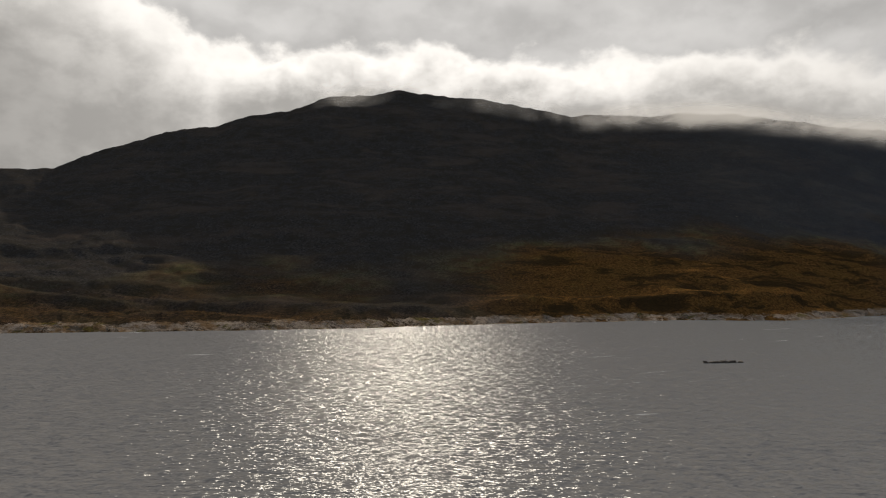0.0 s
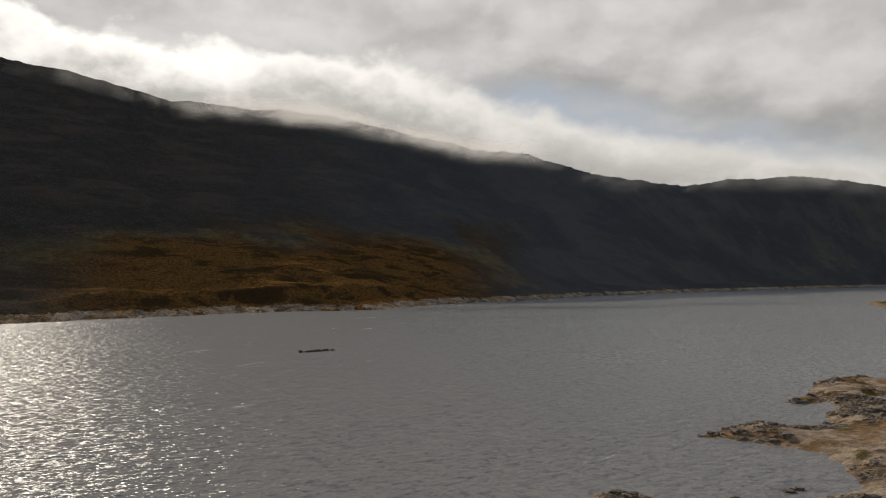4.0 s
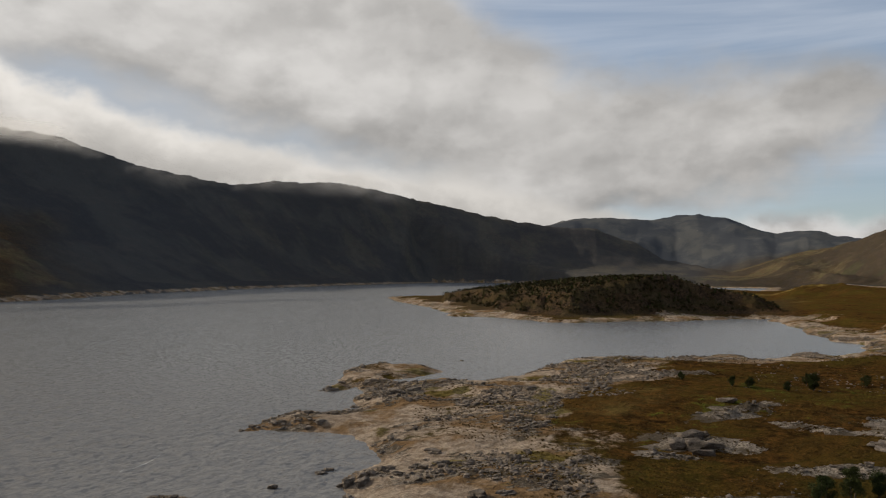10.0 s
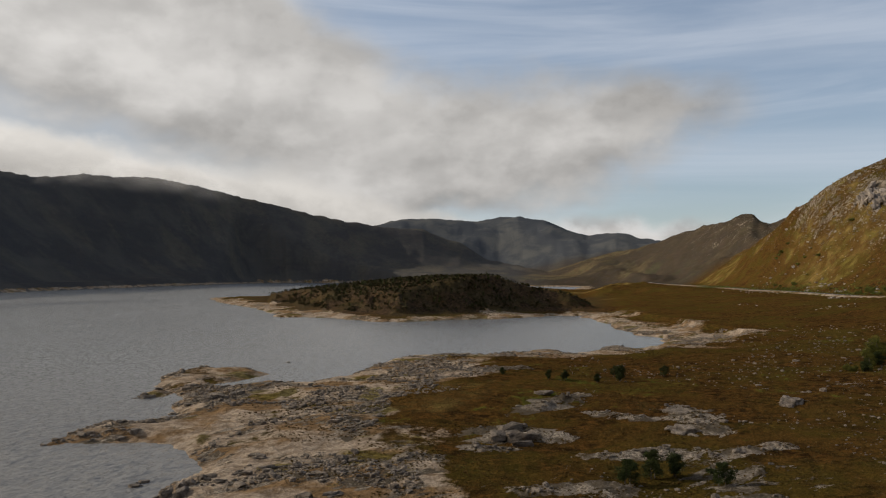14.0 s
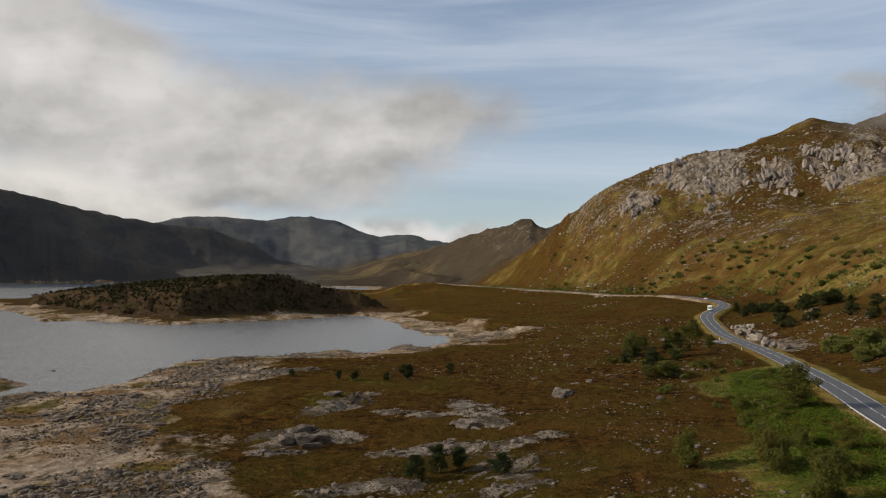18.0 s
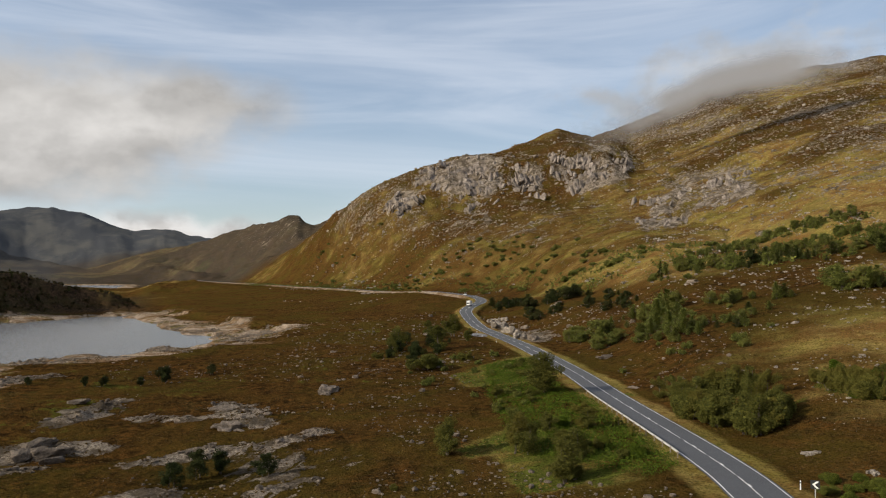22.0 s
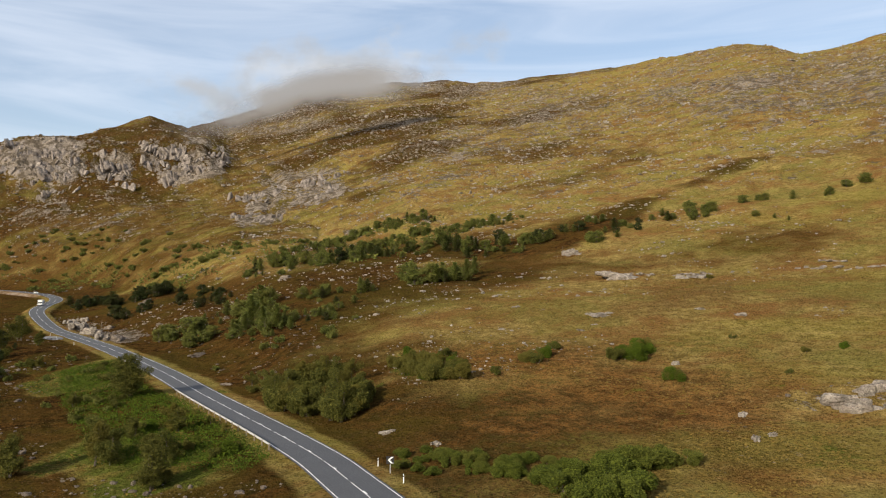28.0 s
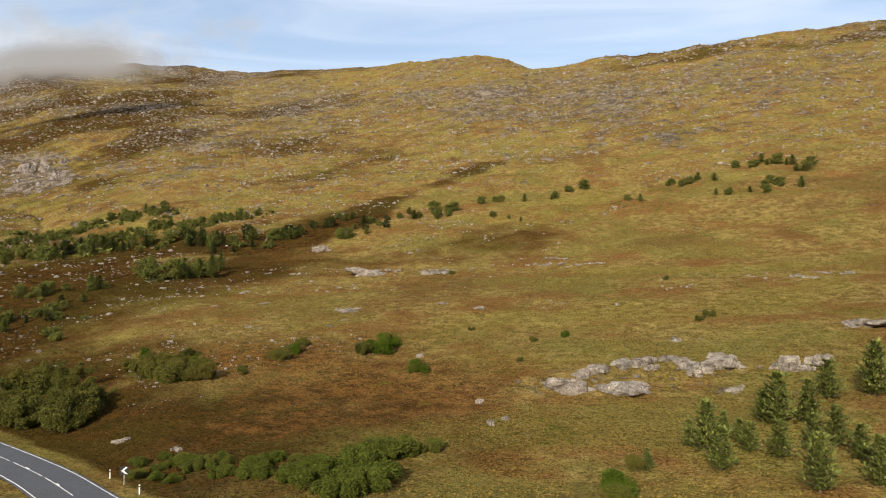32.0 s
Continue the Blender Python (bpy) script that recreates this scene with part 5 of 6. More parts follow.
YOUNG_PINES = [
    (8.9, -91.5, 5.3), (7.1, -87.3, 4.3), (1.8, -100.4, 5.8), (-1.6, -101.5, 4.9), (-4.1, -111.4, 4.6), (3.4, -101.5, 3.7),
    (1.4, -91.7, 3.8), (-2.3, -84.0, 5.4), (-4.3, -96.0, 4.2), (-2.0, -94.2, 3.9), (4.5, -92.6, 3.1), (5.7, -94.9, 2.5),
    (-6.5, -92.4, 3.4), (-7.7, -86.1, 4.6), (-9.6, -112.5, 6.5), (14.5, -85.6, 2.3), (7.5, -96.5, 2.8), (10.9, -92.9, 2.8),
]
SLOPE_PINES = [
    (217.9, -121.8, 4.4), (230.4, -118.0, 5.0), (195.5, -127.4, 9.5), (179.0, -120.3, 7.0), (175.4, -122.4, 7.2), (220.8, -138.4, 6.1),
    (190.6, -122.3, 5.0), (167.8, -121.5, 3.7), (170.3, -179.9, 6.6), (167.1, -185.4, 6.6), (162.7, -186.2, 7.6), (169.3, -197.7, 6.5),
    (195.2, -169.4, 3.8), (197.9, -155.1, 3.0), (178.9, -134.6, 2.3), (172.0, -142.3, 2.3),
]
GORSE = [
    (61.9, -68.0, 1.8), (60.6, -68.8, 1.6), (57.7, -68.8, 1.2), (52.8, -66.6, 1.9), (51.4, -67.7, 1.9), (48.9, -67.2, 2.1),
    (47.2, -67.9, 2.1), (43.5, -65.4, 2.5), (43.8, -69.0, 2.8), (43.9, -72.6, 2.9), (43.8, -76.1, 2.8), (43.2, -78.9, 2.9),
    (42.5, -80.3, 2.7), (40.9, -81.6, 2.3), (39.2, -82.6, 1.7), (39.6, -63.9, 2.4), (38.9, -66.5, 2.6), (39.3, -70.7, 2.4),
    (41.2, -63.4, 1.9), (67.0, -64.7, 1.2), (64.3, -64.5, 1.3), (61.7, -64.3, 1.3), (46.5, -79.4, 1.6), (14.5, -73.6, 1.9),
]
OUTCROP = [
    (31.5, -109.8, 5.0, 2.5), (28.6, -109.9, 5.0, 3.5), (27.9, -115.4, 4.4, 3.1), (24.8, -109.7, 3.0, 2.0), (21.3, -110.0, 6.9, 2.8),
    (24.6, -122.3, 4.6, 2.0), (21.6, -120.2, 5.4, 3.1), (19.5, -118.1, 2.6, 1.8), (16.3, -121.6, 4.2, 2.7), (13.4, -118.0, 3.8, 3.1),
    (10.7, -120.2, 5.9, 3.9), (7.7, -121.6, 2.2, 1.6), (0.6, -121.8, 3.9, 4.1), (-2.8, -127.2, 5.8, 3.7), (-1.6, -122.4, 2.7, 2.2),
    (6.9, -112.9, 2.5, 1.2),
]
BOULDERS = [
    (18.4, -137.2, 2.2, 1.6), (40.4, -102.1, 1.4, 1.1), (35.7, -93.8, 1.3, 1.2), (34.3, -95.7, 0.9, 0.7), (67.9, -71.9, 1.2, 0.9),
    (79.6, -74.4, 2.7, 0.8), (59.5, -121.8, 1.4, 1.4), (160.5, -243.7, 6.4, 3.9), (117.5, -206.6, 12.9, 2.1), (97.8, -209.6, 7.5, 2.0),
    (93.8, -153.3, 5.0, 1.2), (64.2, -161.8, 2.8, 1.4), (-12.1, -150.6, 7.3, 2.0), (104.2, -130.7, 1.2, 1.2),
]
KNOLLS = [
    (136.2, 22.5, 8.1, 4.9), (142.8, 25.2, 5.3, 3.7), (178.6, -28.0, 6.1, 3.7), (149.3, -6.0, 6.6, 2.9), (170.6, -5.7, 6.3, 2.3),
    (182.9, 24.9, 5.4, 2.2), (180.1, -29.0, 6.2, 3.2), (212.3, -66.9, 3.9, 2.6), (294.1, -86.8, 4.5, 2.3), (188.1, -106.9, 5.4, 1.9),
    (142.6, -87.0, 3.4, 1.7), (340.5, -166.6, 8.9, 5.0), (252.2, -180.0, 8.7, 2.7),
]
HILL_ROCKS = [
    (117.9, -209.0, 12.4, 3.7), (98.7, -211.5, 7.7, 2.3), (70.5, -229.6, 10.6, 3.2), (58.4, -231.3, 12.3, 3.7), (95.2, -155.4, 4.0, 1.2), (112.0, -172.8, 3.8, 1.1),
    (116.9, -174.8, 2.3, 0.7), (113.0, -180.0, 1.9, 0.6), (149.8, -187.5, 2.1, 0.6), (126.9, -145.5, 1.7, 0.5), (118.3, -153.6, 2.6, 0.8), (18.5, -137.9, 2.3, 0.7),
    (14.5, -139.3, 1.0, 0.5), (40.8, -102.9, 1.5, 0.5), (36.0, -95.0, 1.5, 0.5), (34.7, -96.2, 1.1, 0.5), (68.2, -72.4, 1.2, 0.5), (79.5, -74.3, 2.1, 0.6),
    (-2.2, -205.4, 5.4, 1.6), (-10.0, -214.1, 6.9, 2.1), (-12.2, -151.6, 6.7, 2.0), (5.9, -205.0, 2.3, 0.7), (65.1, -162.2, 2.6, 0.8), (75.2, -166.0, 2.7, 0.8),
    (89.1, -138.7, 2.4, 0.7), (89.0, -143.1, 2.0, 0.6), (60.5, -123.9, 1.2, 0.5), (164.1, -248.9, 4.4, 1.3), (68.8, -239.6, 4.4, 1.3), (236.6, -444.7, 18.7, 5.6),
    (181.8, -499.5, 15.8, 4.8), (246.2, -325.8, 7.5, 2.3), (571.6, -472.7, 25.3, 7.6), (522.7, -468.2, 24.0, 7.2),
]
ROAD_CUT = [
    (350.9, -136.4, 6.1, 4.4), (325.7, -130.2, 6.7, 6.2), (300.3, -124.4, 7.2, 6.2), (272.1, -116.3, 6.5, 4.8), (261.6, -116.8, 7.2, 3.8),
    (354.0, -143.6, 5.6, 3.4), (311.6, -136.4, 6.0, 3.5),
]
SHORE_ROCKS = [
    (173.3, 125.7, 6.9, 1.9), (96.5, 66.7, 3.5, 2.2), (96.9, 64.3, 2.9, 1.7), (176.6, 114.0, 4.0, 1.9), (166.6, 101.5, 4.9, 2.0),
    (154.4, 105.2, 1.9, 1.6), (174.6, 101.2, 4.5, 1.8), (130.4, 97.4, 3.1, 1.2), (127.4, 98.1, 2.4, 0.9), (109.8, 57.3, 2.7, 1.1),
    (106.3, 47.9, 2.6, 1.2), (116.9, 63.2, 2.9, 1.2), (102.1, 61.1, 1.6, 0.9), (94.3, 44.1, 3.8, 1.7), (97.5, 41.4, 3.4, 1.6),
    (170.2, 59.8, 3.5, 1.2), (92.3, 63.7, 2.0, 1.0), (120.0, 109.1, 1.4, 0.8), (123.8, 109.4, 2.2, 1.0), (126.2, 106.1, 2.7, 0.8),
]

set_rocks("outcrop", OUTCROP, "pale weathered rock outcrop in the grassy slope", "outcrop blocks", 0.34, 1.0, PALE_CRAGS)
set_rocks("boulder", BOULDERS, "pale grey boulder lying in rough grass", "hillside boulders", 0.3, 1.0, PALE_CRAGS)
broken = []
for x, y, w_, h in HILL_ROCKS:
    pieces = 1 if w_ < 4 else int(2 + w_ / 3)
    for k in range(pieces):
        u = 0.0 if pieces == 1 else (k / (pieces - 1) - 0.5) * w_ + rnd.gauss(0, 0.5)
        d_ = math.hypot(x, y)
        broken.append((x - u * y / d_ + rnd.gauss(0, 0.12 * w_) * x / d_, y + u * x / d_ + rnd.gauss(0, 0.12 * w_) * y / d_, min(w_, 3.2) * rnd.uniform(0.5, 1.0), min(h, 1.1)))
set_rocks("boulder", broken, "low pale rock showing through hillside grass", "hillside rocks", 0.40, 1.0, PALE_CRAGS)
set_rocks("boulder", KNOLLS, "grey angular boulder bedded in the moor", "moor boulders", 0.3, 0.8, CRAGS)
set_rocks("rock_face", ROAD_CUT, "bare grey rock of the roadside cutting", "rocks of the cutting", 0.30, 1.2, CRAGS + PALE_CRAGS)
set_rocks("boulder", SHORE_ROCKS, "brown-grey boulder on the stony shore", "shore boulders", 0.3, 1.0, CRAGS)
set_rocks("boulder", [(x, y, 2.2, 0.9) for x, y in ROCKS_AWASH], "dark boulder awash in the loch", "rocks awash", 0.15, 1.0, ROCKS, -0.1)
reef = np.array(REEF)
set_rocks("reef", [(x, y, w_, 1.6) for (x, y), w_ in zip(np.linspace(reef[0], reef[2], 5).tolist(), (3.5, 5, 4.5, 4, 3))], "low dark rocks of a reef in the loch", "reef rocks", 0.2, 1.0, ROCKS, -0.1)

# buttresses of the crag: ribs of rock standing out of the slope
def buttress_mesh(seed):
    r = random.Random(seed)
    bm = bmesh.new()
    for k in range(7):
        tall = r.uniform(0.45, 1.0)
        hull_block(bm, r, ((k - 3) * 0.15 + r.uniform(-0.04, 0.04), r.uniform(-0.12, 0.12), r.uniform(-0.15, 0.12)), (r.uniform(0.16, 0.3), r.uniform(0.25, 0.5), tall), 20)
    for v in bm.verts:
        v.co += Vector((noise.noise(v.co * 7 + Vector((seed, 0, 0))), noise.noise(v.co * 7 + Vector((0, seed, 0))), noise.noise(v.co * 7 + Vector((0, 0, seed))))) * 0.05
    me = bpy.data.meshes.new("buttress")
    bm.to_mesh(me)
    bm.free()
    me.materials.append(CRAG_STONE)
    return me


def slope_places(spots, near, far):
    """Where the slope shows at (bearing, rise): x, y, z."""
    b = np.array([q[0] for q in spots])
    r = np.array([q[1] for q in spots])
    D = np.geomspace(near, far, 420)[:, None] + 0 * b[None]
    x, y = D * np.sin(np.radians(b)), D * np.cos(np.radians(b))
    z = height(x, y)[0]
    seen = np.degrees(np.arctan2(z - H, D)) > r
    k, c = seen.argmax(0), np.arange(len(b))
    good = seen.any(0)
    return [(float(x[i, j]), float(y[i, j]), float(z[i, j])) for i, j in zip(k[good], c[good])]


BUTTRESSES = [buttress_mesh(300 + k) for k in range(7)]
for outline, count in zip(CRAG_FACES, (62, 14, 10, 16, 58, 12, 30)):
    lo, hi = np.min(outline, 0), np.max(outline, 0)
    spots = []
    while len(spots) < count:
        q = (rnd.uniform(lo[0], hi[0]), rnd.uniform(lo[1], hi[1]))
        if inside_distance(np.array([q[0]]), np.array([q[1]]), outline)[0] > 0.05:
            spots.append(q)
    for x, y, z in slope_places(spots, 480, 1130):
        size = rnd.uniform(12, 30) * (0.45 + 0.55 * min(1.0, math.hypot(x, y) / 1000))
        ob = tagged(new("buttress", rnd.choice(BUTTRESSES)), "bare grey rock buttress on the hill's crag", "rock", "crag buttresses")
        ob.matrix_basis = pose(x, y, z - 0.2 * size, 0, 0, -math.degrees(math.atan2(x, y)) + rnd.uniform(-35, 35)) @ pose(0, 0, 0, rnd.uniform(-52, -30), rnd.uniform(-16, 16), 0) @ Matrix.Diagonal((size * rnd.uniform(0.8, 1.3), size * 0.55, size * rnd.uniform(0.75, 1.1), 1))

# loose stones along the drawn-down shore and on the hill
g_ = np.random.default_rng(5)
cand = np.stack([g_.uniform(60, 480, 110000), g_.uniform(-45, 165, 110000)], -1)
cz, cin, cgap, cb, cd = height(cand[:, 0], cand[:, 1])
stony = ridged(cand[:, 0], cand[:, 1], 22, 4, 71) + 0.8 * fbm(cand[:, 0], cand[:, 1], 6, 3, 72)
strand = inside_distance(cand[:, 0], cand[:, 1], STRAND)
ok = (cin < -0.4) & ((cin > -34) | (strand > 0)) & (stony + 0.7 * fbm(cand[:, 0], cand[:, 1], 30, 3, 75) > 0.74) & (cd > 70)
shore_spots = cand[ok][:11000]
stone_field("shore_stones", "loose angular stones over the pale sandy shore", shore_spots, np.clip(g_.lognormal(-0.75, 0.55, len(shore_spots)), 0.2, 1.9), 6, SHORE_STONE)
ang, dist = np.radians(g_.uniform(96, 188, 23000)), np.exp(g_.uniform(math.log(110), math.log(1300), 23000))
hx, hy = dist * np.sin(ang), dist * np.cos(ang)
hz, hin, hgap, hb, hd = height(hx, hy)
high = smooth(np.degrees(np.arctan2(hz - H, hd)), -3, 9)
clump = 0.7 * fbm(hx, hy, 150, 5, 73) + 0.5 * fbm(hx, hy, 25, 3, 74)
ok = (g_.random(len(hd)) < 0.16 + 0.3 * smooth(hb, 126, 134) + 0.84 * smooth(hd, 230, 420)) & (clump + 0.34 * high + 0.10 * smooth(hb, 120, 130) > 0.18) & (hgap > 12) & (hin < -40) & ((high > 0.02) | (hb > 116))
hx, hy, hd = hx[ok][:6500], hy[ok][:6500], hd[ok][:6500]
each = np.minimum(g_.geometric(0.3, len(hx)), 9)
cx, cy, cdist = np.repeat(hx, each), np.repeat(hy, each), np.repeat(hd, each)
wide_, turn_ = np.repeat(g_.lognormal(1.0, 0.6, len(hx)) * (0.4 + hd / 300), each), np.repeat(g_.normal(0.6, 0.5, len(hx)), each)
oa, ob_ = g_.normal(0, 1, len(cx)) * wide_, g_.normal(0, 0.32, len(cx)) * wide_
hill_spots = np.stack([cx + oa * np.cos(turn_) - ob_ * np.sin(turn_), cy + oa * np.sin(turn_) + ob_ * np.cos(turn_)], -1)
stone_field("hill_stones", "clustered pale rocks and stones over the grassy hillside", hill_spots, np.clip(g_.lognormal(-0.6, 0.6, len(hill_spots)), 0.2, 2.2) * (0.12 + np.clip(cdist / 400, 0, 2.6)), 8, PALE_STONE)

# small stones showing through the heather of the moor
ma, md = np.radians(g_.uniform(84, 128, 26000)), np.exp(g_.uniform(math.log(85), math.log(430), 26000))
mx, my = md * np.sin(ma), md * np.cos(ma)
mz_, min_, mgap, _, _ = height(mx, my)
ok = (min_ < -8) & (mgap > 9) & (fbm(mx, my, 60, 4, 76) + 0.7 * fbm(mx, my, 12, 3, 77) > -0.05) & (inside_distance(mx, my, BRACKEN) < -4) & (g_.random(len(mx)) < 0.25)
moor_spots = np.stack([mx, my], -1)[ok][:3400]
stone_field("moor_stones", "small pale stones showing through the heather", moor_spots, np.clip(g_.lognormal(-1.35, 0.6, len(moor_spots)), 0.12, 1.2) * (0.7 + md[ok][:3400] / 330), 9, SHORE_STONE)

slab_spots = []
for ax, ay, bx, by, half in SLABS:
    for _ in range(int(12 + 2.5 * math.hypot(bx - ax, by - ay))):
        u = rnd.random()
        slab_spots.append((ax + (bx - ax) * u + rnd.gauss(0, half * 0.7), ay + (by - ay) * u + rnd.gauss(0, half * 0.7)))
slab_spots = np.array(slab_spots)
stone_field("slab_stones", "broken angular stones lying about bare rock slabs", slab_spots, np.clip(g_.lognormal(-0.9, 0.6, len(slab_spots)), 0.2, 1.6), 12)

# ---- trees and bushes ----
def strewn(outline, count, low, high):
    """Spots strewn over the ground inside an outline, a little beyond it too."""
    p = np.array(outline)
    out = []
    while len(out) < count:
        q = np.array([rnd.uniform(p[:, k].min(), p[:, k].max()) for k in (0, 1)])
        if inside_distance(q[:1], q[1:], outline)[0] > 0:
            out.append((q[0], q[1], low + (high - low) * rnd.random() ** 1.4))
    return out


birch_kinds = [broadleaf("birch_tree", 11 + k, 0.30, 8500, 0.018, BIRCH_LEAF, "small birch tree turning brown in autumn", "tree", 1 + k % 3) for k in range(4)]
plant_all(birch_kinds, [(x, y, 1.15 * h) for x, y, h in BIRCHES], "trees below the road", 1.1)
plant_all(birch_kinds, ROADSIDE_BIRCHES, "birches above the road")
scrub_kinds = [broadleaf("scrub_tree", 31 + k, 0.34, 4000, 0.030, DARK_LEAF, "small dark green tree on the open moor", "tree", 2) for k in range(2)]
plant_all(scrub_kinds, MOOR_TREES, "moor trees")
bush_kinds = [bush("bush", 41 + k, 8000, 0.030, BIRCH_LEAF if k else BRACKEN_LEAF, "rounded leafy bush in rough grass", "bush") for k in range(3)]
plant_all(bush_kinds, LOW_BUSHES, "bushes on the slope")
gorse_kinds = [bush("gorse_bush", 51 + k, 7000, 0.034, GORSE_LEAF, "dense low green gorse bush beside the road", "bush") for k in range(2)]
plant_all(gorse_kinds, GORSE, "gorse by the road", 1.25)
plant_all(gorse_kinds, strewn(GORSE_PATCH, 46, 0.6, 1.7), "gorse by the road", 1.25)
plant_all(bush_kinds, SLOPE_BUSHES, "bushes on the slope")
plant_all(bush_kinds, strewn(CLUMP, 16, 0.9, 2.4), "bushes on the slope")
plant_all(birch_kinds + bush_kinds[1:], strewn(THICKET, 40, 2.6, 5.6), "birches above the road")
plant_all(birch_kinds, BRACKEN_BIRCHES, "trees below the road", 1.15)
plant_all(bush_kinds, strewn(BRACKEN, 30, 0.8, 2.6), "bushes below the road")
plant_all(scrub_kinds, strewn(MOOR_GROVE, 22, 2.0, 5.0), "moor grove", 1.1)
pine_kinds = [conifer("young_pine", 61 + k, 0.32, 20, NEEDLE, "young green pine tree in rough grass", "tree") for k in range(4)]
plant_all(pine_kinds, [(x, y, 1.15 * h) for x, y, h in YOUNG_PINES], "young pines", 1.05)
plant_all(pine_kinds[:2], SLOPE_PINES, "pines on the slope")
plant_all(pine_kinds, strewn(PINE_GROVE, 12, 1.6, 3.5), "pine grove above the road")
dark_kinds = [conifer("conifer", 71 + k, 0.48, 13, DARK_NEEDLE, "dark conifer in a belt across the hill", "tree", 0.4) for k in range(2)]


def belt(line, count, wide, low, high, knots=0):
    """Spots strewn along a line, or in knots along it."""
    p = np.array(line, float)
    seg = np.r_[0, np.cumsum(np.hypot(*np.diff(p, axis=0).T))]
    out = []
    middles = [(rnd.random() * seg[-1], rnd.gauss(0, wide * 1.6)) for _ in range(knots)]
    for _ in range(count):
        u = rnd.random() * seg[-1]
        if knots:
            u, off = rnd.choice(middles)
            u += rnd.gauss(0, 16)
            k_ = float(np.interp(u, seg, p[:, 0])), float(np.interp(u, seg, p[:, 1]))
            s_ = off / math.hypot(*k_)
            out.append((k_[0] * (1 + s_) + rnd.gauss(0, 4), k_[1] * (1 + s_) + rnd.gauss(0, 4), rnd.uniform(low, high)))
            continue
        out.append((float(np.interp(u, seg, p[:, 0])) + rnd.gauss(0, wide), float(np.interp(u, seg, p[:, 1])) + rnd.gauss(0, wide), rnd.uniform(low, high)))
    return out


UPPER_ROW = [(319, -228), (320, -244), (334, -280), (311, -288), (286, -289)]
MIDDLE_ROW = [(302, -253), (267, -260), (252, -268), (244, -284), (230, -297)]
DARK_ROW = [(300, -196), (269, -200), (267, -224), (258, -236), (238, -240), (219, -246), (189, -244)]
HILL_CLUMPS = [(167.8, -185.3, 6), (172.3, -182, 6.5), (187.4, -162.8, 4.5), (200, -156.4, 4), (188.4, -255.7, 5.5), (183.5, -261.8, 5.5), (179.7, -275.5, 4.5), (178.3, -291.6, 4), (163.1, -288.4, 4.5), (160.5, -262.6, 5), (154.4, -276.4, 3.5), (150.5, -296, 4.5), (137.3, -298.9, 5), (174.5, -131.3, 3.5), (167, -131.8, 3.5), (176.9, -148.8, 3)]
FAR_CLUMPS = [(20.9, -369.6, 4.5), (11.5, -370.5, 5), (0, -369.2, 5), (-8.6, -356.1, 5), (12.3, -326.1, 4), (3.1, -329.6, 4.5), (42.7, -347.3, 4), (36.8, -347, 4.5), (61.2, -322.8, 3.5), (103.5, -333, 4), (88, -348.4, 4.5), (22.4, -320.8, 4), (104, -296.1, 2.8), (129.4, -325.6, 4), (151, -308.3, 4.5), (145.8, -312, 5)]
FOOT_CLUMPS = [(713, -212.6), (697.9, -227), (654.7, -241.9), (618.1, -252.8), (540.8, -252.6), (604.8, -233.7), (522.6, -231.9), (486.3, -233), (425.3, -219.1), (395.7, -215.9), (449.3, -242.4), (374.7, -220.8), (758.1, -190), (1026.9, -168.4), (1127.1, -168), (966.1, -172.9), (660, -269.9), (720.6, -238.2), (624.9, -262.8), (724.7, -196.9), (698.5, -223.4)]
BEND_TREES = [(420.3, -168.4, 6), (408.2, -171.7, 6.5), (396.1, -173.5, 6.5), (372.2, -171.7, 6), (327, -156.7, 6), (357.1, -179.6, 6.5), (352.7, -183.8, 6), (294.1, -167.8, 5), (318.3, -172.7, 4.5), (277.7, -163.6, 4)]
GROVE_PINES = [(230.5, -140.9, 5.5), (216.7, -138, 6), (221.3, -145.3, 8), (215.8, -144.5, 8.5), (183.3, -125.7, 4.5), (178.9, -127.5, 4), (197.6, -122.7, 4), (192.7, -123.4, 4.5), (177, -120.2, 3.5), (212.2, -137.9, 6)]
ROADSIDE_BUSHES = [(231.2, -117.4, 4.5), (228.3, -119.2, 4.2), (220.7, -122.5, 6), (202.2, -112.1, 4), (204.2, -120.3, 3.5), (204.4, -117.8, 3), (188.6, -117.1, 3)]


def round_about(spots, count, along_, across, low=0.55):
    """Spots gathered round each given one, drawn out along the slope."""
    out = []
    for x, y, h in spots:
        d = math.hypot(x, y)
        for _ in range(count):
            a, c = rnd.gauss(0, along_), rnd.gauss(0, across)
            out.append((x - a * y / d + c * x / d, y + a * x / d + c * y / d, h * rnd.uniform(low, 1.05)))
    return out


hill_kinds = [broadleaf("hill_tree", 131 + k, 0.42, 2600, 0.042, SHRUB_LEAF if k else DARK_LEAF, "bushy green tree on the hillside", "tree", 2 + k, 0.06) for k in range(3)]
sapling_kinds = [conifer("hill_pine", 141 + k, 0.40, 12, NEEDLE if k else DARK_NEEDLE, "bushy young pine on the heather slope", "tree", 0.55) for k in range(3)]
plant_all(hill_kinds[:1] + dark_kinds[:1], round_about(BEND_TREES, 5, 5.5, 3), "dark trees above the bend", 1.25)
plant_all(dark_kinds + hill_kinds + sapling_kinds, belt(DARK_ROW, 92, 7, 2.2, 6.4), "dark tree belt", 1.15)
plant_all(sapling_kinds[1:] + hill_kinds[1:], belt(UPPER_ROW, 80, 5, 2.0, 4.6), "young pine belt", 1.2)
plant_all(sapling_kinds[1:] + hill_kinds[1:], belt(MIDDLE_ROW, 85, 4.5, 2.0, 4.6), "young pine belt", 1.2)
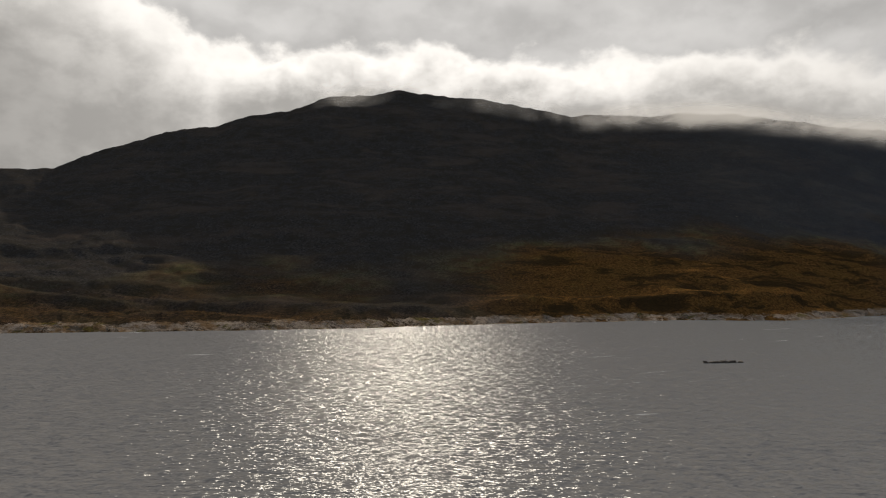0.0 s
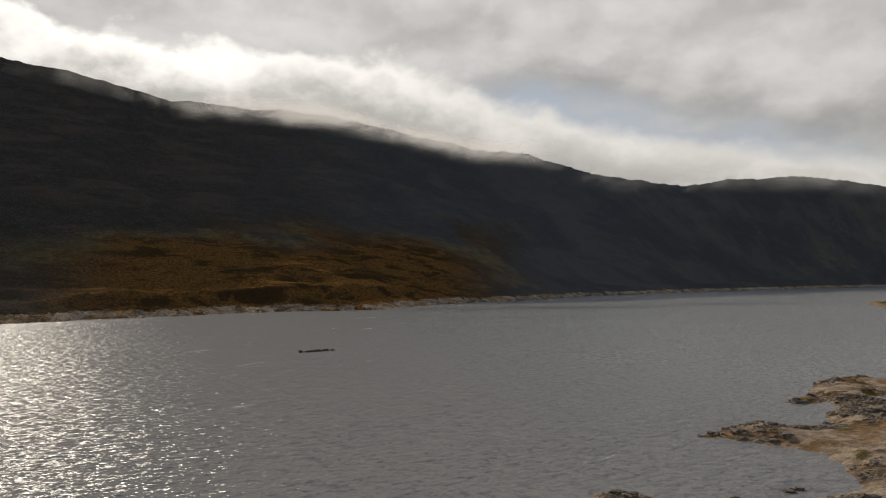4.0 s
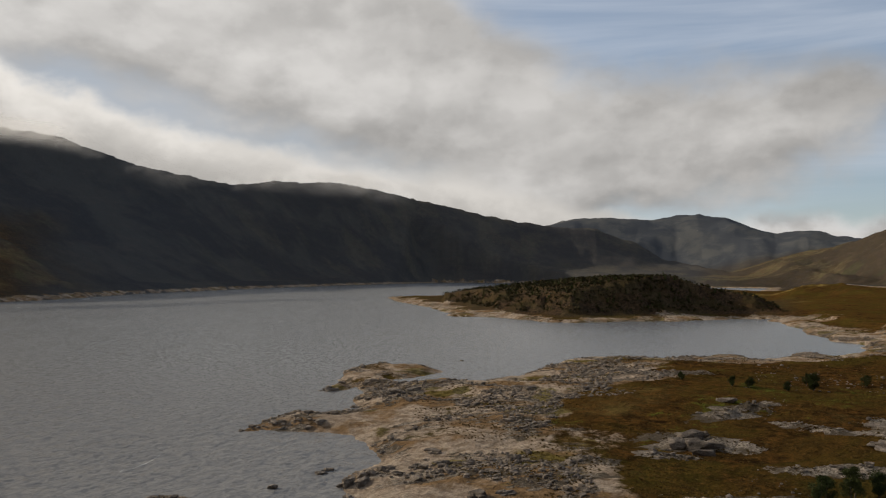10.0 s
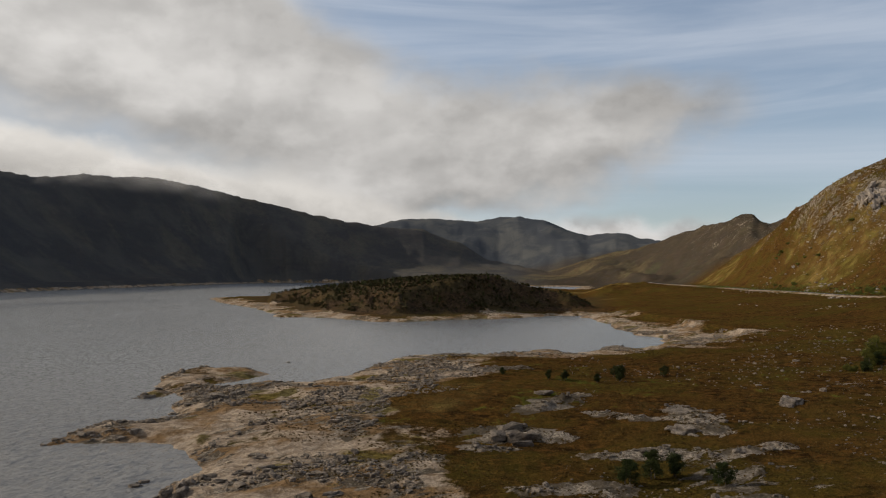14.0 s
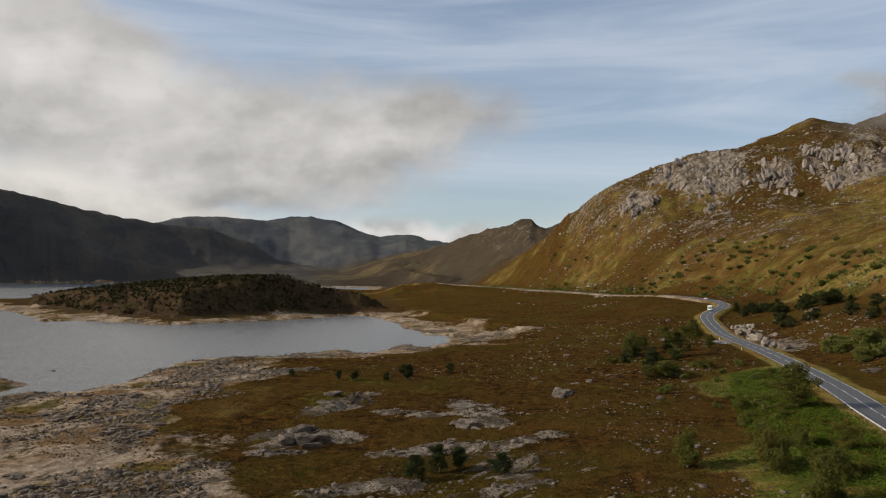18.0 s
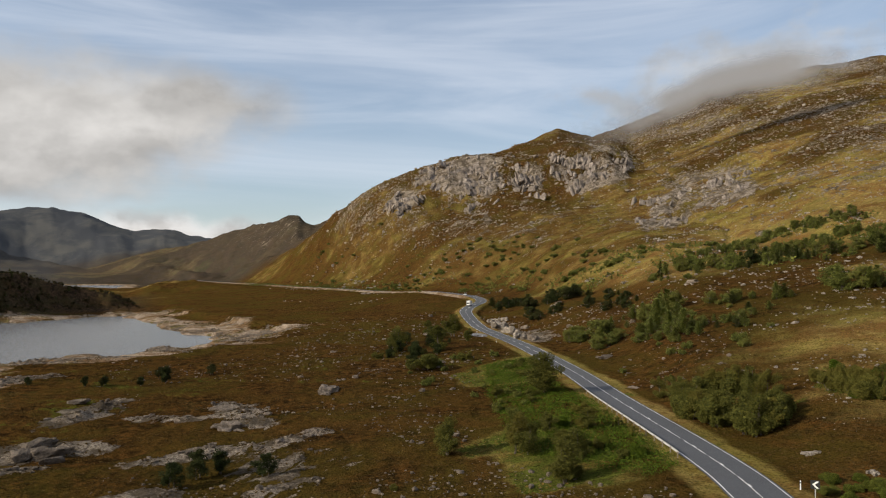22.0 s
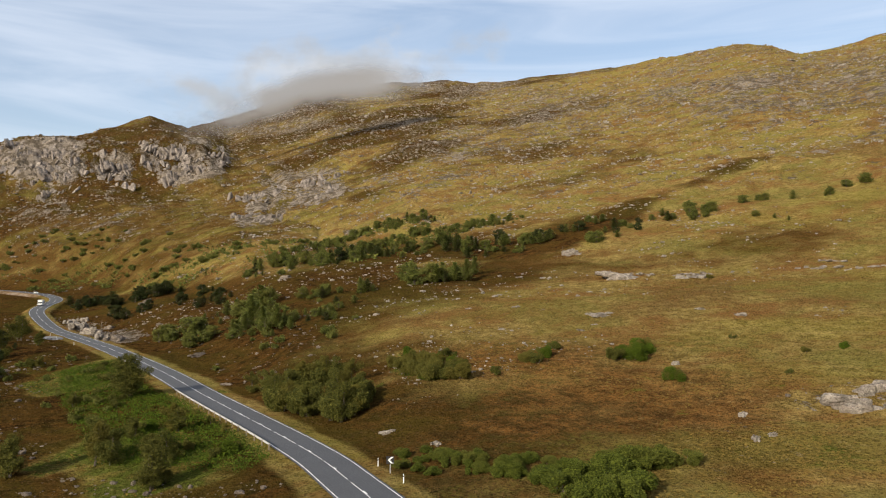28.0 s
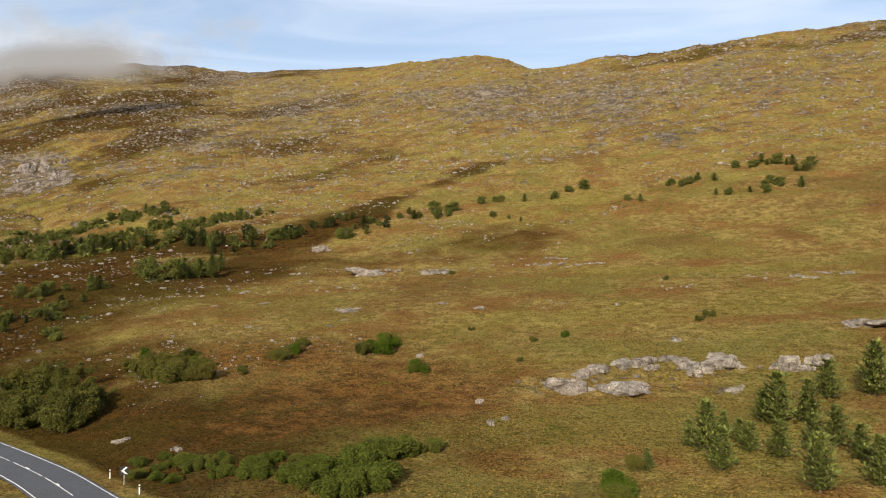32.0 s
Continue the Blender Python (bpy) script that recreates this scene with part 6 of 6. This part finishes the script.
plant_all(hill_kinds + sapling_kinds, round_about(HILL_CLUMPS, 4, 4, 2.5), "trees in the heather band", 1.25)
plant_all(sapling_kinds[1:] + hill_kinds[1:], round_about(FAR_CLUMPS, 3, 4, 2.5), "bushes high on the hill", 1.3)
plant_all(sapling_kinds[1:] + hill_kinds[1:], GROVE_PINES + round_about(GROVE_PINES, 2, 4, 3, 0.35), "pine grove above the road", 1.2)
plant_all(hill_kinds[1:], ROADSIDE_BUSHES + round_about(ROADSIDE_BUSHES, 1, 4, 3, 0.4), "bushes above the road", 1.35)
shrub_kinds = [bush("hillside_shrub", 81 + k, 700, 0.09, SHRUB_LEAF, "green shrub at the foot of the hill", "bush") for k in range(2)]
plant_all(shrub_kinds, round_about([(x, y, 4.2) for x, y in FOOT_CLUMPS], 6, 17, 6, 0.4), "shrubs at the hill foot", 1.3)
plant_all(shrub_kinds, belt([(1280, -70), (1060, -125), (880, -165), (760, -190), (658, -225), (540, -231), (430, -215)], 30, 17, 1.2, 3.6, 14), "shrubs at the hill foot")
for line in (DARK_ROW, UPPER_ROW, MIDDLE_ROW):
    plant_all(shrub_kinds, belt(line, 24, 7, 1.0, 2.8), "shrubs among the conifers", 1.2)
plant_all(shrub_kinds, belt([(215, -150), (165, -125), (130, -100)], 26, 9, 1.2, 2.6), "shrubs above the road")
plant_all(shrub_kinds[:1], belt([(235, -70), (180, -70), (130, -55)], 26, 8, 1.0, 2.2), "bracken clumps below the road")

# the wooded headland: small dark conifers along its crest and slopes
wood_kinds = [conifer("headland_conifer", 91 + k, 0.42, 7, DARK_NEEDLE, "small dark conifer of the headland wood", "tree", 0.45) for k in range(2)]
spots = []
while len(spots) < 300:
    wb = rnd.uniform(61.5, 84)
    wd = float(along([(60, 830), (66, 760), (72, 690), (80, 650), (86, 640)], np.array([wb]))[0]) + rnd.gauss(-40, 60)
    spots.append((wd * math.sin(radians(wb)), wd * math.cos(radians(wb)), rnd.uniform(2.2, 5.0)))
wz = ground_at([q[:2] for q in spots])
plant_all(wood_kinds, [q for q, g in zip(spots, wz) if g > 7], "headland wood")


def scrub(count, seed):
    """Low dark growth between the conifers of the headland."""
    r = np.random.default_rng(seed)
    bb, off = r.uniform(60.5, 86, count), r.normal(-30, 75, count)
    dd = along([(60, 830), (66, 760), (72, 690), (80, 650), (86, 640)], bb) + off
    x, y = dd * np.sin(np.radians(bb)), dd * np.cos(np.radians(bb))
    z = height(x, y)[0]
    ok_ = z > 4.5
    x, y, z = x[ok_], y[ok_], z[ok_]
    cv, cf = [], []
    rr = random.Random(seed)
    for px, py, pz in zip(x.tolist(), y.tolist(), z.tolist()):
        s_ = rr.uniform(0.8, 2.2)
        for _ in range(5):
            leaf(cv, cf, Vector((px + rr.gauss(0, s_ * 0.5), py + rr.gauss(0, s_ * 0.5), pz + rr.uniform(0, s_))), s_ * 0.7, rr)
    ob = link_mesh("headland_scrub", cv, cf, HEATH_SCRUB)
    tagged(ob, "dark heather and scrub between the headland conifers", "shrubs", kind="stuff")


scrub(5200, 19)


def foot_scrub(count, seed):
    """Low green growth in patches along the foot of the crag."""
    r = random.Random(seed)
    spots_ = belt([(1280, -70), (1060, -125), (880, -165), (760, -190), (658, -225), (540, -231), (430, -215), (330, -232), (240, -250)], count, 17, 0.7, 2.2, 90)
    cv, cf = [], []
    for (x, y, h), z in zip(spots_, ground_at([q[:2] for q in spots_]).tolist()):
        for _ in range(12):
            leaf(cv, cf, Vector((x + r.gauss(0, h * 0.8), y + r.gauss(0, h * 0.8), z + h * r.uniform(0.0, 0.9))), h * 0.4, r)
    tagged(link_mesh("hill_foot_scrub", cv, cf, SHRUB_LEAF), "low green scrub in patches along the foot of the hill", "shrubs", kind="stuff")


foot_scrub(1100, 29)


def bracken(count, seed):
    """Fronds of green bracken, each a few leaning leaflets."""
    r = random.Random(seed)
    spots_ = strewn(BRACKEN, count, 0.35, 0.95) + strewn(CLUMP, count // 12, 0.3, 0.7)
    cv, cf = [], []
    for (x, y, h), z in zip(spots_, ground_at([q[:2] for q in spots_]).tolist()):
        for _ in range(9):
            leaf(cv, cf, Vector((x + r.gauss(0, h * 0.7), y + r.gauss(0, h * 0.7), z + h * r.uniform(0.0, 0.75))), h * 0.17, r)
    tagged(link_mesh("bracken", cv, cf, BRACKEN_LEAF), "bright green bracken growing below the road", "bracken", kind="stuff")


bracken(7500, 23)
remove_kinds(hill_kinds + sapling_kinds + birch_kinds + scrub_kinds + bush_kinds + gorse_kinds + pine_kinds + dark_kinds + shrub_kinds + wood_kinds)


# tussocks of grass and heather on the near moor and slope
def tussocks(count, seed):
    r = np.random.default_rng(seed)
    a, dd = np.radians(r.uniform(60, 189, count)), 72 * np.exp(r.random(count) * math.log(330 / 72))
    x, y = dd * np.sin(a), dd * np.cos(a)
    z, inn, gap_, bb, _ = height(x, y)
    keep = (inn < -14) & (gap_ > 6.5) & (fbm(x, y, 9, 3, 141) > -0.12)
    tone = ground_masks(x, y, z, inn, gap_, bb, dd)["heath"][keep]
    x, y, z, dd = x[keep], y[keep], z[keep], dd[keep]
    n = len(x)
    size = (0.11 + 0.19 * r.random(n)) * (0.7 + dd / 300)
    blades = 5
    turn = r.random((n, blades)) * 6.283
    lean = 0.5 + 0.6 * r.random((n, blades))
    c, s = np.cos(turn), np.sin(turn)
    sz = size[:, None]
    foot = np.stack([x[:, None] + 0 * c, y[:, None] + 0 * c, z[:, None] - 0.08 + 0 * c], -1)
    tip = foot + np.stack([c * sz * lean, s * sz * lean, sz * (0.75 + 0 * c)], -1)
    wide_ = np.stack([-s * sz * 0.42, c * sz * 0.42, 0 * c], -1)
    mid = foot * 0.45 + tip * 0.55 + np.stack([0 * c, 0 * c, sz * (0.22 + 0 * c)], -1)
    v = np.stack([foot, mid - wide_, tip, mid + wide_], 2).reshape(-1, 3)
    k = np.arange(n * blades)[:, None] * 4
    f = np.concatenate([k + np.array([[0, 1, 2]]), k + np.array([[0, 2, 3]])], 0)
    me = bpy.data.meshes.new("tussocks")
    me.from_pydata(v.tolist(), [], f.tolist())
    me.attributes.new("heath", "FLOAT", "POINT").data.foreach_set("value", np.repeat(tone, blades * 4).astype(np.float32))
    me.materials.append(TUSSOCK)
    tagged(new("tussocks", me), "rough tussocks of autumn grass and heather", "grass", kind="stuff")


tussocks(60000, 15)


# ---- the road's furniture ----
def road_frame(x, y):
    """The nearest point of the road: index, way along it and to its left."""
    i = int(np.argmin(np.hypot(ROAD_LINE[:, 0] - x, ROAD_LINE[:, 1] - y)))
    a, b = ROAD_LINE[max(0, i - 1)], ROAD_LINE[min(len(ROAD_LINE) - 1, i + 1)]
    t = Vector((b - a)[:2].tolist()).normalized()
    return i, t, Vector((-t.y, t.x))


def box(bm, lo, hi, bevel=0.0):
    m = Matrix.Translation([(a + b) / 2 for a, b in zip(lo, hi)]) @ Matrix.Diagonal([b - a for a, b in zip(lo, hi)] + [1])
    made = bmesh.ops.create_cube(bm, size=1, matrix=m)
    if bevel:
        edges = {e for v in made["verts"] for e in v.link_edges}
        bmesh.ops.bevel(bm, geom=list(edges), offset=bevel, segments=2, affect="EDGES")


def cyl(bm, a, b, r, sides=10, r2=None):
    a, b = Vector(a), Vector(b)
    q = (b - a).to_track_quat("Z", "Y").to_matrix().to_4x4()
    bmesh.ops.create_cone(bm, cap_ends=True, segments=sides, radius1=r, radius2=r if r2 is None else r2, depth=(b - a).length, matrix=Matrix.Translation((a + b) / 2) @ q)


STEEL = plain_material("galvanised_steel", (0.58, 0.58, 0.57), 0.55, 0.25, 0.2, 2)
TIMBER = plain_material("post_timber", (0.26, 0.21, 0.16), 0.85, 0, 0.4, 5)
WHITE = plain_material("white_paint", (0.78, 0.78, 0.76), 0.5, 0, 0.12, 4)
BLACK = plain_material("black_paint", (0.018, 0.018, 0.02), 0.5, 0, 0.2, 4)
GLASS_DARK = plain_material("tinted_glass", (0.02, 0.024, 0.028), 0.08, 0, 0.1, 4)
RUBBER = plain_material("tyre_rubber", (0.02, 0.02, 0.02), 0.85, 0, 0.3, 9)
RED = plain_material("lamp_red", (0.35, 0.02, 0.015), 0.3, 0, 0.1, 4)
GRAVEL = plain_material("layby_gravel", (0.21, 0.20, 0.19), 0.9, 0, 0.35, 0.6)
SLATE = plain_material("roof_slate", (0.07, 0.075, 0.085), 0.7, 0, 0.3, 1)
HARLING = plain_material("white_harling", (0.72, 0.70, 0.66), 0.9, 0, 0.1, 1)

# centre line: long dashes with short gaps, and the lane arrow near the crest
for first in range(70, 150, 3):
    ribbon("centre_dash", (-0.075, 0.075), 0.078, PAINT, road, 0.012, first, first + 3)
near_line = spline(ROAD_LINE[4:71].tolist(), 1.0)
for first in range(0, len(near_line) - 10, 9):
    ribbon("centre_dash", (-0.06, 0.06), 0.078, PAINT, road, 0.012, first, first + 9, near_line)
for first in range(4, len(near_line) - 4, 9):
    ribbon("road_stud", (-0.22, -0.02), 0.083, WHITE, road, 0.012, first, first + 2, near_line)

# crash barrier on the loch side
i0 = road_frame(141.4, -73.7)[0]
i1 = road_frame(84.5, -61.5)[0]
barrier = empty("crash_barrier", "galvanised steel crash barrier on timber posts beside the road", "barrier")
rail_line = spline(ROAD_LINE[min(i0, i1):max(i0, i1) + 1].tolist(), 1.0)
t_ = np.gradient(rail_line, axis=0)
t_ /= np.linalg.norm(t_[:, :2], axis=1)[:, None]
side = np.stack([-t_[:, 1], t_[:, 0]], -1)
profile = [(0.0, 0.42), (0.05, 0.47), (0.05, 0.53), (0.0, 0.57), (0.05, 0.61), (0.05, 0.67), (0.0, 0.72), (-0.02, 0.72), (-0.02, 0.42)]
rv, rf = [], []
for p, n in zip(rail_line, side):
    for o, h in profile:
        rv.append((p[0] + n[0] * (3.95 - o), p[1] + n[1] * (3.95 - o), p[2] + h))
w_ = len(profile)
for i in range(len(rail_line) - 1):
    for k in range(w_):
        rf.append((i * w_ + k, i * w_ + (k + 1) % w_, (i + 1) * w_ + (k + 1) % w_, (i + 1) * w_ + k))
link_mesh("rail", rv, rf, STEEL, barrier)
for i in range(0, len(rail_line), 3):
    p, n = rail_line[i], side[i]
    bm = bmesh.new()
    box(bm, (-0.07, -0.06, -0.6), (0.07, 0.06, 0.66), 0.01)
    ob = part("post", bm, TIMBER, barrier)
    ob.matrix_basis = pose(p[0] + n[0] * 4.08, p[1] + n[1] * 4.08, p[2], 0, 0, math.degrees(math.atan2(n[1], n[0])))

# chevron sign
sign = empty("chevron_sign", "black road sign with a white chevron on a grey post", "road sign")
sx, sy = 65.9, -62.0
face = math.degrees(math.atan2(-sx, sy)) + 180  # towards the bend's traffic
bm = bmesh.new()
box(bm, (-0.45, -0.02, 1.05), (0.45, 0.02, 1.95), 0.01)
part("board", bm, BLACK, sign)
bm = bmesh.new()
for z0, z1, x0, x1 in ((1.13, 1.50, 0.12, -0.30), (1.50, 1.87, -0.30, 0.12)):
    v = [bm.verts.new(q) for q in ((x0, -0.027, z0), (x0 + 0.26, -0.027, z0), (x1 + 0.26, -0.027, z1), (x1, -0.027, z1))]
    bm.faces.new(v)
bmesh.ops.recalc_face_normals(bm, faces=bm.faces)
part("chevron", bm, WHITE, sign, "white painted chevron")
bm = bmesh.new()
cyl(bm, (0, 0.05, -0.5), (0, 0.05, 1.8), 0.045, 12)
part("post", bm, STEEL, sign)
sign.matrix_basis = pose(sx, sy, float(ground_at([(sx, sy)])[0]) + 0.02, 0, 0, 221)

# marker posts
marker = empty("marker_post", "short white marker post with a black band at the verge", "marker post", "verge markers")
bm = bmesh.new()
box(bm, (-0.06, -0.05, -0.3), (0.06, 0.05, 0.72), 0.012)
part("shaft", bm, WHITE, marker)
bm = bmesh.new()
box(bm, (-0.063, -0.053, 0.72), (0.063, 0.053, 0.86), 0.008)
part("band", bm, BLACK, marker, "black band")
bm = bmesh.new()
box(bm, (-0.06, -0.05, 0.86), (0.06, 0.05, 1.0), 0.012)
part("cap", bm, WHITE, marker)
marks = [(69.3, -63.2), (61.7, -60.1), (251.9, -99.4), (282.4, -105.6), (301, -110.2)]
mz = ground_at(marks)
for (x, y), z in zip(marks, mz):
    copy_thing(marker, pose(x, y, float(z), 0, 0, rnd.uniform(0, 60)))
remove_kinds([marker])

# lay-by beside the bend
lay = []
i, t, n = road_frame(292, -100)
c = ROAD_LINE[i]
for k in range(24):
    a = 6.283 * k / 24
    lay.append(Vector((c[0], c[1], 0)) + Vector((t.x, t.y, 0)) * 9 * math.cos(a) + Vector((n.x, n.y, 0)) * (7.5 + 3.2 * math.sin(a)))
lz = float(c[2]) + 0.02
layby = tagged(link_mesh("layby", [(p.x, p.y, lz) for p in lay] + [(p.x, p.y, lz - 1.2) for p in lay], [tuple(range(24))] + [(k + 24, (k + 1) % 24 + 24, (k + 1) % 24, k) for k in range(24)], GRAVEL), "small grey gravel lay-by beside the bend", "layby", kind="structure")


# ---- vehicles ----
def wheel(parent, x, y, r=0.34):
    bm = bmesh.new()
    cyl(bm, (x, y - 0.11, r), (x, y + 0.11, r), r, 20)
    tyre = part("wheel", bm, RUBBER, parent)
    bm = bmesh.new()
    cyl(bm, (x, y - 0.118, r), (x, y + 0.118, r), r * 0.6, 14)
    part("rim", bm, STEEL, tyre)


def extrude_side(outline, half, name, mat, parent, bevel=0.05):
    bm = bmesh.new()
    a = [bm.verts.new((x, -half, z)) for x, z in outline]
    b = [bm.verts.new((x, half, z)) for x, z in outline]
    bm.faces.new(a[::-1])
    bm.faces.new(b)
    for k in range(len(outline)):
        n = (k + 1) % len(outline)
        bm.faces.new((a[k], a[n], b[n], b[k]))
    bmesh.ops.recalc_face_normals(bm, faces=bm.faces)
    bmesh.ops.bevel(bm, geom=list(bm.edges), offset=bevel, segments=2, affect="EDGES")
    return part(name, bm, mat, parent)


def on_road(ob, x, y, lane, turn=0):
    i, t, n = road_frame(x, y)
    c = ROAD_LINE[i]
    ob.matrix_basis = pose(c[0] + n.x * lane, c[1] + n.y * lane, c[2] + 0.055, 0, 0, math.degrees(math.atan2(t.y, t.x)) + turn)


camper = empty("campervan", "white coachbuilt motorhome driving on the road", "campervan")
extrude_side([(-3.0, 0.45), (2.9, 0.45), (2.95, 0.95), (2.35, 1.15), (1.85, 1.75), (2.25, 1.95), (2.2, 2.6), (1.7, 2.85), (-2.95, 2.85), (-3.05, 2.6)], 1.08, "body", WHITE, camper, 0.06)
bm = bmesh.new()
v = [bm.verts.new(q) for q in ((2.365, -0.9, 1.19), (2.365, 0.9, 1.19), (1.905, 0.85, 1.74), (1.905, -0.85, 1.74))]
bm.faces.new(v)
bmesh.ops.recalc_face_normals(bm, faces=bm.faces)
part("windscreen", bm, GLASS_DARK, camper)
for s in (-1, 1):
    for x0, x1, z0, z1 in ((1.0, 1.75, 1.25, 1.75), (-0.6, 0.4, 1.5, 2.05), (-2.4, -1.5, 1.5, 2.05)):
        bm = bmesh.new()
        box(bm, (x0, s * 1.075 - 0.012, z0), (x1, s * 1.075 + 0.012, z1), 0.005)
        part("window", bm, GLASS_DARK, camper)
    bm = bmesh.new()
    box(bm, (2.88, s * 0.8 - 0.14, 0.72), (2.965, s * 0.8 + 0.14, 0.88), 0.02)
    part("headlamp", bm, STEEL, camper)
    bm = bmesh.new()
    box(bm, (-3.07, s * 0.9 - 0.08, 0.8), (-3.0, s * 0.9 + 0.08, 1.15), 0.02)
    part("tail_lamp", bm, RED, camper)
    for x in (1.95, -1.6):
        wheel(camper, x, s * 0.92)
on_road(camper, 413.9, -151.8, 1.6, 180)

car = empty("car", "small white hatchback car driving on the road", "car")
extrude_side([(-2.0, 0.35), (1.95, 0.35), (2.0, 0.7), (1.2, 0.9), (-1.95, 0.95), (-2.05, 0.7)], 0.86, "body", WHITE, car, 0.08)
extrude_side([(1.1, 0.9), (0.45, 1.42), (-1.2, 1.45), (-1.85, 0.95)], 0.74, "cabin", GLASS_DARK, car, 0.06)
extrude_side([(0.4, 1.43), (0.4, 1.48), (-1.15, 1.5), (-1.15, 1.45)], 0.66, "roof", WHITE, car, 0.015)
for s in (-1, 1):
    for x in (1.25, -1.3):
        wheel(car, x, s * 0.78, 0.31)
    bm = bmesh.new()
    box(bm, (1.93, s * 0.6 - 0.13, 0.6), (2.02, s * 0.6 + 0.13, 0.72), 0.02)
    part("headlamp", bm, STEEL, car)
on_road(car, 499.2, -171.5, 1.6, 180)


# ---- far cottages at the head of the loch ----
def cottage(length, x, y, turn, label):
    home = empty("cottage", label, "house", "far cottages")
    wz_, ridge_ = 3.2, 5.6
    bm = bmesh.new()
    box(bm, (-length / 2, -3.2, -2.0), (length / 2, 3.2, wz_))
    part("wall", bm, HARLING, home)
    for s in (-1, 1):
        bm = bmesh.new()
        v = [bm.verts.new(q) for q in ((-length / 2 - 0.3, s * 3.6, wz_ - 0.3), (length / 2 + 0.3, s * 3.6, wz_ - 0.3), (length / 2 + 0.3, 0, ridge_), (-length / 2 - 0.3, 0, ridge_))]
        f = bm.faces.new(v)
        bmesh.ops.solidify(bm, geom=[f], thickness=0.18)
        part("roof", bm, SLATE, home)
        bm = bmesh.new()
        v = [bm.verts.new(q) for q in ((s * length / 2, -3.2, wz_), (s * length / 2, 3.2, wz_), (s * length / 2, 0, ridge_ - 0.1))]
        bm.faces.new(v)
        part("gable", bm, HARLING, home)
        bm = bmesh.new()
        box(bm, (s * (length / 2 - 0.5) - 0.4, -0.4, ridge_ - 0.8), (s * (length / 2 - 0.5) + 0.4, 0.4, ridge_ + 0.9))
        part("chimney", bm, HARLING, home)
    for k in range(int(length // 3)):
        for s in (-1, 1):
            bm = bmesh.new()
            box(bm, (-length / 2 + 1.6 + 3 * k - 0.5, s * 3.2 - 0.04, 1.0), (-length / 2 + 1.6 + 3 * k + 0.5, s * 3.2 + 0.04, 2.2))
            part("window", bm, GLASS_DARK, home)
    home.matrix_basis = pose(x, y, float(ground_at([(x, y)])[0]) + 0.3, 0, 0, turn)


for k, (hb_, hd_, L) in enumerate(((87.3, 1750, 16), (87.9, 1760, 12), (88.5, 1740, 14), (86.7, 1790, 10))):
    cottage(L, hd_ * math.sin(radians(hb_)), hd_ * math.cos(radians(hb_)), 80 + 9 * k, "white cottage with a slate roof at the loch head")
